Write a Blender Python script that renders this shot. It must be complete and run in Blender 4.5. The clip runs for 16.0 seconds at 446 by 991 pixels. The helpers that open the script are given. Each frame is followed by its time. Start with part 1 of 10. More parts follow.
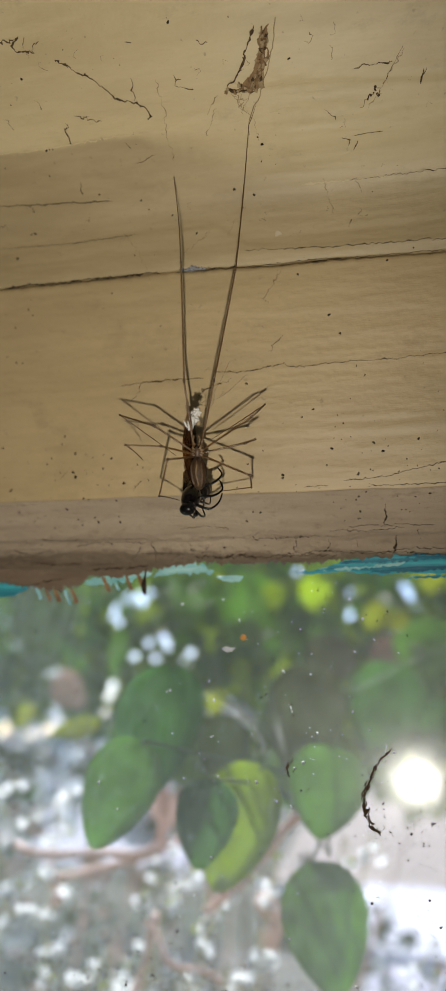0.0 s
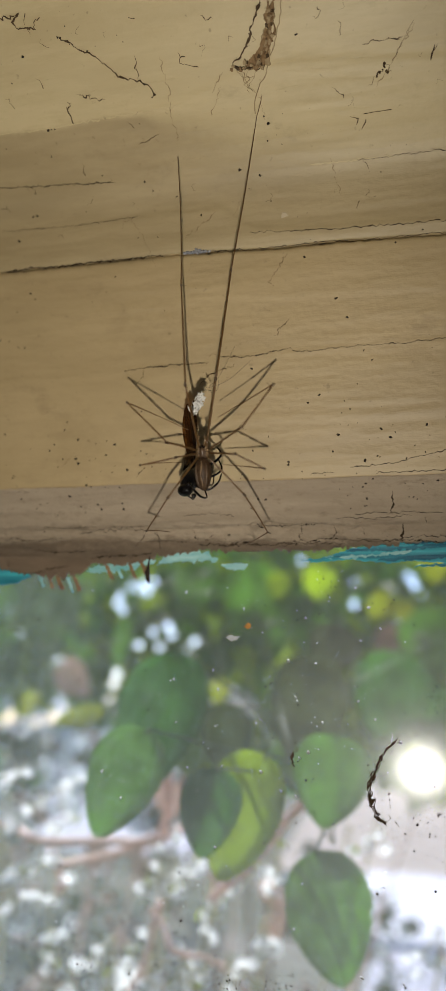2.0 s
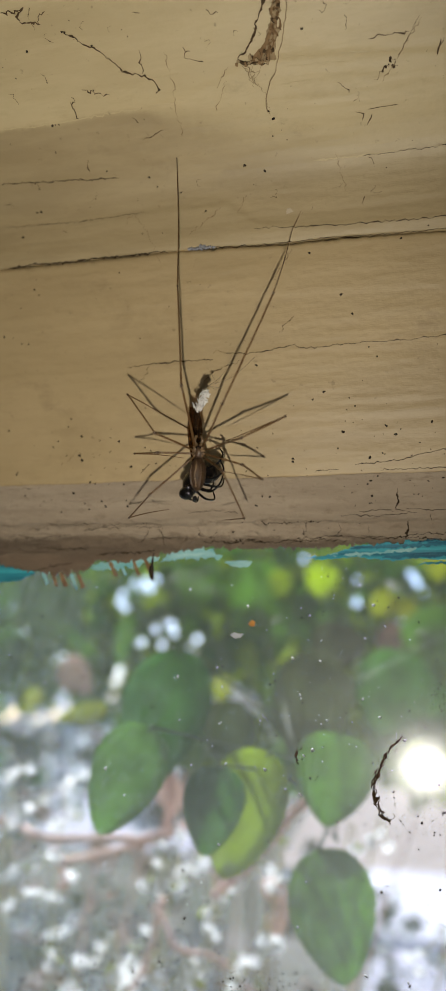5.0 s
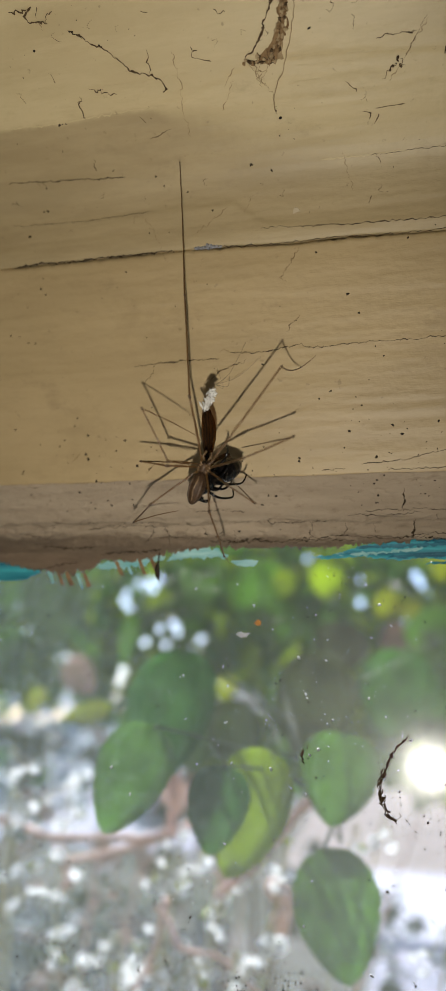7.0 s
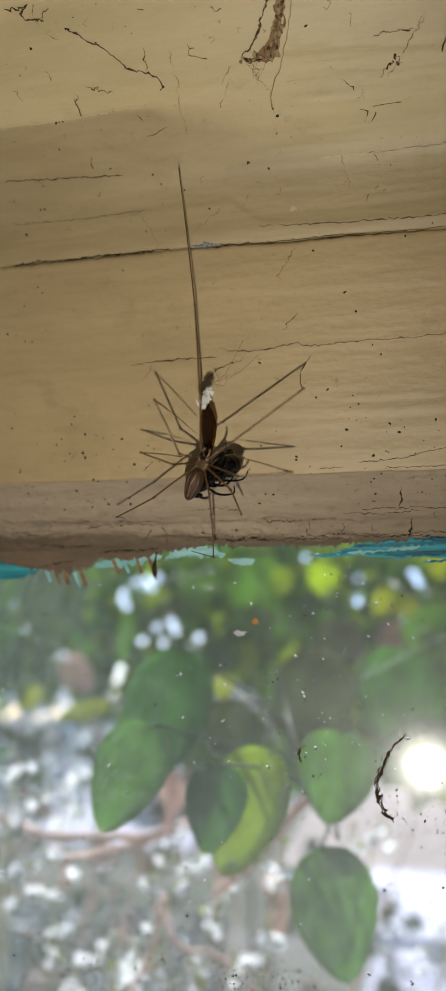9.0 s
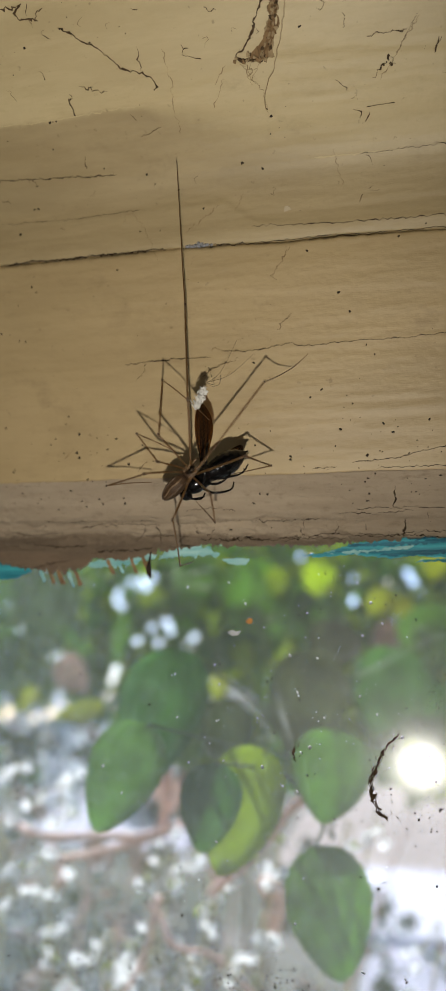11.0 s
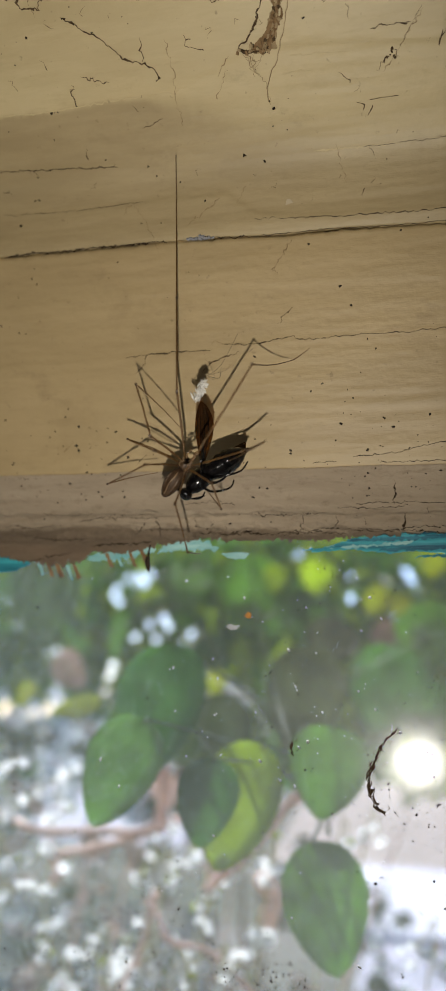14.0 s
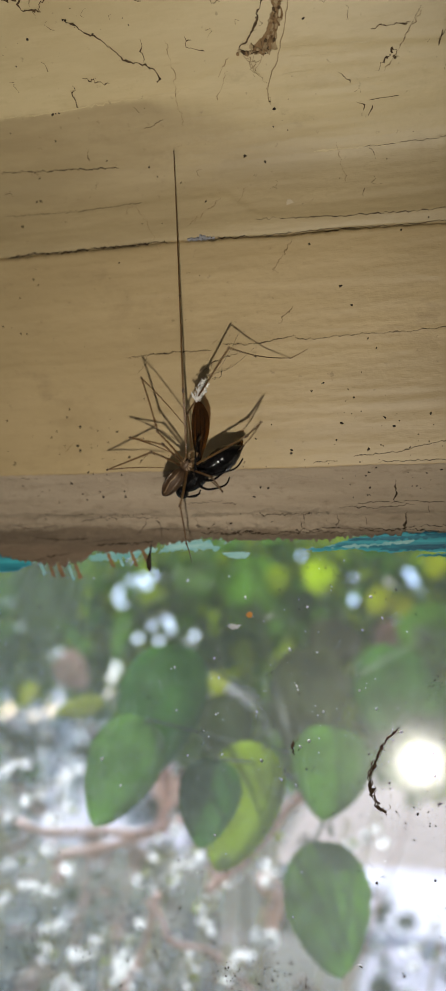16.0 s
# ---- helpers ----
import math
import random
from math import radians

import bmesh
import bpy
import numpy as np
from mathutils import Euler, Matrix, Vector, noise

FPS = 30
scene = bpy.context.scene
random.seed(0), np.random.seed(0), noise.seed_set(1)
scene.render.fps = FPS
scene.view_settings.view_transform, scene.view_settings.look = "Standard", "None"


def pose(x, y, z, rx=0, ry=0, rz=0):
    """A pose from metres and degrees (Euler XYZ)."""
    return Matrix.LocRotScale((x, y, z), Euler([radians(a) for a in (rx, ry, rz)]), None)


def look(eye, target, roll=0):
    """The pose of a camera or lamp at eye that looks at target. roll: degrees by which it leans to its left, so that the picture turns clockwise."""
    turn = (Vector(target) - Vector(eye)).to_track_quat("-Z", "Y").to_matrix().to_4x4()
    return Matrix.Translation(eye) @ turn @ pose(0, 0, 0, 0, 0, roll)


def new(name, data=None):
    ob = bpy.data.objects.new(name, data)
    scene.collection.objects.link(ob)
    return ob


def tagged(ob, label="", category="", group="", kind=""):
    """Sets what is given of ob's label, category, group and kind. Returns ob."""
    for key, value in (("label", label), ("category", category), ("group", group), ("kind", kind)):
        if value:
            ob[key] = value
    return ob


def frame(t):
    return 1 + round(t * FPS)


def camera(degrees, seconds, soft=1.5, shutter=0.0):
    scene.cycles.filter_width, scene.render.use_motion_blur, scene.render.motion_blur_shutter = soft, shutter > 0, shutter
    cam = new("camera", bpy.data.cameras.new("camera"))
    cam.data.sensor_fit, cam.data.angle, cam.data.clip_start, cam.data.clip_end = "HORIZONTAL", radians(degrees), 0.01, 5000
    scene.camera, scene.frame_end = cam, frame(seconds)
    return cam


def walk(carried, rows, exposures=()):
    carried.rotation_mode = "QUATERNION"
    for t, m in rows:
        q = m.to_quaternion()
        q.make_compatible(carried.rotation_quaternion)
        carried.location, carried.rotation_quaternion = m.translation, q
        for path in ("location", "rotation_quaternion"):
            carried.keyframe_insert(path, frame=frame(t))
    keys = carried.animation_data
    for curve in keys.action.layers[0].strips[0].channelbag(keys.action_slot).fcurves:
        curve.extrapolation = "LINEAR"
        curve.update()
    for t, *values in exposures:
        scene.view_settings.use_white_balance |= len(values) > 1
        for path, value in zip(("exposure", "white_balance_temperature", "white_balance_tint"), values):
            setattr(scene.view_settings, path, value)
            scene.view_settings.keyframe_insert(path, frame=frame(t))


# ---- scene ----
cam = camera(32.2, 16.0)
walk(cam, [
    (0.0, pose(0.00117, -0.12954, 0.00014, 107.799, -2.042, 12.741)),
    (0.5, pose(0.00166, -0.12907, 0.00034, 107.723, -2.043, 13.106)),
    (1.0, pose(0.00165, -0.12848, 0.00020, 107.401, -2.114, 13.194)),
    (1.5, pose(0.00076, -0.12807, 0.00041, 107.089, -2.304, 13.070)),
    (2.0, pose(0.00072, -0.12779, 0.00031, 106.988, -2.238, 13.014)),
    (2.5, pose(0.00092, -0.12753, 0.00030, 106.919, -2.251, 13.055)),
    (3.0, pose(0.00046, -0.12725, 0.00039, 106.832, -2.279, 13.028)),
    (3.5, pose(0.00049, -0.12728, 0.00029, 106.817, -2.372, 13.143)),
    (4.0, pose(0.00049, -0.12744, 0.00035, 106.817, -2.279, 13.037)),
    (6.5, pose(-0.00006, -0.12747, 0.00015, 106.813, -2.540, 13.406)),
    (7.0, pose(-0.00012, -0.12754, 0.00012, 106.821, -2.532, 13.374)),
    (7.5, pose(0.00007, -0.12769, 0.00021, 106.826, -2.472, 13.261)),
    (8.0, pose(0.00018, -0.12761, 0.00008, 106.830, -2.476, 13.241)),
    (8.5, pose(-0.00011, -0.12746, 0.00013, 106.779, -2.439, 13.251)),
    (9.0, pose(-0.00003, -0.12746, 0.00017, 106.709, -2.470, 13.218)),
    (11.5, pose(0.00025, -0.12752, 0.00009, 106.733, -2.279, 12.803)),
    (12.0, pose(0.00046, -0.12751, -0.00001, 106.757, -2.292, 12.737)),
    (12.5, pose(-0.00003, -0.12721, -0.00004, 106.666, -2.465, 12.763)),
    (13.0, pose(0.00024, -0.12775, -0.00055, 106.715, -2.554, 12.712)),
    (13.5, pose(-0.00010, -0.12741, -0.00040, 106.571, -2.613, 12.779)),
    (14.0, pose(-0.00013, -0.12708, -0.00036, 106.534, -2.675, 12.662)),
    (14.5, pose(-0.00008, -0.12721, -0.00071, 106.595, -2.874, 12.980)),
    (15.0, pose(-0.00032, -0.12722, -0.00055, 106.553, -2.769, 12.834)),
    (15.5, pose(-0.00008, -0.12640, -0.00030, 106.381, -2.678, 12.868)),
    (16.0, pose(0.00018, -0.12712, -0.00075, 106.654, -2.672, 12.871)),
], exposures=((0.0, 0.8), (16.0, 0.8)))
# a close lens: what lies behind the window is out of focus
cam.data.dof.use_dof = True
cam.data.dof.focus_distance = 0.117
cam.data.dof.aperture_fstop = 25.0

MM = 0.001

# ---- world, sun, lamps ----
world = bpy.data.worlds.new("sky")
scene.world = world
world.use_nodes = True
wn = world.node_tree
sky = wn.nodes.new("ShaderNodeTexSky")
sky.sky_type, sky.sun_disc = "NISHITA", False
sky.sun_elevation, sky.sun_rotation = radians(40), radians(-21)
sky.dust_density, sky.air_density, sky.ozone_density = 1.1, 1.0, 6.0
wn.links.new(sky.outputs["Color"], wn.nodes["Background"].inputs["Color"])
wn.nodes["Background"].inputs["Strength"].default_value = 0.165

sun_data = bpy.data.lights.new("sun", "SUN")
sun_data.energy, sun_data.angle, sun_data.color = 5.6, radians(0.6), (1.0, 0.98, 0.95)
sun = new("sun", sun_data)
sun.matrix_world = look((-1.0, 2.6, 2.35), (0, 0, 0))

# the small torch beside the lens
torch_data = bpy.data.lights.new("torch", "SPOT")
torch_data.spot_size, torch_data.spot_blend = radians(112), 1.0
torch_data.energy, torch_data.shadow_soft_size, torch_data.color = 0.303, 0.0005, (1.0, 0.945, 0.84)
torch = new("torch", torch_data)
torch.matrix_world = look((-0.0012, -0.1231, -0.0150), (-0.076, -0.020, 0.066))

# added warm fill lamp for the room's ambient daylight, in an unseen opening behind
fill_data = bpy.data.lights.new("fill_light", "AREA")
fill_data.shape, fill_data.size, fill_data.size_y = "RECTANGLE", 0.95, 0.95
fill_data.energy, fill_data.color = 1.1, (1.0, 0.86, 0.66)
fill = new("fill_light", fill_data)
fill.matrix_world = look((-0.64, -2.46, -0.95), (0.0, 0.0, 0.05))


# ---- materials ----
def material(name):
    m = bpy.data.materials.new(name)
    m.use_nodes = True
    m.node_tree.nodes.clear()
    out = m.node_tree.nodes.new("ShaderNodeOutputMaterial")
    return m, m.node_tree, out


def node(tree, kind, links=(), **values):
    n = tree.nodes.new(kind)
    for key, value in values.items():
        n.inputs[key.replace("_", " ")].default_value = value
    for key, socket in links:
        tree.links.new(socket, n.inputs[key])
    return n


def coords(tree, scale, kind="Object"):
    tc = tree.nodes.new("ShaderNodeTexCoord")
    mp = node(tree, "ShaderNodeMapping", [("Vector", tc.outputs[kind])])
    mp.inputs["Scale"].default_value = scale
    return mp.outputs["Vector"]


def grain(tree, scale, size=1.0, detail=5.0, rough=0.6, kind="Object"):
    n = node(tree, "ShaderNodeTexNoise", [("Vector", coords(tree, scale, kind))], Scale=size, Detail=detail, Roughness=rough)
    return n.outputs["Fac"]


def ramp(tree, fac, stops):
    n = node(tree, "ShaderNodeValToRGB", [("Fac", fac)])
    els = n.color_ramp.elements
    while len(els) < len(stops):
        els.new(0.5)
    for e, (p, c) in zip(els, stops):
        e.position, e.color = p, (*c, 1) if len(c) == 3 else c
    return n.outputs["Color"]


def blend(tree, fac, a, b):
    n = tree.nodes.new("ShaderNodeMix")
    n.data_type = "RGBA"
    for key, v in ((0, fac), (6, a), (7, b)):
        if isinstance(v, bpy.types.NodeSocket):
            tree.links.new(v, n.inputs[key])
        else:
            n.inputs[key].default_value = v if key == 0 else (*v, 1)
    return n.outputs[2]


def maths(tree, op, a, b):
    n = tree.nodes.new("ShaderNodeMath")
    n.operation = op
    for k, v in enumerate((a, b)):
        if isinstance(v, bpy.types.NodeSocket):
            tree.links.new(v, n.inputs[k])
        else:
            n.inputs[k].default_value = v
    return n.outputs[0]


def bump(tree, height, strength, distance):
    return node(tree, "ShaderNodeBump", [("Height", height)], Strength=strength, Distance=distance).outputs["Normal"]


def cream_paint(name, light, mid, dark, stain, shaded=None):
    m, tree, out = material(name)
    streak = grain(tree, (40, 230, 230), 1.0, 7, 0.68)
    broad = grain(tree, (14, 55, 55), 1.0, 3, 0.5)
    blot = grain(tree, (70, 110, 110), 1.0, 6, 0.7)
    speck = grain(tree, (900, 900, 900), 1.0, 2, 0.5)
    c = ramp(tree, broad, [(0.30, dark), (0.50, mid), (0.72, light)])
    c = blend(tree, ramp(tree, streak, [(0.46, (0, 0, 0)), (0.66, (0.5, 0.5, 0.5))]), c, light)
    fine = grain(tree, (170, 700, 700), 1.0, 5, 0.7)
    c = blend(tree, ramp(tree, fine, [(0.52, (0, 0, 0)), (0.72, (0.4, 0.4, 0.4))]), c, dark)
    cloud = grain(tree, (26, 30, 30), 1.0, 6, 0.72)
    c = blend(tree, ramp(tree, cloud, [(0.42, (0.42, 0.42, 0.42)), (0.58, (0, 0, 0))]), c, mid)
    smudge = grain(tree, (38, 60, 60), 1.0, 7, 0.75)
    c = blend(tree, ramp(tree, smudge, [(0.54, (0, 0, 0)), (0.74, (0.65, 0.65, 0.65))]), c, dark)
    c = blend(tree, ramp(tree, blot, [(0.60, (0, 0, 0)), (0.80, (0.55, 0.55, 0.55))]), c, stain)
    c = blend(tree, ramp(tree, speck, [(0.70, (0, 0, 0)), (0.78, (0.5, 0.5, 0.5))]), c, stain)
    # shade over the board's lower part, put into the paint colour by a mask
    if shaded:
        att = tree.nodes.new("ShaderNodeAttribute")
        att.attribute_name = "shade_band"
        shade_tone = ramp(tree, streak, [(0.35, shaded[0]), (0.65, shaded[1])])
        c = blend(tree, maths(tree, "MULTIPLY", att.outputs["Fac"], 0.55), c, shade_tone)
    height = maths(tree, "ADD", maths(tree, "MULTIPLY", streak, 0.8), maths(tree, "MULTIPLY", speck, 0.25))
    b = node(tree, "ShaderNodeBsdfPrincipled", [("Base Color", c), ("Normal", bump(tree, height, 0.42, 0.0005))], Roughness=0.5)
    tree.links.new(b.outputs[0], out.inputs[0])
    return m


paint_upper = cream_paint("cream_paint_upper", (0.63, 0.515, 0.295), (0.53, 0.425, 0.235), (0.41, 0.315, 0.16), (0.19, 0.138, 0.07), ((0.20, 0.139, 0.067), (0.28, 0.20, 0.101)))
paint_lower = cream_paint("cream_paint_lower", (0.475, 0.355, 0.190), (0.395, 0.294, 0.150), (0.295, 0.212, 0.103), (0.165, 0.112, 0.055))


def bead_finish():
    """Dull mauve-beige paint, worn through to raw brown timber and putty."""
    m, tree, out = material("worn_bead_paint")
    tc = tree.nodes.new("ShaderNodeTexCoord")
    sep = node(tree, "ShaderNodeSeparateXYZ", [("Vector", tc.outputs["Object"])])
    ragged = grain(tree, (75, 260, 260), 1.0, 8, 0.74)
    fine = grain(tree, (420, 900, 900), 1.0, 6, 0.72)
    low = maths(tree, "MULTIPLY", maths(tree, "SUBTRACT", 0.0331, sep.outputs["Z"]), 420.0)
    west = maths(tree, "MULTIPLY", maths(tree, "SUBTRACT", -0.030, sep.outputs["X"]), 9.0)
    worn = maths(tree, "ADD", maths(tree, "ADD", low, west), maths(tree, "MULTIPLY", maths(tree, "SUBTRACT", ragged, 0.5), 2.6))
    wave = grain(tree, (30, 240, 240), 1.0, 4, 0.6)
    paint = ramp(tree, wave, [(0.3, (0.315, 0.245, 0.168)), (0.5, (0.40, 0.315, 0.22)), (0.72, (0.47, 0.375, 0.265))])
    paint = blend(tree, ramp(tree, fine, [(0.30, (0.6, 0.6, 0.6)), (0.46, (0, 0, 0))]), paint, (0.235, 0.175, 0.115))
    timber = ramp(tree, ragged, [(0.3, (0.065, 0.043, 0.026)), (0.5, (0.145, 0.102, 0.064)), (0.72, (0.25, 0.182, 0.118))])
    lip = ramp(tree, maths(tree, "ADD", maths(tree, "MULTIPLY", maths(tree, "SUBTRACT", 0.0298, sep.outputs["Z"]), 500.0), maths(tree, "SUBTRACT", ragged, 0.5)), [(0.1, (0, 0, 0)), (0.6, (0.5, 0.5, 0.5))])
    timber = blend(tree, lip, timber, (0.20, 0.130, 0.080))
    c = blend(tree, ramp(tree, worn, [(0.35, (0, 0, 0)), (0.75, (0.85, 0.85, 0.85))]), paint, timber)
    b = node(tree, "ShaderNodeBsdfPrincipled", [("Base Color", c), ("Normal", bump(tree, maths(tree, "ADD", fine, ragged), 0.9, 0.0009))], Roughness=0.75)
    tree.links.new(b.outputs[0], out.inputs[0])
    return m


paint_bead = bead_finish()


def plain(name, a, b, scale=300, rough=0.6, metal=0.0, relief=0.3, depth=0.0002, stretch=(1, 1, 1)):
    """Two colours mixed by a fine grain, with relief."""
    m, tree, out = material(name)
    g = grain(tree, tuple(scale * s for s in stretch), 1.0, 5, 0.65)
    c = ramp(tree, g, [(0.35, a), (0.65, b)])
    s = node(tree, "ShaderNodeBsdfPrincipled", [("Base Color", c), ("Normal", bump(tree, g, relief, depth))], Roughness=rough, Metallic=metal)
    s.inputs["Specular IOR Level"].default_value = 0.5 if rough < 0.75 else 0.15
    tree.links.new(s.outputs[0], out.inputs[0])
    return m


turquoise = plain("turquoise_paint", (0.004, 0.10, 0.16), (0.05, 0.42, 0.48), 1.0, 0.5, 0, 0.8, 0.0005, (45, 1100, 1100))
turquoise_dark = plain("deep_turquoise_paint", (0.004, 0.07, 0.12), (0.015, 0.20, 0.27), 1.0, 0.5, 0, 0.8, 0.0005, (60, 900, 900))
turquoise_pale = plain("faded_turquoise_paint", (0.16, 0.42, 0.42), (0.36, 0.60, 0.58), 1.0, 0.6, 0, 0.5, 0.0003, (150, 700, 700))
crack_dirt = plain("crack_dirt", (0.018, 0.012, 0.008), (0.060, 0.040, 0.022), 900, 0.95)
fibre_dirt = plain("dried_fibre", (0.045, 0.028, 0.015), (0.13, 0.085, 0.045), 900, 0.9)
lint_grey = plain("grey_lint", (0.12, 0.12, 0.125), (0.36, 0.36, 0.38), 1500, 0.95, 0, 0.8, 0.0002)
web_dust = plain("dusty_web", (0.24, 0.17, 0.09), (0.40, 0.30, 0.17), 700, 0.95)
bare_brown = plain("bare_timber", (0.16, 0.095, 0.045), (0.31, 0.20, 0.10), 500, 0.9, 0, 0.8, 0.0004)
speck_dark = plain("fly_speck", (0.020, 0.014, 0.010), (0.05, 0.035, 0.022), 900, 0.8)
speck_pale = plain("paint_splash", (0.42, 0.44, 0.43), (0.60, 0.61, 0.60), 900, 0.7)
speck_orange = plain("rust_speck", (0.42, 0.16, 0.02), (0.6, 0.28, 0.04), 900, 0.7)
wall_plaster = plain("wall_plaster", (0.46, 0.38, 0.26), (0.54, 0.45, 0.32), 6, 0.85, 0, 0.2, 0.002)
floor_tile = plain("floor_cement", (0.30, 0.28, 0.25), (0.42, 0.40, 0.36), 5, 0.7, 0, 0.2, 0.002)


def glass_finish():
    """A dusty pane: clear, with a film of dirt that scatters light and a soft gloss."""
    m, tree, out = material("dusty_glass")
    film = grain(tree, (22, 22, 22), 1.0, 5, 0.6)
    mottle = grain(tree, (380, 380, 380), 1.0, 7, 0.75)
    streak = grain(tree, (500, 90, 60), 1.0, 4, 0.6)
    tc = tree.nodes.new("ShaderNodeTexCoord")
    sep = node(tree, "ShaderNodeSeparateXYZ", [("Vector", tc.outputs["Object"])])
    low = ramp(tree, maths(tree, "MULTIPLY", maths(tree, "SUBTRACT", 0.025, sep.outputs["Z"]), 16.0), [(0.0, (0.3, 0.3, 0.3)), (0.4, (0.57, 0.57, 0.57)), (1.0, (1, 1, 1))])
    west = ramp(tree, maths(tree, "MULTIPLY", maths(tree, "SUBTRACT", -0.036, sep.outputs["X"]), 28.0), [(0.0, (0, 0, 0)), (1.0, (1.3, 1.3, 1.3))])
    thick = maths(tree, "ADD", low, maths(tree, "MULTIPLY", west, ramp(tree, film, [(0.3, (0.3, 0.3, 0.3)), (0.7, (1, 1, 1))])))
    fine = grain(tree, (1300, 1300, 1300), 1.0, 5, 0.75)
    grit = grain(tree, (2600, 2600, 2600), 1.0, 3, 0.7)
    spots = ramp(tree, fine, [(0.48, (0, 0, 0)), (0.66, (1, 1, 1))])
    spread = ramp(tree, mottle, [(0.38, (0.15, 0.15, 0.15)), (0.68, (1, 1, 1))])
    amount = maths(tree, "MULTIPLY", ramp(tree, film, [(0.3, (0.3, 0.3, 0.3)), (0.7, (1, 1, 1))]), 0.034)
    amount = maths(tree, "ADD", amount, maths(tree, "MULTIPLY", spread, 0.028))
    amount = maths(tree, "ADD", amount, maths(tree, "MULTIPLY", maths(tree, "MULTIPLY", spots, spread), 0.065))
    amount = maths(tree, "ADD", amount, maths(tree, "MULTIPLY", ramp(tree, grit, [(0.40, (0, 0, 0)), (0.70, (1, 1, 1))]), 0.026))
    amount = maths(tree, "ADD", amount, maths(tree, "MULTIPLY", ramp(tree, streak, [(0.58, (0, 0, 0)), (0.8, (1, 1, 1))]), 0.02))
    amount = maths(tree, "ADD", 0.008, maths(tree, "MULTIPLY", amount, thick))
    clear = node(tree, "ShaderNodeBsdfTransparent", Color=(0.96, 0.965, 0.97, 1))
    front = node(tree, "ShaderNodeBsdfDiffuse", Color=(0.72, 0.72, 0.72, 1))
    back = node(tree, "ShaderNodeBsdfTranslucent", Color=(0.67, 0.80, 0.79, 1))
    dust = node(tree, "ShaderNodeMixShader", [(1, front.outputs[0]), (2, back.outputs[0])], Fac=0.9)
    dusty = node(tree, "ShaderNodeMixShader", [(0, amount), (1, clear.outputs[0]), (2, dust.outputs[0])])
    sharp = node(tree, "ShaderNodeBsdfGlossy", [("Normal", bump(tree, mottle, 0.05, 0.0002))], Roughness=0.15, Color=(0.9, 0.9, 0.9, 1))
    haze = node(tree, "ShaderNodeBsdfGlossy", [("Normal", bump(tree, mottle, 0.3, 0.0004))], Roughness=0.36, Color=(0.9, 0.9, 0.9, 1))
    g1 = node(tree, "ShaderNodeMixShader", [(1, dusty.outputs[0]), (2, haze.outputs[0])], Fac=0.03)
    g2 = node(tree, "ShaderNodeMixShader", [(1, g1.outputs[0]), (2, sharp.outputs[0])], Fac=0.052)
    tree.links.new(g2.outputs[0], out.inputs[0])
    return m


dusty_glass = glass_finish()


def clear_finish():
    m, tree, out = material("clear_glass")
    clear = node(tree, "ShaderNodeBsdfTransparent", Color=(0.98, 0.98, 0.985, 1))
    tree.links.new(clear.outputs[0], out.inputs[0])
    return m


clear_glass = clear_finish()


def leaf_finish(name, a, b, glow, gloss=0.5, sheer=0.55, shine=0.2):
    """Leaf blade: mottled green, lets light through."""
    m, tree, out = material(name)
    info = tree.nodes.new("ShaderNodeObjectInfo")
    geo = tree.nodes.new("ShaderNodeNewGeometry")
    mix = maths(tree, "FRACT", maths(tree, "ADD", info.outputs["Random"], geo.outputs["Random Per Island"]), 0.0)
    g = grain(tree, (120, 120, 120), 1.0, 4, 0.6)
    fine = grain(tree, (900, 900, 900), 1.0, 5, 0.75)
    c = blend(tree, maths(tree, "MULTIPLY", maths(tree, "ADD", g, mix), 0.5), a, b)
    c = blend(tree, ramp(tree, fine, [(0.40, (0.5, 0.5, 0.5)), (0.58, (0, 0, 0))]), c, tuple(0.55 * v for v in a))
    blotch = grain(tree, (55, 55, 55), 1.0, 5, 0.65)
    c = blend(tree, ramp(tree, blotch, [(0.40, (0.65, 0.65, 0.65)), (0.56, (0, 0, 0))]), c, tuple(0.5 * v for v in a))
    through_light = blend(tree, ramp(tree, blotch, [(0.36, (0, 0, 0)), (0.62, (1, 1, 1))]), tuple(0.55 * v for v in glow), glow)
    s = node(tree, "ShaderNodeBsdfPrincipled", [("Base Color", c), ("Normal", bump(tree, g, 0.3, 0.001))], Roughness=gloss)
    s.inputs["Specular IOR Level"].default_value = shine
    t = node(tree, "ShaderNodeBsdfTranslucent", [("Color", through_light)])
    mx = node(tree, "ShaderNodeMixShader", [(1, s.outputs[0]), (2, t.outputs[0])], Fac=sheer)
    tree.links.new(mx.outputs[0], out.inputs[0])
    return m


leaf_green = leaf_finish("leaf_green", (0.086, 0.160, 0.048), (0.128, 0.222, 0.060), (0.265, 0.45, 0.10), sheer=0.66)
leaf_deep = leaf_finish("leaf_deep", (0.058, 0.132, 0.046), (0.088, 0.185, 0.062), (0.21, 0.40, 0.11), sheer=0.65)
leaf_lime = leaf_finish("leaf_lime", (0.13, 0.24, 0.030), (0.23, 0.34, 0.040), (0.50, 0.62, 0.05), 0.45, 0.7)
leaf_silver = leaf_finish("leaf_silver", (0.42, 0.48, 0.44), (0.64, 0.68, 0.66), (0.90, 0.94, 0.98), 0.3, 0.7, 0.5)
# sunlit leaf patches: the sun's brightness is put into a yellow leaf colour
leaf_sun_yellow = leaf_finish("leaf_sun_yellow", (0.34, 0.36, 0.02), (0.50, 0.48, 0.03), (0.44, 0.52, 0.05), 0.45, 0.7)
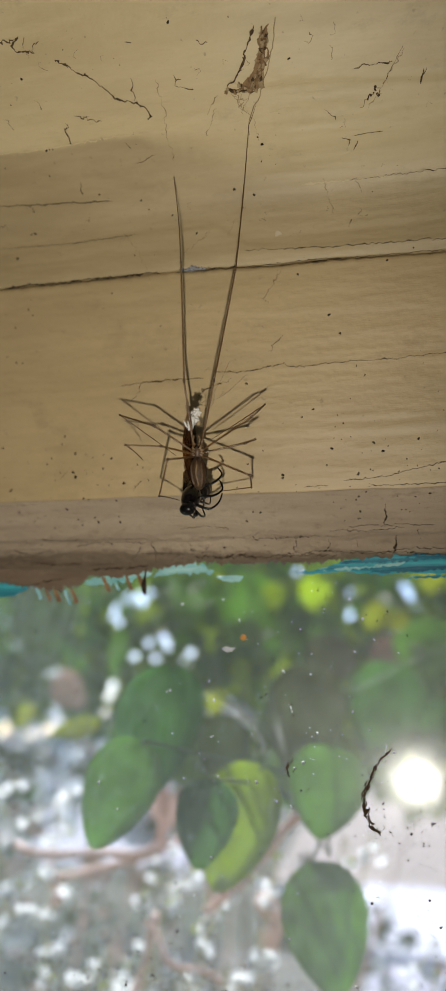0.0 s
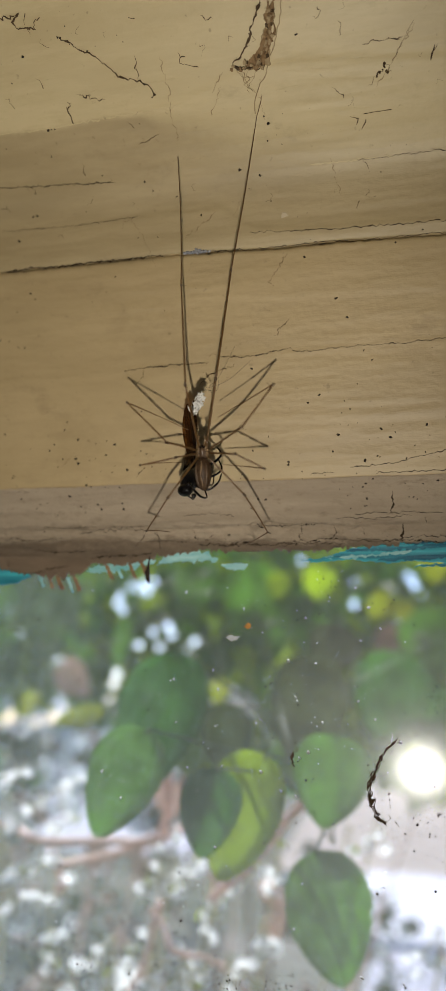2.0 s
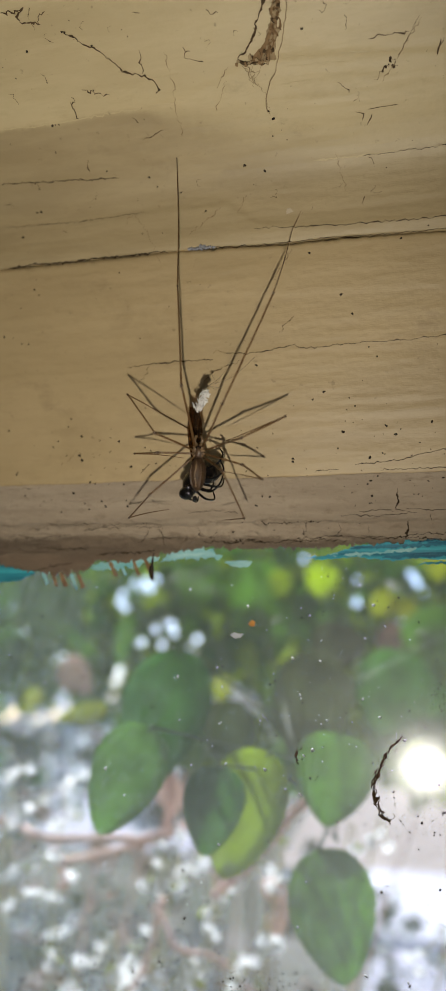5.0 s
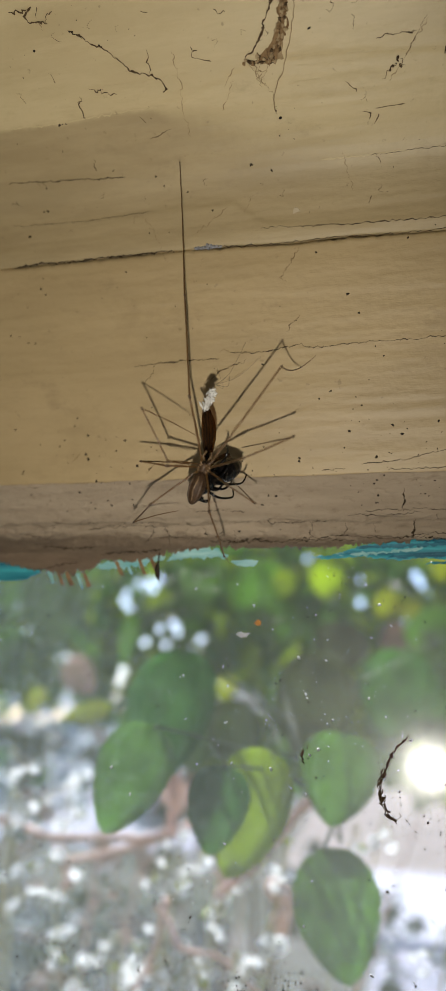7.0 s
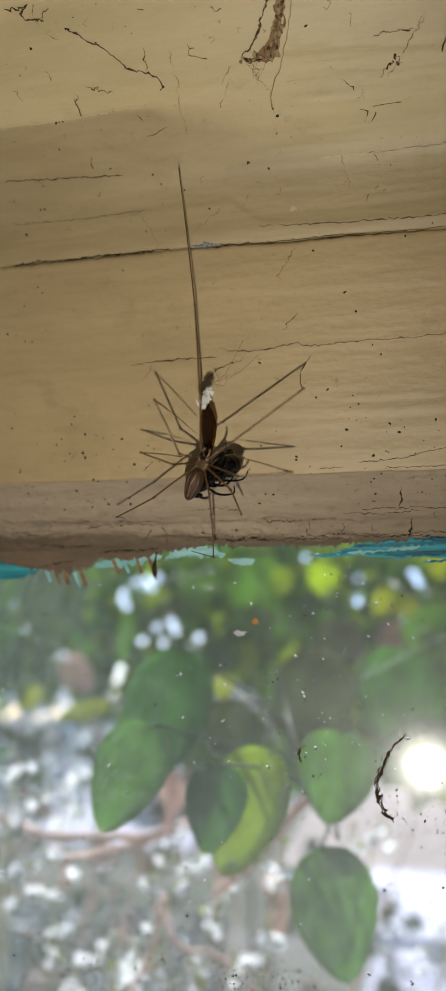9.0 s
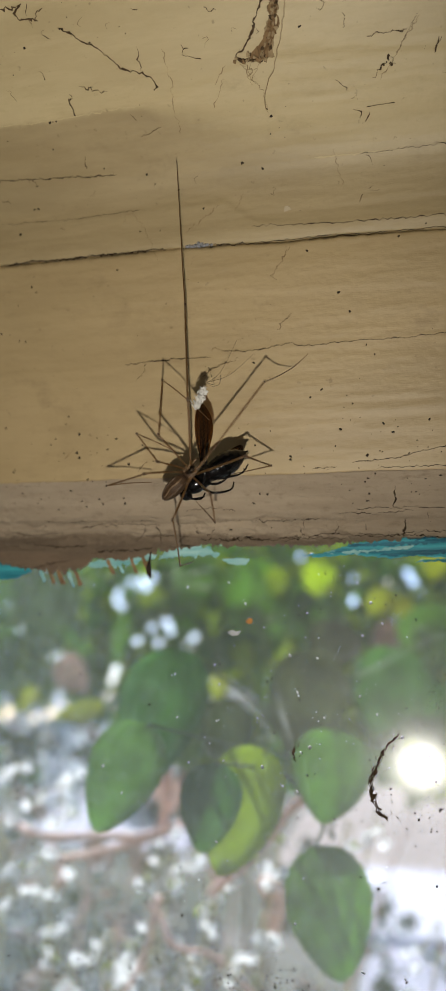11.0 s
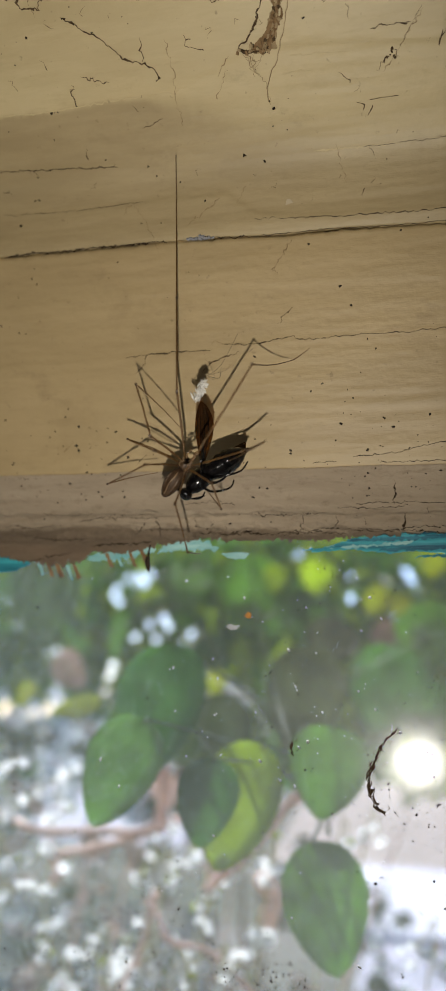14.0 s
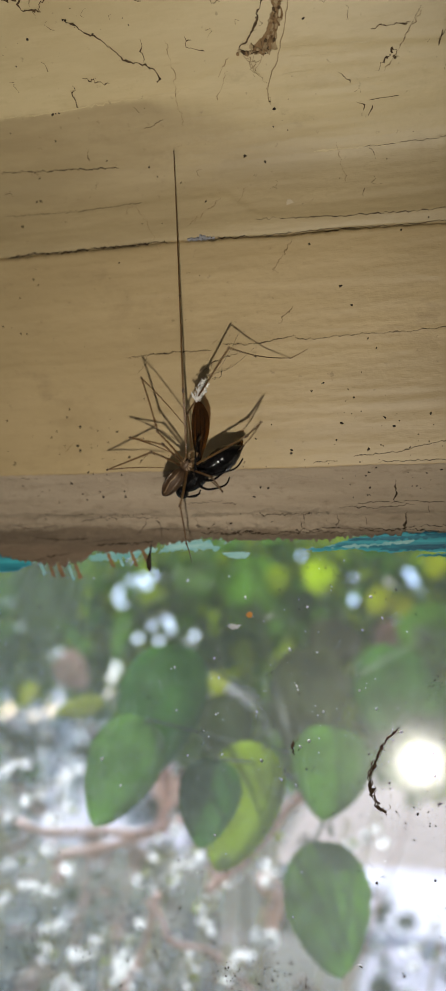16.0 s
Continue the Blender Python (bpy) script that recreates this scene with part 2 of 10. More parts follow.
leaf_dusk = leaf_finish("leaf_dusk", (0.070, 0.092, 0.040), (0.105, 0.125, 0.055), (0.17, 0.215, 0.085), 0.6, 0.55)
leaf_pink = leaf_finish("leaf_pink", (0.42, 0.33, 0.30), (0.54, 0.44, 0.41), (0.62, 0.50, 0.46))
petal_white = leaf_finish("petal_white", (0.78, 0.82, 0.80), (0.86, 0.88, 0.88), (0.97, 0.99, 1.0), 0.4, 0.85)
leaf_rust = leaf_finish("leaf_rust", (0.26, 0.20, 0.17), (0.36, 0.27, 0.23), (0.36, 0.26, 0.21))
stem_pink = plain("pink_stem", (0.40, 0.26, 0.24), (0.56, 0.38, 0.34), 60, 0.6)
stem_pale = plain("pale_green_stem", (0.30, 0.30, 0.14), (0.46, 0.44, 0.24), 60, 0.6)
stem_green = plain("green_stem", (0.035, 0.055, 0.022), (0.065, 0.09, 0.035), 60, 0.6)
stem_brown = plain("brown_twig", (0.12, 0.08, 0.05), (0.24, 0.16, 0.11), 60, 0.8)


def insect_finish(name, a, b, scale, rough, sheer=0.0, glow=(0.2, 0.1, 0.03), sub=None, shine=0.5):
    m, tree, out = material(name)
    g = grain(tree, (scale, scale, scale), 1.0, 4, 0.6)
    c = ramp(tree, g, [(0.35, a), (0.65, b)])
    s = node(tree, "ShaderNodeBsdfPrincipled", [("Base Color", c), ("Normal", bump(tree, g, 0.25, 0.00008))], Roughness=rough)
    s.inputs["Specular IOR Level"].default_value = shine
    if sheer:
        t = node(tree, "ShaderNodeBsdfTranslucent", Color=(*glow, 1))
        s = node(tree, "ShaderNodeMixShader", [(1, s.outputs[0]), (2, t.outputs[0])], Fac=sheer)
    if sub:
        t = node(tree, "ShaderNodeBsdfTransparent", Color=(*sub, 1))
        s = node(tree, "ShaderNodeMixShader", [(1, s.outputs[0]), (2, t.outputs[0])], Fac=0.6)
    tree.links.new(s.outputs[0], out.inputs[0])
    return m


spider_skin = insect_finish("spider_skin", (0.020, 0.010, 0.005), (0.062, 0.034, 0.015), 2600, 0.6, 0.08, shine=0.25)
spider_dark = insect_finish("spider_dark", (0.045, 0.022, 0.010), (0.09, 0.05, 0.02), 1500, 0.45)
spider_pale = insect_finish("spider_pale", (0.125, 0.074, 0.034), (0.20, 0.125, 0.060), 1500, 0.4, 0.12, (0.3, 0.19, 0.08))
spider_leg = insect_finish("spider_leg", (0.060, 0.029, 0.009), (0.145, 0.076, 0.024), 1200, 0.35, 0.22, (0.36, 0.18, 0.05), shine=0.5)
prey_black = insect_finish("prey_black", (0.002, 0.002, 0.002), (0.006, 0.005, 0.005), 900, 0.14, shine=0.22)
prey_wing = insect_finish("prey_wing", (0.032, 0.015, 0.006), (0.085, 0.043, 0.016), 700, 0.3, 0.25, (0.16, 0.08, 0.025), (0.60, 0.40, 0.20))
silk_white = insect_finish("silk_white", (0.62, 0.60, 0.56), (0.82, 0.80, 0.76), 2500, 0.6, 0.3, (0.7, 0.66, 0.6))


def thread_finish():
    m, tree, out = material("silk_thread")
    s = node(tree, "ShaderNodeBsdfPrincipled", Roughness=0.5)
    s.inputs["Base Color"].default_value = (0.42, 0.34, 0.22, 1)
    t = node(tree, "ShaderNodeBsdfTransparent")
    mx = node(tree, "ShaderNodeMixShader", [(1, s.outputs[0]), (2, t.outputs[0])], Fac=0.45)
    tree.links.new(mx.outputs[0], out.inputs[0])
    return m


silk_thread = thread_finish()


def yard_finish():
    m, tree, out = material("pale_yard")
    big = grain(tree, (0.55, 0.55, 0.55), 1.0, 4, 0.6)
    small = grain(tree, (9, 9, 9), 1.0, 6, 0.7)
    c = ramp(tree, big, [(0.34, (0.040, 0.048, 0.032)), (0.50, (0.078, 0.078, 0.060)), (0.64, (0.125, 0.115, 0.10)), (0.8, (0.24, 0.22, 0.22))])
    c = blend(tree, ramp(tree, small, [(0.5, (0, 0, 0)), (0.72, (0.6, 0.6, 0.6))]), c, (0.05, 0.06, 0.04))
    s = node(tree, "ShaderNodeBsdfPrincipled", [("Base Color", c), ("Normal", bump(tree, small, 0.6, 0.03))], Roughness=0.95)
    s.inputs["Specular IOR Level"].default_value = 0.05
    tree.links.new(s.outputs[0], out.inputs[0])
    return m


yard = yard_finish()
slab_grey = plain("weathered_concrete", (0.22, 0.22, 0.25), (0.34, 0.33, 0.38), 1.5, 0.9, 0, 0.3, 0.01)
earth_pink = plain("bare_pink_earth", (0.18, 0.145, 0.125), (0.27, 0.225, 0.195), 1.2, 0.95, 0, 0.4, 0.02)
slab_white = plain("whitewashed_concrete", (0.26, 0.26, 0.31), (0.38, 0.38, 0.44), 4, 0.7, 0, 0.3, 0.01)


# ---- mesh helpers ----
def put(name, verts, faces, mat, parent=None, label="", smooth=True):
    me = bpy.data.meshes.new(name)
    me.from_pydata([tuple(v) for v in verts], [], faces)
    for m in (mat if isinstance(mat, (list, tuple)) else (mat,)):
        me.materials.append(m)
    if smooth:
        me.polygons.foreach_set("use_smooth", [True] * len(me.polygons))
    me.update()
    ob = new(name, me)
    if parent:
        ob.parent = parent
    if label:
        ob["label"] = label
    return ob


def join(pieces):
    verts, faces = [], []
    for v, f in pieces:
        k = len(verts)
        verts += list(v)
        faces += [tuple(i + k for i in q) for q in f]
    return verts, faces


def tube(points, radii, sides=6):
    """A round, capped tube along points; radii one number or one for each point."""
    pts = [Vector(p) for p in points]
    if not isinstance(radii, (list, tuple)):
        radii = [radii] * len(pts)
    verts, faces = [], []
    side = None
    for k, p in enumerate(pts):
        d = (pts[min(k + 1, len(pts) - 1)] - pts[max(k - 1, 0)]).normalized()
        if side is None:
            side = d.orthogonal().normalized()
        side = (side - d * side.dot(d)).normalized()
        up = d.cross(side)
        for i in range(sides):
            a = 2 * math.pi * i / sides
            verts.append(p + (side * math.cos(a) + up * math.sin(a)) * radii[k])
    for k in range(len(pts) - 1):
        for i in range(sides):
            j = (i + 1) % sides
            faces.append((k * sides + i, k * sides + j, (k + 1) * sides + j, (k + 1) * sides + i))
    faces.append(tuple(range(sides))[::-1])
    faces.append(tuple((len(pts) - 1) * sides + i for i in range(sides)))
    return verts, faces


def lathe(rings, sides=16, squash=(1, 1), m=None):
    """A closed body round the z axis from (z, radius) rings, widened by squash in x and y."""
    verts, faces = [], []
    for z, r in rings:
        for i in range(sides):
            a = 2 * math.pi * i / sides
            verts.append(Vector((r * squash[0] * math.cos(a), r * squash[1] * math.sin(a), z)))
    for k in range(len(rings) - 1):
        for i in range(sides):
            j = (i + 1) % sides
            faces.append((k * sides + i, k * sides + j, (k + 1) * sides + j, (k + 1) * sides + i))
    faces.append(tuple(range(sides))[::-1])
    faces.append(tuple((len(rings) - 1) * sides + i for i in range(sides)))
    if m:
        verts = [m @ v for v in verts]
    return verts, faces


def egg(length, radius, sides=16, steps=10, fat=0.0, squash=(1, 1), m=None):
    """An egg along z, centred; fat > 0 moves its widest place up."""
    rings = []
    for k in range(steps + 1):
        u = -math.cos(math.pi * k / steps)
        r = math.sqrt(max(1 - u * u, 0.0)) * (1 + fat * u)
        rings.append((u * length / 2, max(r, 0.02) * radius))
    return lathe(rings, sides, squash, m)


def box(lo, hi):
    x0, y0, z0 = lo
    x1, y1, z1 = hi
    v = [(x0, y0, z0), (x1, y0, z0), (x1, y1, z0), (x0, y1, z0), (x0, y0, z1), (x1, y0, z1), (x1, y1, z1), (x0, y1, z1)]
    return v, [(0, 3, 2, 1), (4, 5, 6, 7), (0, 1, 5, 4), (1, 2, 6, 5), (2, 3, 7, 6), (3, 0, 4, 7)]


def between(table, x):
    """Straight-line reading of a short table of (x, value)."""
    if x <= table[0][0]:
        return table[0][1]
    for (a, u), (b, v) in zip(table, table[1:]):
        if x <= b:
            return u + (v - u) * (x - a) / (b - a)
    return table[-1][1]


# ---- the window head: its section, in mm out from the pane and up ----
SECTION = [(0, 30), (-9, 40), (-21, 76), (-30, 89), (-46, 101), (-62, 110)]
STARTS = [0.0]
for (a, b), (c, d) in zip(SECTION, SECTION[1:]):
    STARTS.append(STARTS[-1] + math.hypot(c - a, d - b))


def section(s):
    k = 0
    while k < len(SECTION) - 2 and s > STARTS[k + 1]:
        k += 1
    u = (s - STARTS[k]) / (STARTS[k + 1] - STARTS[k])
    return Vector((SECTION[k][0] + (SECTION[k + 1][0] - SECTION[k][0]) * u, SECTION[k][1] + (SECTION[k + 1][1] - SECTION[k][1]) * u))


def soft_section(s):
    """The section with its upper bends eased into a cove."""
    if s < 51.4:
        return section(s)
    w = max(0.0, min(6.0, s - 53))
    p = sum((section(s + w * (k / 4 - 1)) for k in range(9)), Vector((0, 0))) / 9
    hollow = -0.018 * math.exp(-((s - 62) / 7.5) ** 2) * min(1, (s - 51.4) / 4)
    return p + (Vector((-127, 0)) - p) * hollow


def on_wood(x, s, lift=0.0):
    p, q = soft_section(s), soft_section(s + 0.3)
    d = (q - p).normalized()
    n = Vector((-d.y, d.x))
    return Vector((x, p.x + n.x * lift, p.y + n.y * lift)) * MM


LAYERS = [  # edges of older coats of paint: line of (x, s), height in mm
    ([(-140, 74), (-62, 73.7), (-53, 73.2), (-46, 73.9), (-38, 74.4), (-32, 74.6), (-20, 77.9), (-15, 77.8), (-5, 77), (8, 75.5), (60, 74)], 0.22),
    ([(-140, 58.5), (-66, 58.5), (-52, 58.0), (-41, 58.4), (-27, 58.4), (-22, 55), (-14, 53.9), (8, 53), (60, 53)], -0.20),
    ([(-140, 65.5), (-65, 65.5), (-45, 64.1), (-5, 63), (8, 62.8), (60, 62.6)], 0.12),
    ([(-140, 33), (-45, 33), (-30, 33.3), (-28, 34.2), (-16, 34.6), (8, 34.7), (60, 35)], -0.10),
    ([(-140, 22), (-60, 21), (-30, 22.5), (8, 23), (60, 23)], 0.08),
    ([(-140, 43), (-60, 42), (-30, 43.5), (8, 42), (60, 42)], 0.07),
]


def relief(x, s):
    h = 0.16 * noise.noise(Vector((x * 0.03, s * 0.11, 3.1))) + 0.07 * noise.noise(Vector((x * 0.07, s * 0.75, 7.7)))
    h += 0.03 * noise.noise(Vector((x * 0.5, s * 1.6, 1.3)))
    for line, step in LAYERS:
        d = (s - between(line, x)) / 0.2 + 0.8 * noise.noise(Vector((x * 0.6, step * 50, 0)))
        if -6 < d < 6:
            h += step / (1 + math.exp(-d)) if d < 5 else step
        elif d >= 6:
            h += step
    return h


def board(name, low, high, mat, parent, label, dx=0.5, ds=0.26, x0=-140, x1=60, back=9.0, shade_band=None):
    """A board of the head between two uneven edges low(x) and high(x), with painted relief and thickness."""
    nx, rows = int((x1 - x0) / dx), int((high(0) - low(0)) / ds)
    verts, faces = [], []
    for i in range(nx + 1):
        x = x0 + dx * i
        a, b = low(x), high(x)
        for k in range(rows + 1):
            s = a + (b - a) * k / rows
            edge = min(s - a, b - s)
            drop = (0.5 if edge < s - a else 0.12) * max(0.0, 1 - edge / 0.7) ** 2
            verts.append(on_wood(x, s, relief(x, s) - drop))
    n = rows + 1
    for i in range(nx):
        for k in range(rows):
            q = i * n + k
            faces.append((q, q + n, q + n + 1, q + 1))
    # the hidden back, so that the board is solid
    k0 = len(verts)
    for i in range(nx + 1):
        x = x0 + dx * i
        verts.append(on_wood(x, low(x), -back))
        verts.append(on_wood(x, high(x), -back))
    for i in range(nx):
        q = k0 + 2 * i
        faces.append((q, q + 1, q + 3, q + 2))
        faces.append((i * n, q, q + 2, (i + 1) * n))
        faces.append((i * n + rows, (i + 1) * n + rows, q + 3, q + 1))
    faces.append(tuple([k0, *range(0, n)] + [k0 + 1])[::-1])
    faces.append(tuple([k0 + 2 * nx, *range(nx * n, nx * n + n)] + [k0 + 2 * nx + 1]))
    ob = put(name, verts, faces, mat, parent, label)
    # mask of the painted shade: full below the given line, soft to the right
    if shade_band:
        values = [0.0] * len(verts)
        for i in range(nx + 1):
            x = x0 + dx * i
            a, b, edge = low(x), high(x), between(shade_band, x) + wiggle(x, 41, 0.4, 0.5)
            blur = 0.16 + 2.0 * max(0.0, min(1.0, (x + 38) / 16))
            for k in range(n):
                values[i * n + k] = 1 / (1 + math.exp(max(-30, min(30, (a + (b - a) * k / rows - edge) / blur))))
        ob.data.attributes.new("shade_band", "FLOAT", "POINT").data.foreach_set("value", values)
    return ob


def wiggle(x, seed, fine=0.12, broad=0.25):
    return broad * noise.noise(Vector((x * 0.10, seed, 0))) + fine * noise.noise(Vector((x * 0.9, seed, 5)))


window = tagged(new("window_1"), "old painted timber window with a dusty pane", "window", kind="structure")
JOINT = [(-140, 51.8), (-66, 51.8), (-38, 51.8), (-27, 51.6), (-18, 51.2), (-9, 51.3), (8, 50.8), (60, 50.6)]
GAP = [(-140, 0.2), (-68, 0.05), (-66, 0.22), (-50, 0.16), (-44, 0.24), (-40, 0.12), (-37, 0.05), (-34, 0.10), (-30, 0.34), (-26, 0.12), (-10, 0.24), (8, 0.26), (60, 0.2)]
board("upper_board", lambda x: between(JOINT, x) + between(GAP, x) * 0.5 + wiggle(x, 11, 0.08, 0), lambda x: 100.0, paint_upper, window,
      "upper board of layered cream paint with shade painted low down and cobweb dirt", shade_band=[(-140, 74), (-62, 73.7), (-53, 73.2), (-46, 73.9), (-38, 73.4), (-30, 71), (-20, 67), (-8, 63.5), (8, 62.8), (60, 62.6)])
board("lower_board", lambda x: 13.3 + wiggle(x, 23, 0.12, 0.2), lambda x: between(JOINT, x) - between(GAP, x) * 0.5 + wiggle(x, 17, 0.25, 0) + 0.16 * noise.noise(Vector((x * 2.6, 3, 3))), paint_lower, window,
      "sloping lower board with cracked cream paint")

BEAD_EDGE = [(-140, 28), (-73, 27.7), (-69, 26.9), (-64, 26.4), (-59.5, 25.7), (-55.7, 26.2), (-54.1, 28), (-48, 28.1), (-43.4, 29.2), (-33, 30.3), (-22, 30.4), (-14.4, 29.8), (-8, 30.8), (0, 31.3), (7, 31.7), (60, 31.5)]


def on_bead(x, s, lift=0.0):
    """A place on the bead's worn face, s mm up its section from the pane."""
    h = 0.35 * noise.noise(Vector((x * 0.12, s * 0.5, 9))) + 0.22 * noise.noise(Vector((x * 0.7, s * 1.3, 2))) + 0.13 * noise.noise(Vector((x * 2.2, s * 3.0, 6)))
    h *= 0.35 + 1.0 / (1 + math.exp((s - 5.6) * 2.2))  # the upper part is still smooth with paint
    h += 0.35 * max(0.0, noise.noise(Vector((x * 0.35, s * 0.9, 14))) - 0.1) * (s < 7)
    h += 0.45 * math.exp(-((s - 6.6) / 1.6) ** 2) - 0.7 * math.exp(-((s - 4.6) / 0.5) ** 2) * (0.6 + noise.noise(Vector((x * 0.2, 0, 8))))
    for c0, run, deep in ((5.2, 2.0, 0.55), (2.2, 3.0, 0.55), (0.2, 4.0, 0.5)):
        here = noise.noise(Vector((x * 0.09, run * 7, 1.5)))
        if here > -0.12:
            mid = c0 + 0.9 * noise.noise(Vector((x * 0.16, run, 21))) + 0.35 * noise.noise(Vector((x * 1.1, run, 22)))
            h -= deep * min(1, (here + 0.12) * 4) * math.exp(-((s - mid) / 0.17) ** 2)
    if s < 0:
        return Vector((x, -0.55 - 0.25 * max(h, -0.8) - lift, 30 + s)) * MM
    base = section(s)
    p = Vector((x, base.x - 0.72 * (0.25 + h + lift), base.y - 0.69 * (h + lift))) * MM
    p.y = min(p.y, -0.0004)
    return p


def glazing_bead():
    """The bevelled bead and old putty over the pane's top edge, with a ragged lower edge."""
    dx, rows = 0.3, 84
    x0, x1 = -140, 60
    nx = int((x1 - x0) / dx)
    verts, faces = [], []
    for i in range(nx + 1):
        x = x0 + dx * i
        z0 = between(BEAD_EDGE, x) + wiggle(x, 31, 0.9, 0.5) + 0.7 * noise.noise(Vector((x * 2.3, 4, 4))) + 0.35 * noise.noise(Vector((x * 5.1, 4, 7)))
        top = 13.45 + wiggle(x, 23, 0.12, 0.2)
        for k in range(rows + 1):
            u = k / rows
            verts.append(on_bead(x, (z0 - 30.0) + (top - (z0 - 30.0)) * u))
    n = rows + 1
    for i in range(nx):
        for k in range(rows):
            q = i * n + k
            faces.append((q, q + n, q + n + 1, q + 1))
    k0 = len(verts)
    for i in range(nx + 1):
        x = x0 + dx * i
        verts.append(Vector((x, -0.25, verts[i * n].z / MM)) * MM)
        verts.append(Vector((x, -0.25, 42.5)) * MM)
    for i in range(nx):
        q = k0 + 2 * i
        faces.append((q, q + 1, q + 3, q + 2))
        faces.append((i * n, q, q + 2, (i + 1) * n))
        faces.append((i * n + rows, (i + 1) * n + rows, q + 3, q + 1))
    return put("glazing_bead", verts, faces, paint_bead, window, "bevelled glazing bead, worn to brown timber and putty")


glazing_bead()

LEAN = -0.024  # the pane leans out a little towards its foot
TWIST = -0.022  # and stands a little askew in its frame


def pane_y(z, x):
    """How far out the pane stands at a place in mm, in mm."""
    return -(41.5 - z) * LEAN + (x - 14) * TWIST


pane_shape = box((-0.40, 0.0, -0.70), (0.10, 0.003, 0.0415))
pane = put("pane", [(x, y + pane_y(z / MM, x / MM) * MM, z) for x, y, z in pane_shape[0]], pane_shape[1], [dusty_glass, clear_glass], window, "dusty window pane with specks and scratches", False)
for poly in pane.data.polygons:
    poly.material_index = 0 if poly.normal.y < -0.9 else 1
pane.visible_shadow = False


# ---- the room round the window: an unseen shell, plaster tinted to warm its bounce ----
def wall(name, *boxes, mat=wall_plaster):
    return tagged(put(name, *join([box(a, b) for a, b in boxes]), mat, None, "", False), "plain plastered wall of the room", "wall", kind="structure")


wall("wall_north", ((-1.6, -0.058, 0.1075), (1.6, 0.062, 1.10)), ((-1.6, 0.0, -1.50), (-0.385, 0.062, 0.107)), ((0.085, 0.0, -1.50), (1.6, 0.062, 0.107)), ((-0.385, 0.0, -1.50), (0.085, 0.062, -0.685)),
     ((-0.385, 0.0045, 0.0425), (0.085, 0.010, 0.107)), ((-0.385, 0.0102, 0.103), (0.085, 0.062, 0.107)))
wall("wall_west", ((-1.75, -2.6, -1.5), (-1.602, 0.062, 1.1)))
wall("wall_east", ((1.602, -2.6, -1.5), (1.75, 0.062, 1.1)))
# unseen wall, its opening placed to suit the added fill lamp
wall("wall_south", ((-1.6, -2.65, -0.45), (1.6, -2.5, 1.1)), ((-1.6, -2.65, -1.5), (-1.12, -2.5, -0.452)), ((1.12, -2.65, -1.5), (1.6, -2.5, -0.452)))
tagged(put("floor", *box((-1.75, -2.65, -1.56), (1.75, 0.062, -1.502)), floor_tile, None, "", False), "grey cement floor of the room", "floor", kind="structure")
tagged(put("ceiling", *box((-1.75, -2.65, 1.102), (1.75, 0.062, 1.2)), wall_plaster, None, "", False), "plain plastered ceiling", "ceiling", kind="structure")
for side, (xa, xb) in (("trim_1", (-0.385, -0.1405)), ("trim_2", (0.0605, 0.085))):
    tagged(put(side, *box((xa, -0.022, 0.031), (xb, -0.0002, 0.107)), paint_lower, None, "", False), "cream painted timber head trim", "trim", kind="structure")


# ---- wear on the head: cracks, flakes, dirt ----
def ragged(points, step, amount, seed):
    """The line through points, cut into short, uneven steps."""
    out = []
    for (a, b), (c, d) in zip(points, points[1:]):
        n = max(1, int(math.hypot(c - a, d - b) / step))
        for k in range(n):
            u = k / n
            x, s = a + (c - a) * u, b + (d - b) * u
            out.append((x + amount * noise.noise(Vector((x * 1.7, s * 1.7, seed))), s + amount * noise.noise(Vector((x * 1.7, s * 1.7, seed + 9)))))
    out.append(points[-1])
    return out


def crack(points, width, seed, mat=crack_dirt):
    """A dirt-filled crack that lies in the paint."""
    line = ragged(points, 0.35, 0.35, seed)
    verts, faces = [], []
    for k, (x, s) in enumerate(line):
        w = width * (0.3 + 1.5 * abs(noise.noise(Vector((x * 0.8, s * 0.8, seed + 3))))) * min(1, 0.3 + k * 0.3, 0.3 + (len(line) - 1 - k) * 0.3)
        h = relief(x, s)
        verts += [on_wood(x, s - w, h + 0.01), on_wood(x, s, h + 0.07), on_wood(x, s + w, h + 0.01)]
    for k in range(len(line) - 1):
        q = 3 * k
        faces += [(q, q + 1, q + 4, q + 3), (q + 1, q + 2, q + 5, q + 4)]
    return put("crack", verts, faces, mat, window)


CRACKS = [
    ([(-66, 65.5), (-58.3, 65), (-53.7, 64.8), (-48.1, 64.3), (-44.8, 64.1)], 0.11),
    ([(-4.8, 62.8), (1.8, 62.8), (14, 62.8)], 0.06),
    ([(-45.1, 33), (-40.5, 33.3), (-33.9, 33.4), (-30.1, 33.3)], 0.11),
    ([(-41.5, 33.2), (-41.6, 31.6), (-43.2, 30.2)], 0.07),
    ([(-28.1, 34.2), (-23.1, 33.9), (-17.9, 34.5), (-16.3, 34.9), (-15.7, 34.2), (-12.8, 34.1)], 0.11),
    ([(-12.8, 34.1), (-6.8, 34.4), (1, 34.3), (14, 34.9)], 0.08),
    ([(-7.3, 15), (-3.4, 15.3), (0.5, 15.7), (3.4, 16.5), (14, 18.3)], 0.10),
    ([(-13.9, 14.2), (-11.4, 14.5), (-9.9, 14.4)], 0.09),
]
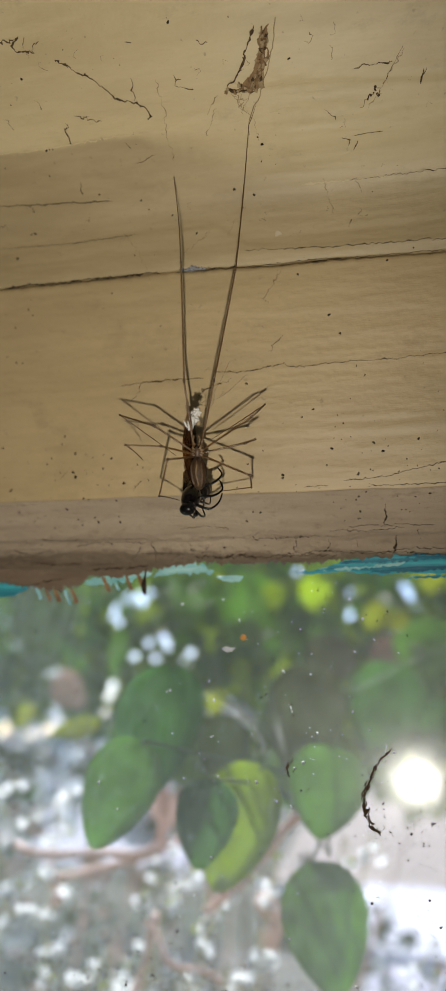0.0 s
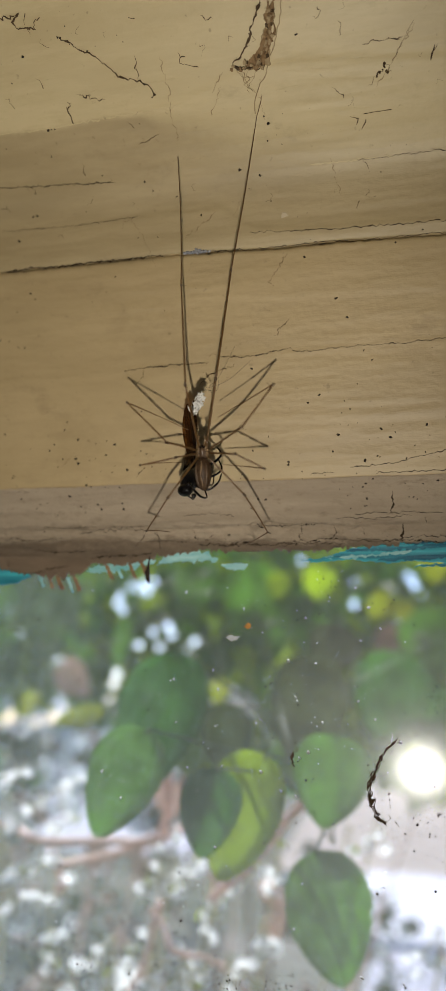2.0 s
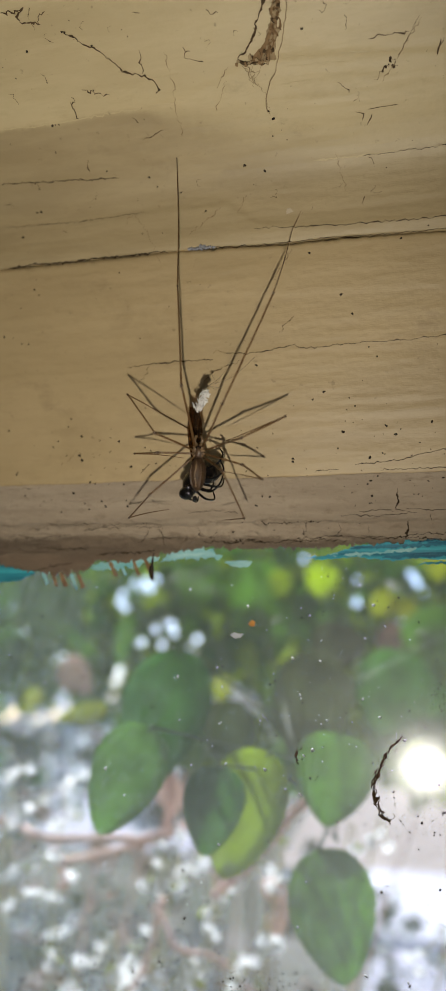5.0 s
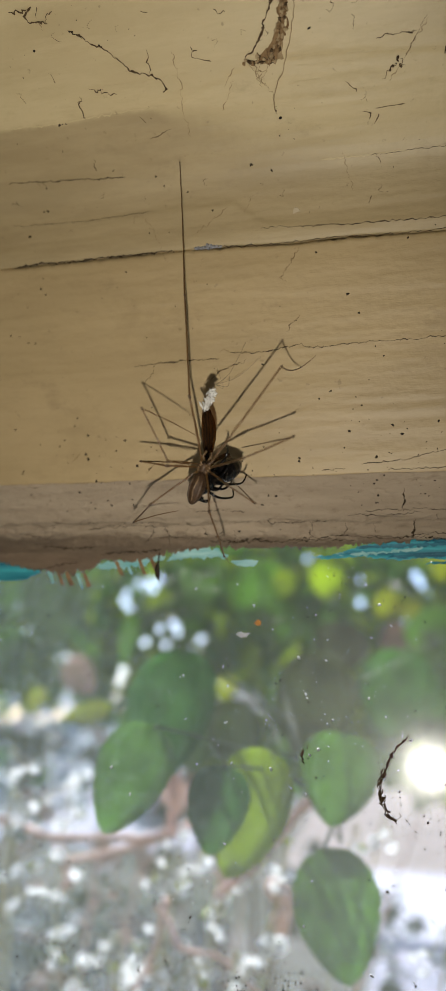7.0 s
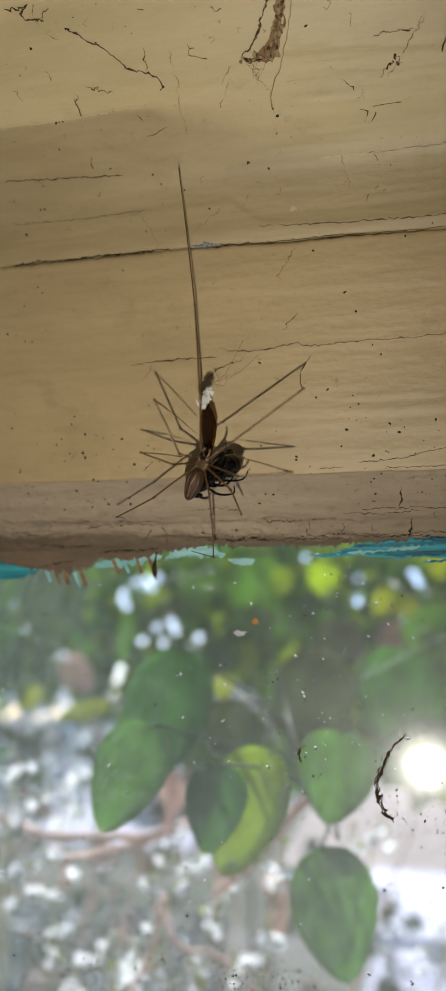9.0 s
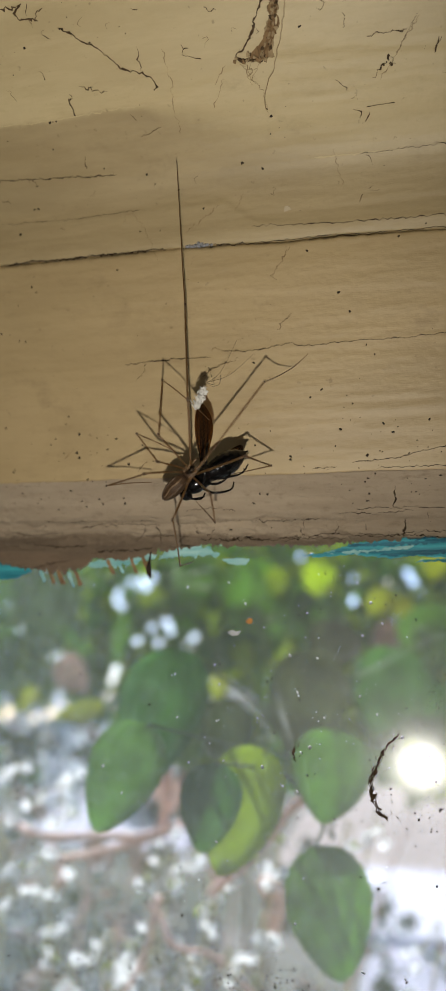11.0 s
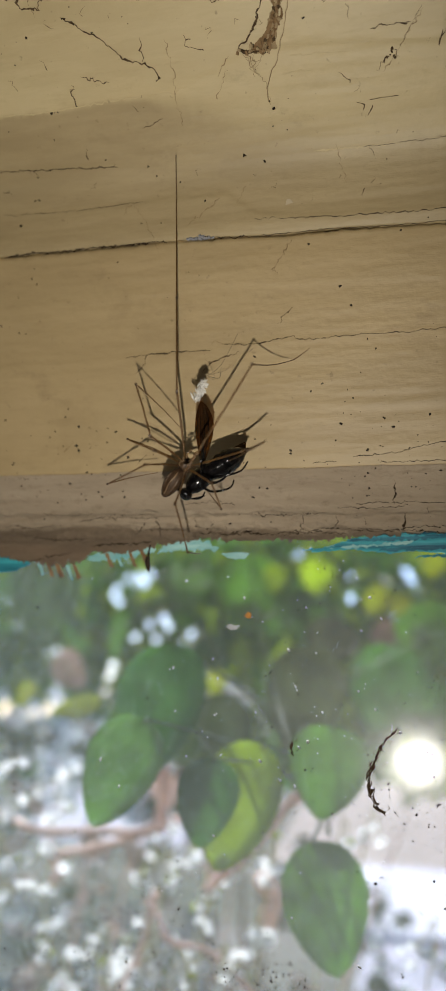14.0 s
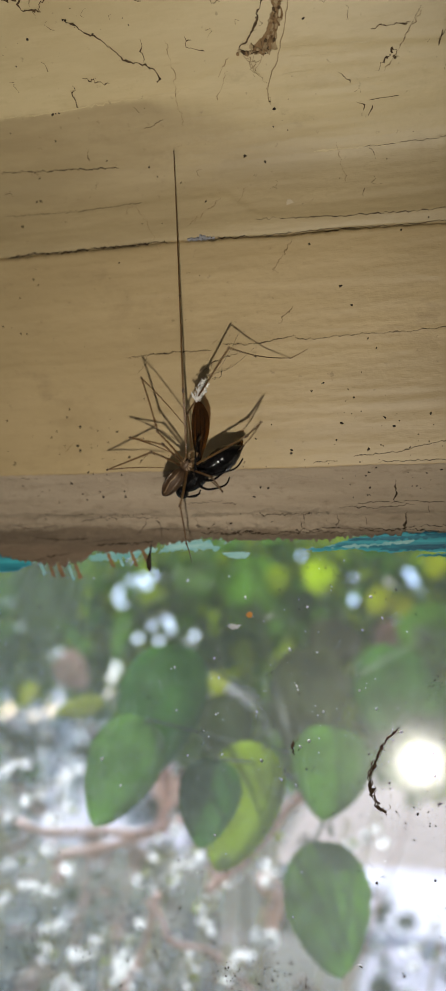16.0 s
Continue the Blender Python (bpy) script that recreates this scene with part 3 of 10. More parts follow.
CRACKS += [
    ([(-100, 12.9), (-69.8, 12.9), (-62.4, 12.9), (-52.9, 13), (-35.7, 13.2)], 0.11),
    ([(-3.4, 14.1), (1.5, 14.1), (14, 14.2)], 0.08),
    ([(-22.3, 54), (-14.2, 53.5), (-6.2, 53.1), (14, 52.5)], 0.08),
    ([(-66.5, 51.7), (-61.8, 52), (-54.7, 51.7), (-51.2, 51.9), (-44.3, 51.8), (-38.7, 51.9), (-37.1, 51.6)], 0.17),
    ([(-33.8, 51.7), (-30, 51.9), (-27.5, 51.6), (-18.4, 51.3), (-9.3, 51.4)], 0.10),
    ([(-9.3, 51.4), (-2.4, 51.0), (14, 50.8)], 0.06),
    ([(-66.6, 58.5), (-52.5, 58.1), (-41.2, 58.4)], 0.05),
]
for k, (line, width) in enumerate(CRACKS):
    crack(line, width, 20.0 + k)


def bead_crack(points, width, seed):
    line = ragged(points, 0.3, 0.5, seed)
    verts, faces = [], []
    for k, (x, s) in enumerate(line):
        w = width * (0.25 + 1.7 * abs(noise.noise(Vector((x * 0.9, s * 0.9, seed + 3))))) * min(1, 0.3 + k * 0.3, 0.3 + (len(line) - 1 - k) * 0.3)
        across = (0.0, w) if abs(points[-1][0] - points[0][0]) > abs(points[-1][1] - points[0][1]) else (w, 0.0)
        verts += [on_bead(x - across[0], s - across[1], 0.02), on_bead(x, s, 0.09), on_bead(x + across[0], s + across[1], 0.02)]
    for k in range(len(line) - 1):
        q = 3 * k
        faces += [(q, q + 1, q + 4, q + 3), (q + 1, q + 2, q + 5, q + 4)]
    return put("crack", verts, faces, crack_dirt, window)


BEAD_CRACKS = [([(-34, 1.6), (-30, 1.4), (-26, 1.9), (-22, 1.5)], 0.12), ([(-20, 1.2), (-14, 1.8), (-9, 1.4)], 0.13), ([(-7, 2.4), (-2, 2.0), (4, 2.6), (10, 2.4)], 0.14), ([(-29.5, 3.4), (-29, 1.8), (-27.4, 1.6)], 0.11),
               ([(-44, 2.2), (-39, 2.6), (-36, 2.1)], 0.12), ([(-66, 1.2), (-60, 0.4), (-55, 1.0)], 0.15), ([(-52, 4.4), (-46, 4.8), (-41, 4.3)], 0.09), ([(-24, 5.2), (-18, 4.9), (-13, 5.4)], 0.08),
               ([(-10, 6.6), (-4, 6.2), (2, 6.7)], 0.09), ([(-36, 7.4), (-31, 7.8), (-27, 7.4)], 0.07), ([(4.2, 6.4), (4.6, 4.2)], 0.12), ([(-5.8, 4.4), (-5.4, 2.2)], 0.10), ([(-62, 6.0), (-57, 5.4), (-53, 5.8)], 0.08),
               ([(-16.5, 3.9), (-16.0, 1.9)], 0.08), ([(-70, 3.6), (-64, 3.0), (-60, 3.5)], 0.10)]
BEAD_CRACKS += [([(-0.7, 10.8), (-0.9, 8.8), (-1.0, 6.9)], 0.16), ([(0.9, 5.4), (0.4, 3.6), (0.4, 2.0)], 0.24), ([(-7.5, 6.6), (-5.7, 7.1), (-3.7, 7.2)], 0.13), ([(-10.3, 4.8), (-10.5, 3.2), (-11.1, 2.6), (-12.8, 2.5)], 0.15), ([(-15.6, 5.3), (-16.1, 3.3)], 0.12), ([(-3.7, 7.2), (-0.8, 7.2), (2.7, 7.2), (6.8, 7.0)], 0.07), ([(-41.8, 4.3), (-41.0, 3.0), (-41.1, 1.0)], 0.2), ([(-45.8, 1.3), (-44.5, 2.6), (-43.4, 4.3)], 0.12)]
BEAD_CRACKS += [([(-34.6, 4.6), (-34.4, 2.9), (-32.1, 2.4), (-31.3, 4.1)], 0.15), ([(-69.0, -3.4), (-65.9, -3.6), (-62.1, -2.7), (-58.5, -2.2)], 0.14), ([(-54.4, -0.9), (-50.8, -0.2), (-46.7, -0.5), (-42.5, 0.1)], 0.13), ([(-56.0, 3.9), (-52.0, 4.9), (-47.3, 5.3), (-43.6, 5.4)], 0.09), ([(-30.8, 1.1), (-26.1, 1.7), (-21.1, 1.5), (-15.4, 2.1), (-9.5, 2.3)], 0.12), ([(-9.5, 2.3), (-4.5, 1.9), (0.9, 1.9)], 0.1), ([(0.9, 1.9), (6.8, 1.3)], 0.12)]
for k, (line, width) in enumerate(BEAD_CRACKS):
    bead_crack(line, width, 220.0 + k)


def patch(name, outline, y_or_s, thick, mat, parent, label="", jag=0.25, seed=1.0, wood=True):
    """A thin ragged flake on the wood (x, s) or on the pane (x, z)."""
    line = ragged(outline + outline[:1], 0.3, jag, seed)[:-1]
    cx, cy = sum(p[0] for p in line) / len(line), sum(p[1] for p in line) / len(line)
    def place(x, s, h):
        return on_wood(x, s, relief(x, s) + h) if wood else Vector((x, pane_y(s, x) - y_or_s - h, s)) * MM
    n = len(line)
    verts = [place(x, s, thick * 0.5) for x, s in line] + [place(cx + (x - cx) * 0.93, cy + (s - cy) * 0.9, thick) for x, s in line] + [place(x, s, -0.02) for x, s in line]
    faces = []
    for i in range(n):
        j = (i + 1) % n
        faces += [(i, j, n + j, n + i), (2 * n + i, 2 * n + j, j, i)]
    # fan to inner ring, so that hollow outlines keep their shape
    bm = bmesh.new()
    bv = [bm.verts.new(v) for v in verts]
    for q in faces:
        bm.faces.new([bv[i] for i in q])
    top = bm.faces.new([bv[n + i] for i in range(n)])
    bmesh.ops.triangulate(bm, faces=[top])
    bmesh.ops.recalc_face_normals(bm, faces=bm.faces[:])
    me = bpy.data.meshes.new(name)
    bm.to_mesh(me)
    bm.free()
    me.materials.append(mat)
    ob = new(name, me)
    ob.parent = parent
    if label:
        ob["label"] = label
    return ob


# old turquoise paint left on the pane's edge
for k, (a, b, c, w, mat) in enumerate(((-9, 12, 30.3, 0.5, turquoise_dark), (-13, 2, 29.1, 0.35, turquoise_pale), (-4, 13, 28.6, 0.4, turquoise_dark), (1, 13, 31.4, 0.5, turquoise_dark), (-16.5, -9, 28.7, 0.25, turquoise), (2, 14, 27.5, 0.3, turquoise))):
    m = (a + b) / 2
    patch("paint_streak", [(a, c - 0.5 * w), (m, c - 0.2 * w), (b, c + 0.7), (b, c + 0.7 + w), (m, c + 0.55 * w + 0.2), (a + 1, c + 0.4 * w)], 0.02, 0.22 + 0.02 * k, mat, window, "", 0.45, 11.0 + k, False)
patch("paint_remnant", [(-14.9, 28.4), (-8.1, 30.6), (0.2, 31.6), (14, 32.2), (14, 28.0), (6.6, 27.9), (2.1, 28.5), (-1.9, 28.0), (-8.1, 28.8)], 0.02, 0.14, turquoise, window, "streaked turquoise paint left on the pane", 0.35, 3.0, False)
patch("paint_remnant", [(-90, 30), (-73, 29), (-68.9, 27.6), (-66.9, 26.5), (-69.9, 25.2), (-72.4, 24.9), (-90, 25)], 0.02, 0.14, turquoise, window, "bright turquoise paint left on the pane", 0.3, 4.0, False)
patch("paint_remnant", [(-42.4, 28.3), (-41.1, 29.9), (-34.3, 31.0), (-31.2, 29.1), (-34.1, 28.9), (-38.7, 28.8)], 0.02, 0.12, turquoise_pale, window, "faded turquoise paint left on the pane", 0.9, 5.0, False)
patch("paint_remnant", [(-56, 27.5), (-53.5, 28.6), (-44.0, 29.4), (-43.0, 28.6), (-48, 27.6), (-53.9, 27.0)], 0.02, 0.10, turquoise_pale, window, "faded turquoise paint left on the pane", 1.0, 6.0, False)
patch("paint_remnant", [(-30.5, 28.2), (-28, 28.6), (-25.6, 28.0), (-26.5, 27.2), (-29.6, 27.3)], 0.02, 0.10, turquoise_pale, window, "faded turquoise paint left on the pane", 0.3, 6.5, False)
for k, x in enumerate((-65.5, -63.6, -61.8, -59.6, -58.3, -52.2, -50.2, -47.7, -45.6)):
    z = between(BEAD_EDGE, x)
    patch("putty_smear", [(x - 0.35, z + 0.6), (x + 0.4, z + 0.5), (x + 1.5 + 0.2 * (k % 3), z - 2.0 - 0.3 * (k % 2)), (x + 1.0, z - 2.2)], 0.02, 0.12, bare_brown if k % 3 else turquoise_pale, window, "", 0.2, 7.0 + k, False)
patch("paint_remnant", [(-22, 32.2), (-19.8, 32.6), (-18.6, 31.8), (-21, 31.2)], 0.9, 0.5, turquoise, window, "chip of turquoise paint", 0.2, 9.0, False)
patch("paint_remnant", [(-11.2, 32.4), (-8.4, 33.0), (-7.6, 32.2), (-10.4, 31.6)], 1.2, 0.5, turquoise, window, "chip of turquoise paint", 0.2, 9.5, False)


def fibre(name, points, radius, seed, label, parent=None, lift=0.12, mat=fibre_dirt, wood=True, wander=0.55):
    line = ragged(points, 0.30, wander, seed)
    pts, rad = [], []
    for k, (x, s) in enumerate(line):
        h = lift + 0.12 * abs(noise.noise(Vector((k * 0.4, seed, 0))))
        pts.append(on_wood(x, s, relief(x, s) + h) if wood else Vector((x, pane_y(s, x) - h, s)) * MM)
        rad.append(radius * MM * (0.26 + 2.3 * abs(noise.noise(Vector((k * 0.9, seed, 4))))) * (0.6 if k in (0, len(line) - 1) else 1))
    if name is None:
        return tube(pts, rad, 5)
    ob = put(name, *tube(pts, rad, 6), mat, parent)
    return tagged(ob, label, "debris") if parent is None else ob


fibre("plant_fibre", [(-48.3, 85.9), (-46.8, 85), (-44.4, 83.2), (-42.2, 82), (-40.3, 79.4), (-37.4, 78.5), (-34.9, 76.8), (-35.4, 75.7)], 0.15, 1.0, "long dark dried plant fibre stuck on cream paint")
fibre("plant_fibre", [(-57, 89.5), (-54.9, 89.4), (-53.2, 89.5), (-54.6, 88.8), (-54.2, 87.8), (-52.7, 87.6), (-51.3, 87.1), (-51.2, 88.2), (-50, 88.7)], 0.17, 2.0, "tangled dark plant fibre stuck on cream paint")
fibre("plant_fibre", [(4.4, 80.2), (3, 78.2), (1.5, 76.1), (-1.3, 72.6)], 0.06, 3.0, "thin pale stalk stuck on cream paint", mat=web_dust)
fibre("plant_fibre", [(-3.5, 69.2), (-1.4, 69.3), (0.8, 69.3)], 0.10, 4.0, "short straight dark dried stalk on cream paint", wander=0.06)
fibre("plant_fibre", [(-3.7, 67.2), (-3.0, 68.4)], 0.09, 14.0, "short straight dark dried stalk on cream paint", wander=0.06)
fibre("plant_fibre", [(-16.1, 50.2), (-18.5, 47.1), (-19.6, 45.7), (-18.6, 45.1)], 0.10, 5.0, "hooked dried stalk on cream paint", mat=web_dust)
fibre("plant_fibre", [(-47.2, 77.7), (-45.1, 77), (-42.9, 76.4)], 0.10, 6.0, "short dark dried fibre on cream paint")

SMALL = [[(-52.9, 88.1), (-52.2, 89.5)], [(-36.8, 81.6), (-36.9, 80), (-37, 78.5)], [(-36.5, 86.6), (-35.9, 86.7), (-35.6, 86.4)], [(-26, 85.2), (-25.1, 84.8), (-24.1, 84.7)],
         [(-30.1, 81.2), (-29.2, 80.4), (-30.1, 79.9), (-28.7, 79.3), (-27.3, 78.8)], [(-49.5, 76.4), (-49.4, 75.1), (-49, 73.7)], [(-49.1, 76.9), (-48.7, 76.3), (-49.4, 75.9)],
         [(-59.1, 78.8), (-58.5, 78.3), (-58.2, 77.1)], [(-53.1, 80.7), (-52.6, 80.2), (-52.4, 79.3)]]
SMALL2 = [[(-40, 72.7), (-39.3, 71.8)], [(-39, 69.5), (-37.5, 69.7), (-35.6, 70.3)], [(-49.5, 67.5), (-49.6, 65.7)], [(-6.2, 81.5), (-6.2, 80)], [(0, 75.4), (0.5, 74.8), (1, 74.4)],
          [(7.3, 77), (6.5, 75)], [(-7.7, 73.3), (-6.6, 72.4), (-6.2, 71.8)], [(-3.7, 67.1), (-3.1, 68.4)], [(-5.2, 69.3), (-4.5, 68.7), (-4.5, 67.8)], [(-2.9, 78.3), (-1.3, 78.7), (2.6, 78.5)],
          [(-3.6, 63), (-3, 61.4)], [(-16.4, 39.3), (-18.9, 37)], [(-5.1, 55.6), (-4.6, 56.9)], [(-43.5, 14.8), (-41.8, 16.4)]]
# faint lines for cobweb strands and the shadows they cast, drawn as web
FAINT = [[(-43.2, 58.2), (-42.3, 57.3), (-40.6, 55.0), (-38.6, 50.0)], [(-44.6, 56.5), (-43.2, 58.2)], [(-27.8, 57.8), (-30.2, 56.0), (-33.4, 54.0)], [(-23.5, 59.2), (-25.2, 56.5)], [(-33, 81), (-32.5, 77), (-33, 73), (-32.6, 69)], [(-9, 64), (-7.5, 58)], [(-57, 17), (-54.6, 19.4)], [(-24.4, 76), (-26.5, 72)]]
tagged(put("cobweb_strands", *join([fibre(None, p, 0.055, 140.0 + k, "") for k, p in enumerate(FAINT)]), web_dust), "faint cobweb strands and their shadows drawn as lines on the boards", "cobweb", kind="stuff")
rng = random.Random(5)
bits = [fibre(None, p, 0.085, 30.0 + k, "") for k, p in enumerate(SMALL + SMALL2)]
for k in range(30):
    x, s, a, n = rng.uniform(-66, 9), rng.uniform(54, 88), rng.uniform(0, 6.3), rng.uniform(0.3, 1.1)
    bits.append(fibre(None, [(x, s), (x + n * math.cos(a), s + n * math.sin(a)), (x + 1.5 * n * math.cos(a + 0.9), s + 1.5 * n * math.sin(a + 0.9))], 0.035, 60.0 + k, ""))
tagged(put("cobweb_debris", *join(bits), fibre_dirt), "scattered dark fibres and old cobweb on cream paint", "debris", kind="stuff")


def fleck(p, right, up, out, size, rnd):
    """A small domed crumb of dirt."""
    n = 6
    verts = []
    turn, long, thin = rnd.uniform(0, 3.14), rnd.uniform(0.85, 1.35), rnd.uniform(0.6, 1.0)
    for k in range(n):
        a = 2 * math.pi * k / n
        r = size * rnd.uniform(0.55, 1.25)
        u, v = math.cos(a) * long * r, math.sin(a) * thin * r
        verts.append(p + right * (u * math.cos(turn) - v * math.sin(turn)) + up * (u * math.sin(turn) + v * math.cos(turn)))
    verts.append(p + out * size * 0.7)
    return verts, [(k, (k + 1) % n, n) for k in range(n)] + [tuple(range(n))[::-1]]


def wood_fleck(x, s, size, rnd):
    p, d = on_wood(x, s, relief(x, s) if s > 13.4 else 0.35), (on_wood(x, s + 0.3) - on_wood(x, s)).normalized()
    return fleck(p, Vector((1, 0, 0)), d, Vector((0, -d.z, d.y)), size * MM, rnd)


flecks = []
for k in range(90):
    s = rng.uniform(13, 90)
    flecks.append(wood_fleck(rng.uniform(-68, 10), s, rng.choice((0.07, 0.09, 0.12, 0.2)) * rng.uniform(0.7, 1.2), rng))
for k in range(80):  # thicker along the bottom of the boards
    flecks.append(wood_fleck(rng.choice((rng.gauss(-50, 7), rng.gauss(-4, 7), rng.uniform(-68, 10))), rng.gauss(14, 5.0) if k % 2 else rng.uniform(2, 26), rng.uniform(0.07, 0.19), rng))
DROPPINGS = [(-65.3, 11.6), (-62.8, 9.6), (-56.0, 11.8), (-54.3, 9.8), (-53.7, 8.7), (-51.1, 10.1), (-50.6, 9.2), (-62.4, 5.0), (-58.2, 7.2), (-54.4, 18.3), (-54.0, 17.5), (-52.7, 13.7), (-56.6, 7.1), (-59.1, 8.3), (-46.5, 9.1), (-66.6, 15.4), (-22.7, 10.3), (-21.4, 10.1), (-23.9, 8.6), (-26.6, 5.5), (-4.9, 9.8), (-7.6, 8.1), (-8.7, 6.9), (-13.3, 6.5), (-5.3, 8.5), (-5.0, 12.5), (-5.5, 11.9), (3.9, 12.1), (2.4, 9.9), (-5.0, 16.1), (-17.3, 15.9), (6.1, 12.6), (-21.3, 3.9), (-28.4, 3.7)]
flecks += [wood_fleck(x, s, rng.uniform(0.17, 0.27), rng) for x, s in DROPPINGS]
MARKS = [(-68.0, 39.9), (-64.6, 38.4), (-63.4, 38.2), (-61.8, 47.6), (-60.9, 46.5), (-53.9, 21.6), (-54.5, 18.4), (-54.0, 17.5), (-47.2, 20.5), (-42.5, 19.2), (-45.1, 16.1), (-52.7, 13.7), (-56.1, 11.9), (-59.4, 63.9), (-63.5, 56.6), (-38.5, 62.0), (-39.7, 63.6), (-8.8, 42.2), (-7.1, 39.0), (-22.9, 31.9), (-3.4, 32.0), (-2.3, 21.0), (-0.9, 19.6), (-9.1, 20.4), (-17.3, 16.4), (-25.1, 14.6), (4.7, 21.3), (-18.4, 67.2), (-20.3, 62.4), (-23.4, 63.6), (-17.9, 69.7), (-18.5, 70.8), (-48.2, 85.7), (-47.8, 85.6), (-53.2, 73.3), (-52.6, 73.3), (-53.7, 73.3)]
flecks += [wood_fleck(x, s, rng.uniform(0.16, 0.30), rng) for x, s in MARKS]
tagged(put("fly_specks", *join(flecks), speck_dark), "many tiny dark specks on the painted boards", "dirt", kind="stuff")

clots = [wood_fleck(x, s, rng.uniform(0.17, 0.28), rng) for x, s in [(-0.1, 75.1), (-0.3, 74.7), (0.2, 74.5), (-0.7, 74.4), (-1.2, 74.0), (-0.1, 75.4), (0.4, 74.3)]]
clots += [fibre(None, [(-0.2, 74.7), (-1.3, 74.0), (-2.4, 73.0)], 0.09, 701.0, ""), fibre(None, [(1.3, 75.9), (2.6, 78.0), (4.1, 80.3)], 0.05, 702.0, "", wander=0.2), fibre(None, [(6.5, 75.1), (7.0, 77.0)], 0.05, 703.0, "", wander=0.2)]
tagged(put("dirt_clot", *join(clots), fibre_dirt), "dark clot of dirt and cobweb on cream paint", "dirt")
patch("paint_scrape", [(-17.0, 56.5), (-16.5, 56.6), (-15.9, 55.9), (-17.1, 55.7)], 0, 0.06, wall_plaster, window, "pale scrape in the cream paint", 0.25, 705.0)
RIDGES = [[(-63.5, 73.9), (-56.8, 73.5), (-50.1, 73.6), (-41.5, 73.8), (-31.1, 73.9)], [(-16.8, 77.9), (-7.6, 77.2), (1.3, 76.4)], [(-16.3, 74.2), (-11.5, 74.4)], [(-15.1, 76.5), (-5.9, 75.9)], [(-45.7, 77.8), (-38.5, 77.6), (-30.4, 77.8)], [(-12.4, 63.0), (-2.8, 62.8), (1.9, 62.8)]]
for k, line in enumerate(RIDGES):  # proud edges of brushed paint
    crack(line, 0.16, 720.0 + k, paint_upper)

# the torn nest of old web and peeled paint
nest = tagged(new("old_nest"), "torn brown nest of old web and peeled paint on the board", "nest")
def nest_strand(name, line, radius, seed, mat, lift=0.25):
    return put(name, *fibre(None, line, radius, seed, "", lift=lift), mat, nest)


for k, (line, r) in enumerate((([(-15.7, 85.8), (-16.3, 83.6), (-15.8, 82.3), (-17.0, 80.0), (-18.1, 77.5)], 0.42), ([(-15.1, 85.7), (-15.7, 83.5), (-15.5, 82.0), (-16.4, 80.2), (-17.6, 77.9)], 0.34), ([(-17.2, 79.8), (-18.1, 78.7), (-18.6, 77.4)], 0.26))):
    nest_strand("torn_edge", line, r, 181.0 + k, bare_brown if k < 2 else web_dust)
for k, (line, r) in enumerate((([(-16.9, 86.0), (-18.1, 83.9), (-19.5, 80.9), (-20.8, 79.5), (-22.1, 78.4)], 0.17), ([(-22.1, 78.4), (-20.9, 77.6), (-19.4, 77.7), (-18.1, 77.4)], 0.22), ([(-18.8, 82.4), (-19.6, 80.6), (-20.2, 80.1)], 0.14))):
    nest_strand("dark_strand", line, r, 185.0 + k, fibre_dirt, 0.35)
for k, line in enumerate(([(-20.9, 77.6), (-20.2, 75.3), (-18.7, 73.6), (-18.3, 70.3)], [(-23.8, 77.8), (-25.8, 75.1)], [(-21.6, 78.0), (-20.7, 75.9), (-19.6, 74.5)], [(-18.8, 77.4), (-19.6, 75.7), (-20.3, 75.0)], [(-20.2, 77.5), (-19.9, 76.4), (-20.6, 75.5), (-20.2, 74.4)], [(-21.3, 77.1), (-20.3, 76.3), (-19.1, 76.5)])):
    nest_strand("web_strand", line, 0.06, 190.0 + k, web_dust)
patch("torn_paint", [(-16.2, 84.7), (-15.2, 84.5), (-16.0, 81.5), (-16.6, 77.9), (-17.8, 77.3), (-19.5, 77.3), (-20.2, 77.8), (-18.6, 79.0), (-17.4, 80.9)], 0, 0.16, web_dust, nest, "rough torn edge of old web and paint", 0.55, 171.0)
patch("torn_paint", [(-15.9, 84.6), (-15.4, 84.5), (-16.1, 82.3), (-16.7, 80.0), (-18.3, 78.3), (-19.7, 77.6), (-20.2, 78.1), (-18.1, 79.7), (-16.9, 82.0)], 0, 0.26, bare_brown, nest, "rough torn edge of old web and paint", 0.55, 172.0)
rng = random.Random(77)
for k in range(60):
    u = rng.random()
    x, s = between([(0, -15.6), (0.3, -16.1), (0.7, -17.9), (1, -21.8)], u) + rng.gauss(0, 0.27), between([(0, 85.0), (0.3, 82.0), (0.7, 77.7), (1, 78.0)], u) + rng.gauss(0, 0.3)
    patch("nest_crumb", [(x + 0.26 * rng.uniform(0.4, 1.5) * math.cos(a), s + 0.32 * rng.uniform(0.4, 1.5) * math.sin(a)) for a in (0.2, 1.4, 2.6, 3.8, 5.0)], 0, rng.uniform(0.2, 0.8), rng.choice((bare_brown, web_dust, fibre_dirt, web_dust)), nest, "", 0.15, 80.0 + k)

# the pale plug in the joint
rng = random.Random(61)
lumps = []
for k in range(26):
    u = rng.gauss(0, 0.95)
    lumps.append(egg(rng.uniform(0.5, 1.1) * MM, rng.uniform(0.16, 0.34) * MM, 7, 5, 0.2, (1, 0.8), Matrix.Translation(on_wood(-31.3 + u, 51.8 + rng.gauss(0.1, 0.22) * max(0.2, 1 - abs(u) / 2.2), 0.05)) @ pose(0, 0, 0, 0, 90 + rng.uniform(-30, 30), rng.uniform(-40, 40))))
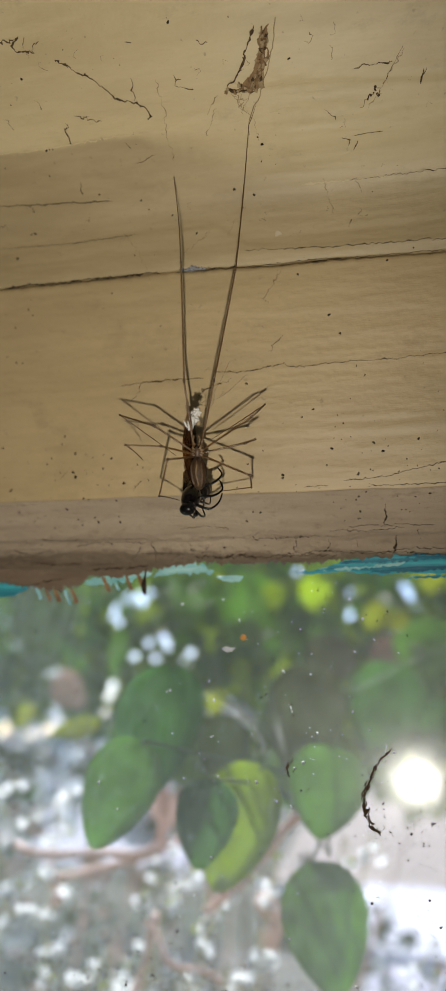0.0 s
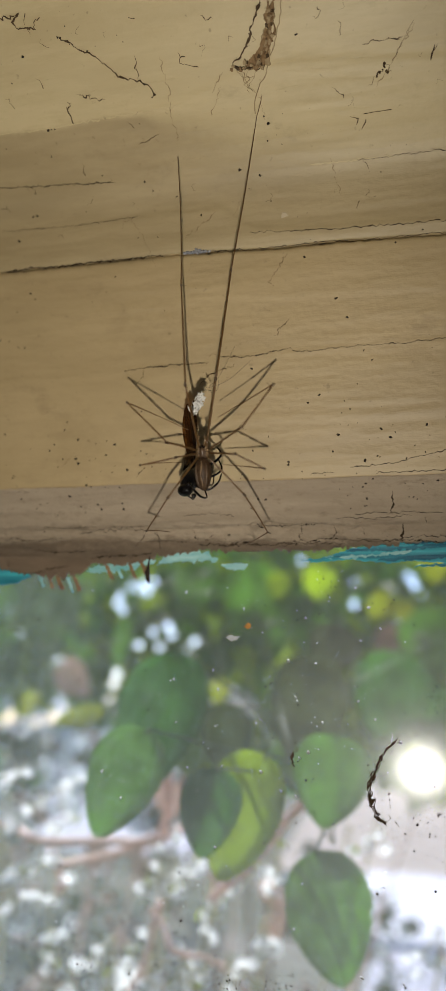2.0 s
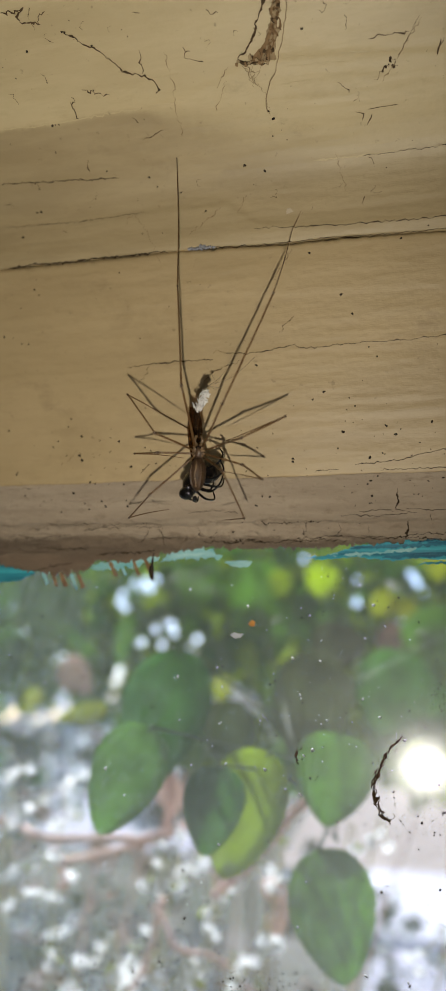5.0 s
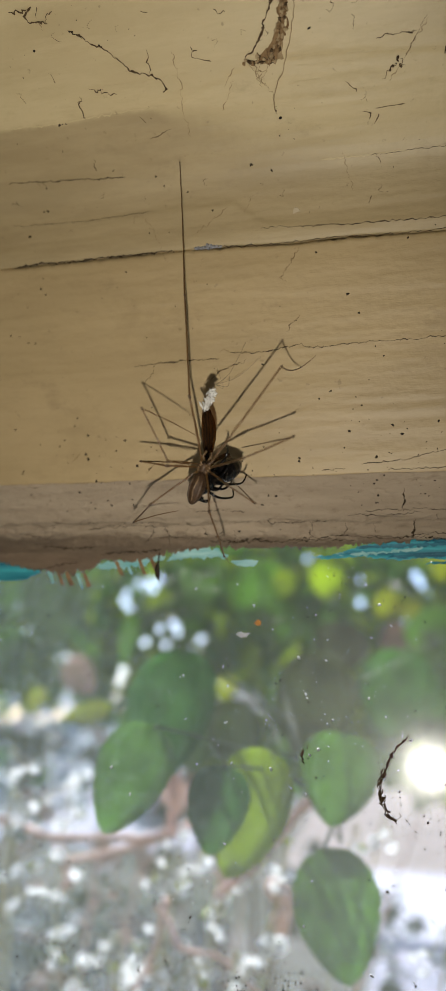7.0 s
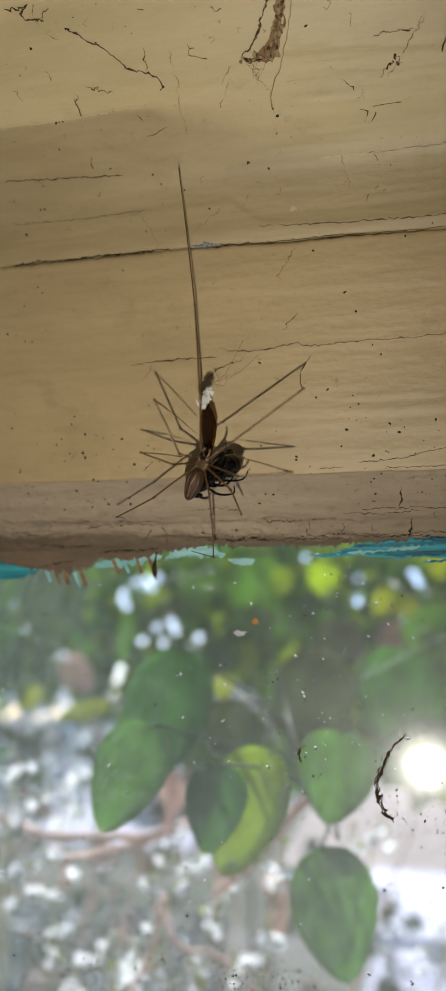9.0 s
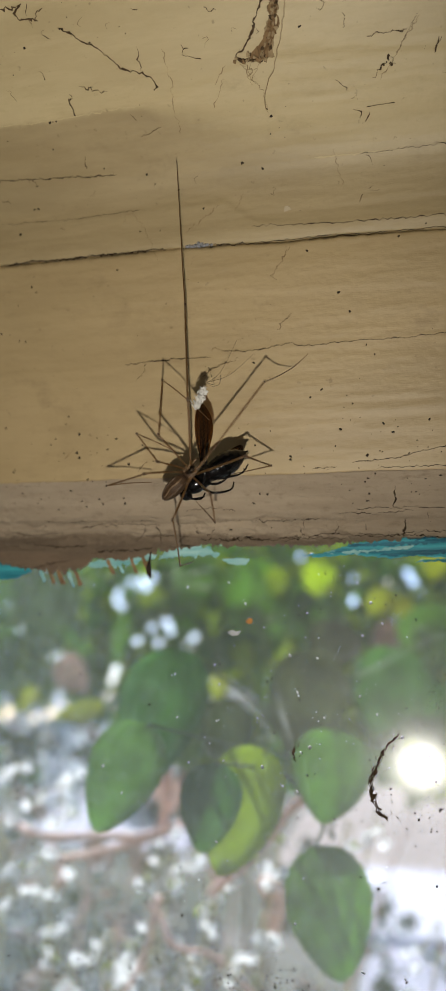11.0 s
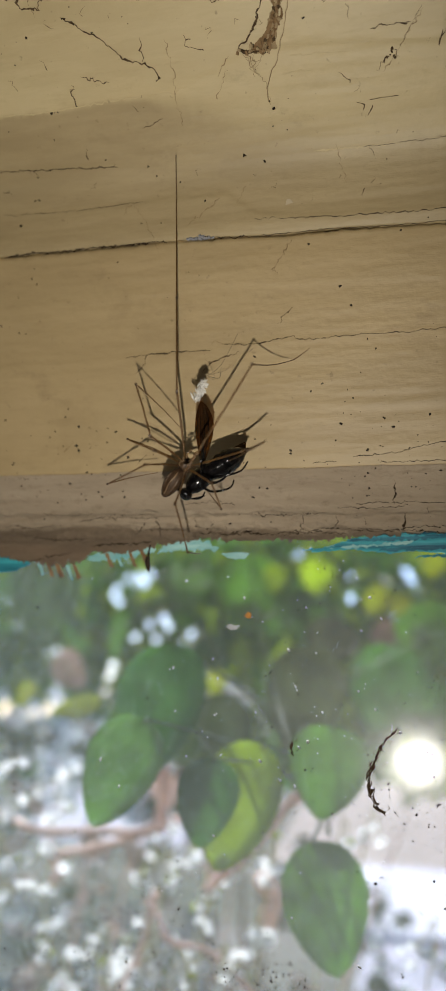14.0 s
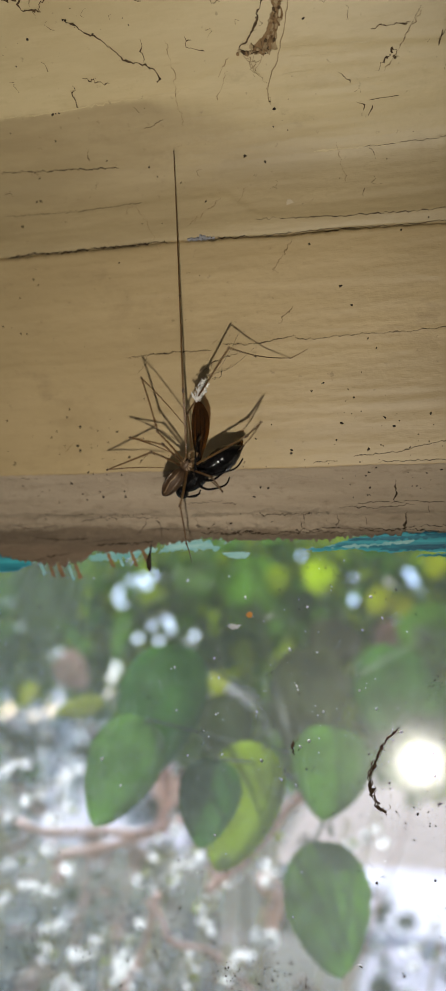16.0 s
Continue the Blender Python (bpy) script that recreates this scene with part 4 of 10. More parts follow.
tagged(put("lint_plug", *join(lumps), lint_grey), "grey lint plugged in the board joint", "lint", kind="stuff")

# ---- what sticks to the pane ----
rng = random.Random(8)
R, U, O = Vector((1, 0, 0)), Vector((0, 0, 1)), Vector((0, -1, 0))
dark, pale = [], []
def on_pane(x, z):
    return Vector((x, pane_y(z, x) - 0.01, z)) * MM


CLUSTERS = [(-68, 15, 5, 6, 150), (-66, -10, 4, 5, 60), (-45, -33, 7, 5, 120), (-58, -37, 6, 4, 90), (-24, -36, 6, 4, 130), (-15, -40, 6, 2, 90), (-35, -20, 9, 6, 60), (-18, 6, 6, 6, 50), (-12, 22, 8, 3, 40), (2, -8, 5, 6, 110), (4, 8, 4, 5, 40)]
for cx, cz, wx, wz, n in CLUSTERS:
    for k in range(2 * n):
        x, z = rng.gauss(cx, 0.8 * wx), rng.gauss(cz, 0.8 * wz)
        if -80 < x < 14 and -46 < z < 27:
            dark.append(fleck(on_pane(x, z), R, U, O, rng.choice((0.05, 0.06, 0.07, 0.09, 0.12, 0.16)) * MM * rng.uniform(0.7, 1.3), rng))
for k in range(460):
    x, z = rng.uniform(-76, 10), rng.uniform(-44, 27)
    dark.append(fleck(on_pane(x, z), R, U, O, rng.choice((0.045, 0.05, 0.06, 0.08, 0.11, 0.18)) * MM * rng.uniform(0.7, 1.3), rng))
for k in range(190):  # short curled hairs and scratches of dirt
    cx, cz, wx, wz, n = CLUSTERS[k % len(CLUSTERS)]
    x, z = (rng.gauss(cx, 1.4 * wx), rng.gauss(cz, 1.4 * wz)) if k % 3 else (rng.uniform(-76, 10), rng.uniform(-44, 27))
    if z < 26:
        a, n = rng.uniform(0, 6.3), rng.uniform(0.25, 0.9)
        dark.append(fibre(None, [(x, z), (x + n * math.cos(a), z + n * math.sin(a)), (x + n * math.cos(a) + 0.6 * n * math.cos(a + 1.1), z + n * math.sin(a) + 0.6 * n * math.sin(a + 1.1))], 0.065, 90.0 + k, "", lift=0.03, wood=False))
for k in range(330):
    x, z = rng.uniform(-76, 10), rng.uniform(-44, 27)
    if k % 3 == 0:
        x, z = rng.gauss(-20, 12), rng.gauss(8, 9)
    if z < 27:
        pale.append(fleck(on_pane(x, z), R, U, O, rng.choice((0.05, 0.06, 0.08, 0.10, 0.14, 0.26)) * MM * rng.uniform(0.8, 1.2), rng))
for k in range(18):  # fine scratches
    x, z, a, n = rng.gauss(-22, 16), rng.gauss(2, 12), rng.uniform(1.1, 2.2), rng.uniform(0.8, 2.6)
    if z < 24:
        pale.append(fibre(None, [(x, z), (x + n * math.cos(a), z + n * math.sin(a))], 0.018, 400.0 + k, "", lift=0.02, wood=False))
tagged(put("pane_specks", *join(dark), speck_dark), "many dark dirt specks on the dusty pane", "dirt", kind="stuff")
tagged(put("pane_splashes", *join(pale), speck_pale), "small pale splashes on the dusty pane", "dirt", kind="stuff")

STALK = [(-1.0, 0.3), (-2.7, -1.1), (-3.9, -2.5), (-4.5, -4.4), (-5.7, -6.7), (-5.4, -9.4), (-4.6, -11.1), (-3.2, -12.1)]
shreds = [fibre(None, STALK, 0.24, 51.0, "", lift=0.2, wood=False), fibre(None, [(x + 0.25, z + 0.1) for x, z in STALK[1:7]], 0.16, 57.0, "", lift=0.25, wood=False), fibre(None, [(x - 0.2, z - 0.15) for x, z in STALK[3:]], 0.20, 58.0, "", lift=0.3, wood=False)]
for k in range(16):
    x, z = STALK[k % 8]
    a = rng.uniform(0, 6.3)
    x, z = x + rng.gauss(0, 0.3), z + rng.gauss(0, 0.5)
    shreds.append(fibre(None, [(x, z), (x + 0.7 * math.cos(a), z + 0.7 * math.sin(a)), (x + 1.1 * math.cos(a + 0.6), z + 1.1 * math.sin(a + 0.6))], 0.06, 500.0 + k, "", lift=0.2, wood=False))
tagged(put("dried_stalk", *join(shreds), fibre_dirt), "curved frayed brown stalk stuck to the pane", "debris")
fibre("dirt_streak", [(-17.6, -2.2), (-17.7, -3.7), (-17.3, -4.6)], 0.22, 52.0, "short black smear of dirt on the pane", lift=0.1, wood=False)
fibre("dirt_streak", [(-17.2, -2.4), (-16.6, -1.6)], 0.16, 53.0, "short black smear of dirt on the pane", lift=0.1, wood=False)
seed = put("hanging_husk", *tube([Vector((x, -0.9, z)) * MM for x, z in ((-43.0, 29.3), (-43.2, 27.6), (-43.3, 26.4), (-43.1, 25.2), (-42.8, 24.4))], [0.10 * MM, 0.2 * MM, 0.48 * MM, 0.42 * MM, 0.08 * MM], 8), speck_dark)
tagged(seed, "small dark husk hanging from the bead", "husk")
chip = patch("paint_chip", [(-29.3, 15.6), (-28.6, 16.1), (-27.6, 15.8), (-26.8, 15.9), (-27.4, 15.2), (-28.5, 15.0)], 0.01, 0.12, speck_pale, None, "white flake of paint on the pane", 0.2, 54.0, False)
tagged(chip, "white flake of paint on the pane", "flake")
chip = patch("paint_chip", [(-26.1, 17.5), (-25.6, 18.2), (-24.9, 17.9), (-25.0, 17.2), (-25.6, 17.0)], 0.01, 0.15, speck_orange, None, "small orange crumb on the pane", 0.15, 55.0, False)
tagged(chip, "small orange crumb on the pane", "crumb")


# ---- the garden behind the pane ----
tagged(put("ground", [(-3000, -3000, -1.62), (3000, -3000, -1.62), (3000, 6000, -1.62), (-3000, 6000, -1.62)], [(0, 1, 2, 3)], yard, None, "", False), "pale yard of trodden earth and concrete", "ground", kind="structure")
tagged(put("concrete_slab", *box((-0.58, 6.9, -1.62), (1.9, 10.2, -1.53)), slab_white, None, "", False), "low whitewashed concrete slab in the yard", "slab")
tagged(put("concrete_step", *box((-0.34, 4.9, -1.62), (1.7, 6.85, -1.59)), slab_grey, None, "", False), "weathered grey concrete step before the slab", "step")
tagged(put("road", [(-1.7, 10.3, -1.605), (3.5, 10.3, -1.605), (7.0, 34, -1.605), (-3.4, 34, -1.605), (-1.7, 10.3, -1.63), (3.5, 10.3, -1.63), (7.0, 34, -1.63), (-3.4, 34, -1.63)],
           [(0, 1, 2, 3), (0, 4, 5, 1), (1, 5, 6, 2), (2, 6, 7, 3), (3, 7, 4, 0)], earth_pink, None, "", False), "sunlit bare pinkish earth track beyond the slab", "track", kind="structure")


tagged(put("paving", [(-8.2, 10.5, -1.60), (-2.9, 10.5, -1.60), (-7.5, 34, -1.60), (-26, 34, -1.60), (-8.2, 10.5, -1.63), (-2.9, 10.5, -1.63), (-7.5, 34, -1.63), (-26, 34, -1.63)],
           [(0, 1, 2, 3), (0, 4, 5, 1), (1, 5, 6, 2), (2, 6, 7, 3), (3, 7, 4, 0)], slab_grey, None, "", False), "sunlit pale concrete paving beyond the shrubs", "paving", kind="structure")


def blade(length, width, fold=0.25, curl=0.2, point=0.75, n=7):
    """A leaf blade from its stalk at the origin along z, face to -y, with a folded midrib and thickness."""
    verts, faces = [], []
    for side in (0, 1):
        for k in range(n + 1):
            u = k / n
            w = width / 2 * math.sin(math.pi * u ** point) ** 0.62 if 0 < u < 1 else 0.0
            if n > 20:
                w *= 1 - 0.045 * (k % 2) + 0.05 * noise.noise(Vector((k * 0.7, width * 900, 0)))
            w = max(w, width * 0.015)
            y = curl * length * u * u
            for e, x in enumerate((-1, -0.5, 0, 0.5, 1)):
                verts.append(Vector((x * w, y - fold * w * abs(x) + (0.012 * width if side else 0), length * u)))
    m = 5 * (n + 1)
    for k in range(n):
        for e in range(4):
            q = k * 5 + e
            faces.append((q, q + 1, q + 6, q + 5))
            faces.append((m + q, m + q + 5, m + q + 6, m + q + 1))
        for e in (0, 4):
            q = k * 5 + e
            faces.append((q, q + 5, m + q + 5, m + q) if e == 0 else (q, m + q, m + q + 5, q + 5))
    return verts, faces


def leaf_pose(base, tip, face=(0, -1, 0.25)):
    """From the leaf's own space to the place where its stalk and tip are."""
    base, tip = Vector(base), Vector(tip)
    z = (tip - base).normalized()
    y = -(Vector(face) - z * Vector(face).dot(z)).normalized()
    x = y.cross(z)
    return Matrix.Translation(base) @ Matrix((x, y, z)).transposed().to_4x4()


def spot(px, pz, y):
    """A place at depth y on the line of sight with slopes px, pz from the middle of the room side."""
    d = y + 0.1273
    return Vector((px * d, y, pz * d))





rng = random.Random(21)
# slopes at which the open sky shows between the leaves, wide and narrow
GAPS = [(-0.367, 0.188), (-0.351, 0.190), (-0.335, 0.193), (-0.344, 0.179), (-0.382, 0.174), (-0.377, 0.153), (-0.294, 0.194), (-0.350, 0.108), (-0.332, 0.125), (-0.313, 0.133), (-0.306, 0.121), (-0.322, 0.105), (-0.274, 0.113), (-0.379, 0.069), (-0.383, 0.055), (-0.064, 0.162), (-0.035, 0.155), (0.006, 0.198), (0.012, 0.186)]
SLITS = [(-0.283, 0.103), (-0.386, 0.035), (-0.462, 0.087), (-0.473, 0.083), (-0.532, 0.005), (-0.493, -0.007), (-0.064, 0.193), (0.020, 0.175), (-0.008, 0.140), (0.015, 0.089), (-0.132, 0.219), (-0.388, 0.164), (-0.358, 0.180)]
HOLES = [(x, z, 0.0040 if z < 0.08 else 0.0033) for x, z in GAPS] + [(x, z, 0.0016) for x, z in SLITS]


def open_sky(a, b):
    return any(math.hypot(a - x, b - z) < r for x, z, r in HOLES)


def veils(outline):
    """Whether a flat outline of slopes covers or cuts one of the holes."""
    xs, zs = [p[0] for p in outline], [p[1] for p in outline]
    for x, z, r in HOLES:
        if x < min(xs) - r or x > max(xs) + r or z < min(zs) - r or z > max(zs) + r:
            continue
        inside = False
        for (a, b), (c, d) in zip(outline, outline[1:] + outline[:1]):
            if (b > z) != (d > z) and x < a + (c - a) * (z - b) / (d - b):
                inside = not inside
            n = (c - a) ** 2 + (d - b) ** 2
            u = max(0.0, min(1.0, ((x - a) * (c - a) + (z - b) * (d - b)) / n)) if n else 0.0
            if math.hypot(x - a - u * (c - a), z - b - u * (d - b)) < r:
                return True
        if inside:
            return True
    return False


def foliage(name, count, near, far, spread, size, mats, label, droop=0.4, keep=None, sunny=False, small=0):
    """A screen of leaves on twigs: one object of uncountable leaves for each colour, and the twigs."""
    groups = [[] for _ in mats]
    made = 0
    while made < count + small:
        y = rng.uniform(near, far)
        a, b = rng.uniform(*spread[0]), rng.uniform(*spread[1])
        if made >= count:  # small young leaves that close the gaps between the holes
            x, z, r = rng.choice([h for h in HOLES if h[1] > 0.04])
            a, b, y = x + rng.gauss(0, 0.022), z + rng.gauss(0, 0.022), near + 0.35 * (far - near) * rng.random()
        if open_sky(a, b) or (keep and made < count and not keep(a, b)):
            continue
        p = spot(a, b, y)
        ln = rng.uniform(*size) if made < count else rng.uniform(0.010, 0.020)
        tip = p + Vector((rng.uniform(-0.7, 0.7), rng.uniform(-0.5, 0.5), rng.uniform(-1, 0.35) - droop)).normalized() * ln
        face = (rng.gauss(0.25, 0.4), rng.gauss(-0.6, 0.3), rng.gauss(-0.75, 0.3)) if sunny else (rng.uniform(-0.7, 0.7), -1, rng.uniform(-0.2, 0.9))
        m = leaf_pose(p, tip, face)
        v, f = blade(ln, ln * rng.uniform(0.55, 0.85), rng.uniform(0.1, 0.4), rng.uniform(-0.1, 0.3), 0.75, 5)
        seen = [(q.x / (q.y + 0.1273), q.z / (q.y + 0.1273)) for q in (m @ v[j] for j in (0, 5, 10, 15, 20, 25, 29, 24, 19, 14, 9, 4))]
        if veils(seen):
            continue
        groups[rng.choices(range(len(mats)), [w for _, w in mats])[0]].append(([m @ q for q in v], f))
        made += 1
    top = tagged(new(name), label, "shrub")
    for (mat, _), g in zip(mats, groups):
        if g:
            tagged(put("leaves", *join(g), mat, top), kind="stuff")
    return top


def twigs(top, count, foot, height, spread, mat, radius):
    for k in range(count):
        a = rng.uniform(-spread, spread)
        x0, y0 = foot[0] + a * 0.3, foot[1] + rng.uniform(-0.1, 0.1)
        pts, rad = [], []
        for j in range(9):
            u = j / 8
            pts.append(Vector((x0 + a * u * u + 0.05 * math.sin(5 * u + k), y0 + 0.05 * math.cos(4 * u + k), -1.62 + height * u)))
            rad.append(radius * (1 - 0.8 * u))
        put("twig", *tube(pts, rad, 6), mat, top)


climber = tagged(new("climbing_plant"), "green climbing plant with broad leaves behind the pane", "plant")
VINES = [[(-60, 250, 190), (-70, 230, 80), (-52, 190, 20), (-40, 150, -2), (-30, 125, -20), (-22, 120, -30)],
         [(-150, 300, 190), (-130, 290, 90), (-110, 260, 40), (-85, 220, 20), (-62, 190, 10), (-46, 160, -6)],
         [(75, 330, 190), (55, 320, 110), (34, 290, 60), (6, 240, 40), (-21, 190, 20)],
         [(-450, 720, 330), (-330, 650, 210), (-210, 600, 150), (-100, 580, 150), (20, 590, 130), (110, 640, 200)],
         [(-75, 330, 190), (-100, 320, 90), (-112, 290, 45), (-97, 200, 14)]]


def smooth_line(points, n=6):
    pts = [Vector(p) * MM for p in points]
    out = []
    for k in range(len(pts) - 1):
        a, b, c, d = pts[max(k - 1, 0)], pts[k], pts[k + 1], pts[min(k + 2, len(pts) - 1)]
        for j in range(n):
            u = j / n
            out.append(0.5 * (2 * b + (c - a) * u + (2 * a - 5 * b + 4 * c - d) * u * u + (3 * b - a - 3 * c + d) * u ** 3))
    return out + [pts[-1]]


STEMS = [smooth_line(v) for v in VINES]
for line in STEMS:
    put("stem", *tube(line, [0.28 * MM] * len(line), 7), stem_green, climber, "thin green stem")


def leaf_at(bx, bz, tx, tz, y, width, mat):
    base, tip = Vector((bx, y, bz)) * MM, Vector((tx, y + rng.uniform(-6, 6), tz)) * MM
    m = leaf_pose(base, tip, (rng.uniform(-0.35, 0.35), -1, rng.uniform(0.0, 0.5)))
    v, f = blade((tip - base).length, width * MM, rng.uniform(0.08, 0.25), rng.uniform(-0.06, 0.10), 0.70, 34)
    ob = put("leaf", [m @ q for q in v], f, mat, climber)
    near_by = min((p for line in STEMS for p in line), key=lambda p: (p - base).length)
    mid = (base + near_by) / 2 + Vector((0, 0.004, 0.006))
    put("leaf_stalk", *tube([near_by, (near_by + mid) / 2 + Vector((0, 0, 0.003)), mid, base, base + (tip - base) * 0.05], [0.5 * MM, 0.45 * MM, 0.45 * MM, 0.4 * MM, 0.35 * MM], 6), stem_green, climber)
    return ob


rng = random.Random(3)
leaf_at(-60.8, 0.1, -71.2, -24.2, 58, 19.1, leaf_green)
leaf_at(-65.9, 21.8, -70.3, -16.2, 95, 32.0, leaf_deep)
leaf_at(-55.9, 9.1, -60.7, -13.1, 130, 20.0, leaf_dusk)
# dark leaf standing in for the shade on the lime leaf behind it
leaf_at(-45.1, -8.3, -47.3, -27.9, 66, 15.5, leaf_deep)
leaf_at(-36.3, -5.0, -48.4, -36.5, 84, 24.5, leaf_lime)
leaf_at(-19.8, 0.6, -22.7, -23.7, 105, 23.0, leaf_green)
leaf_at(-23.4, -27.8, -16.9, -58.8, 88, 22.5, leaf_green)
leaf_at(-41.0, 36.1, -46.7, -14.5, 230, 37.4, leaf_dusk)
leaf_at(-1.9, 39.9, -14.5, 0.1, 260, 38.0, leaf_deep)
leaf_at(-202.1, 79.5, -207.9, 41.4, 420, 16.0, leaf_green)
leaf_at(-118.6, 146.2, -142.7, 83.5, 550, 66.5, leaf_green)
leaf_at(-315.0, 138.4, -339.0, 63.2, 550, 66.5, leaf_green)
leaf_at(-191.1, 163.9, -207.0, 98.1, 600, 53.5, leaf_green)
leaf_at(-43.3, 75.1, -54.2, 40.2, 420, 40.3, leaf_dusk)
leaf_at(21.6, 99.1, 19.7, 45.7, 500, 56.4, leaf_green)
leaf_at(21.2, 38.0, -4.0, 14.8, 420, 40.3, leaf_deep)
leaf_at(-116.5, 5.9, -139.2, 0.8, 170, 9.2, leaf_sun_yellow)
leaf_at(-211.1, 18.3, -214.1, 3.9, 300, 11.9, leaf_sun_yellow)
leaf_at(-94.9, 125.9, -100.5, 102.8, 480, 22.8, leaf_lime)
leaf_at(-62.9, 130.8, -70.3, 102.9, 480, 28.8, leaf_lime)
leaf_at(-11.7, 106.5, -27.3, 88.3, 480, 21.8, leaf_sun_yellow)
leaf_at(-2.2, 103.1, -4.5, 86.1, 480, 21.8, leaf_sun_yellow)
leaf_at(27.1, 135.1, 21.7, 116.3, 480, 21.8, leaf_sun_yellow)
leaf_at(-67.7, 78.1, -69.0, 63.1, 480, 10.9, leaf_sun_yellow)
leaf_at(-98.7, 28.4, -103.1, 14.0, 300, 12.6, leaf_sun_yellow)
leaf_at(25.9, 35.4, 18.1, 17.2, 480, 19.9, leaf_sun_yellow)
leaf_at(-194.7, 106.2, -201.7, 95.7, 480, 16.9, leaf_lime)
leaf_at(-11.8, 100.1, -23.3, 60.2, 600, 26.2, leaf_rust)
leaf_at(-266.4, 46.9, -242.6, 23.4, 450, 28.3, leaf_pink)
leaf_at(-64.7, 55.8, -62.2, 43.6, 500, 12.3, leaf_pink)
# two pale leaves put in for a bright gap in the foliage
leaf_at(-138.0, 31.0, -122.0, 10.0, 450, 24.0, leaf_silver)
leaf_at(-112.0, 26.0, -117.0, 8.0, 440, 15.0, leaf_silver)
leaf_at(-125.2, 24.7, -128.2, 7.6, 500, 13.3, leaf_pink)
leaf_at(-112.6, -11.9, -113.5, -23.8, 400, 12.1, leaf_pink)
leaf_at(-129.1, -27.6, -124.1, -44.8, 300, 16.1, leaf_pink)


rng = random.Random(21)
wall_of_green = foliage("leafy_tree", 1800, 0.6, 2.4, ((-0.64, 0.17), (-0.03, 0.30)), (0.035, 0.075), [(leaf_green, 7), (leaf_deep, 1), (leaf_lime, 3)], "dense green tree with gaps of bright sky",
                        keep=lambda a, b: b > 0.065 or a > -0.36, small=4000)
twigs(wall_of_green, 3, (-0.58, 2.7), 2.3, 0.12, stem_brown, 0.018)

distant_hedge = foliage("distant_hedge", 900, 6.0, 9.0, ((-0.80, -0.26), (-0.10, 0.075)), (0.12, 0.26), [(leaf_silver, 6), (leaf_green, 2), (leaf_rust, 1)], "pale loose hedge on the far side of the yard", 0.2)
twigs(distant_hedge, 5, (-4.2, 7.5), 1.9, 1.6, stem_brown, 0.03)

pale_shrub = foliage("pale_shrub", 1500, 0.75, 1.9, ((-0.72, 0.10), (-0.46, 0.0)), (0.016, 0.04), [(leaf_silver, 2), (leaf_pink, 3), (leaf_dusk, 5)], "pale shrub with pinkish branches and sprigs of white blossom", 0.2,
                     keep=lambda a, b: b < -0.03 - 0.75 * (a + 0.22) * (a > -0.22) + 0.07 * (a < -0.36) and noise.noise(Vector((a * 15, b * 15 + a * 8, 2.0))) > 0.05, sunny=True)
twigs(pale_shrub, 8, (-0.30, 0.75), 1.55, 0.45, stem_pink, 0.005)
FOOT = (-300, 750, -1600)


def flower():
    """A small open blossom of five broad petals round a green heart, face to -y."""
    pieces = []
    for k in range(5):
        v, f = blade(0.0025, 0.0026, 0.2, -0.25, 0.6, 3)
        turn = pose(0, 0, 0, 0, 72 * k, 0)
        pieces.append(([turn @ (q + Vector((0, 0, 0.0003))) for q in v], f))
    return join(pieces)


def branch(y, line, radius):
    """A bare branch through places (x, z) in mm at depth y, which goes on down to the foot."""
    pts = smooth_line([(x, y + 8 * math.sin(x), z) for x, z in line], 5)
    put("branch", *tube(pts, [radius * MM * (1.0 + 0.12 * math.sin(0.9 * k)) for k in range(len(pts))], 8), stem_pink, pale_shrub, "pinkish bare branch")


petals, flower_mesh = flower(), None
sprig_rng = random.Random(44)


def sprig(y, nodes):
    """A thin stem that comes up from the shrub's foot, with a blossom or two at every node and a few small leaves."""
    global flower_mesh
    line = [(x, y, z) for x, z in nodes]
    end = Vector(line[-1])
    down = [tuple(end.lerp(Vector(FOOT), u) + Vector((0, -40 * math.sin(math.pi * u), 0))) for u in (0.12, 0.3, 0.6, 1.0)]
    pts = smooth_line(line + down, 4)
    stem = put("sprig", *tube(pts, [(0.35 + 0.5 * k / len(pts)) * MM for k in range(len(pts))], 6), stem_pale, pale_shrub, "thin stem with small white blossoms")
    for x, z in nodes:
        for n in range(sprig_rng.choice((2, 3, 3))):
            p = Vector((x + sprig_rng.gauss(0, 1.6), y + sprig_rng.uniform(-5, 5), z + sprig_rng.gauss(0, 1.4))) * MM
            if flower_mesh is None:
                ob = put("blossom", *petals, petal_white, stem)
                flower_mesh = ob.data
            else:
                ob = new("blossom", flower_mesh)
                ob.parent = stem
            size = sprig_rng.uniform(0.75, 1.2)
            ob.matrix_local = pose(*p, sprig_rng.uniform(5, 60), sprig_rng.uniform(0, 72), sprig_rng.uniform(-45, 45)) @ Matrix.Scale(size, 4)
        if sprig_rng.random() < 0.4:
            base = Vector((x, y, z)) * MM
            tip = base + Vector((sprig_rng.uniform(-5, 5), sprig_rng.uniform(-2, 2), sprig_rng.uniform(-4, 2))) * MM
            m = leaf_pose(base, tip, (0.2, -1, 0.3))
            v, f = blade((tip - base).length, 0.0028, 0.2, 0.1, 0.7, 6)
            put("leaflet", [m @ q for q in v], f, leaf_sun_yellow, stem)


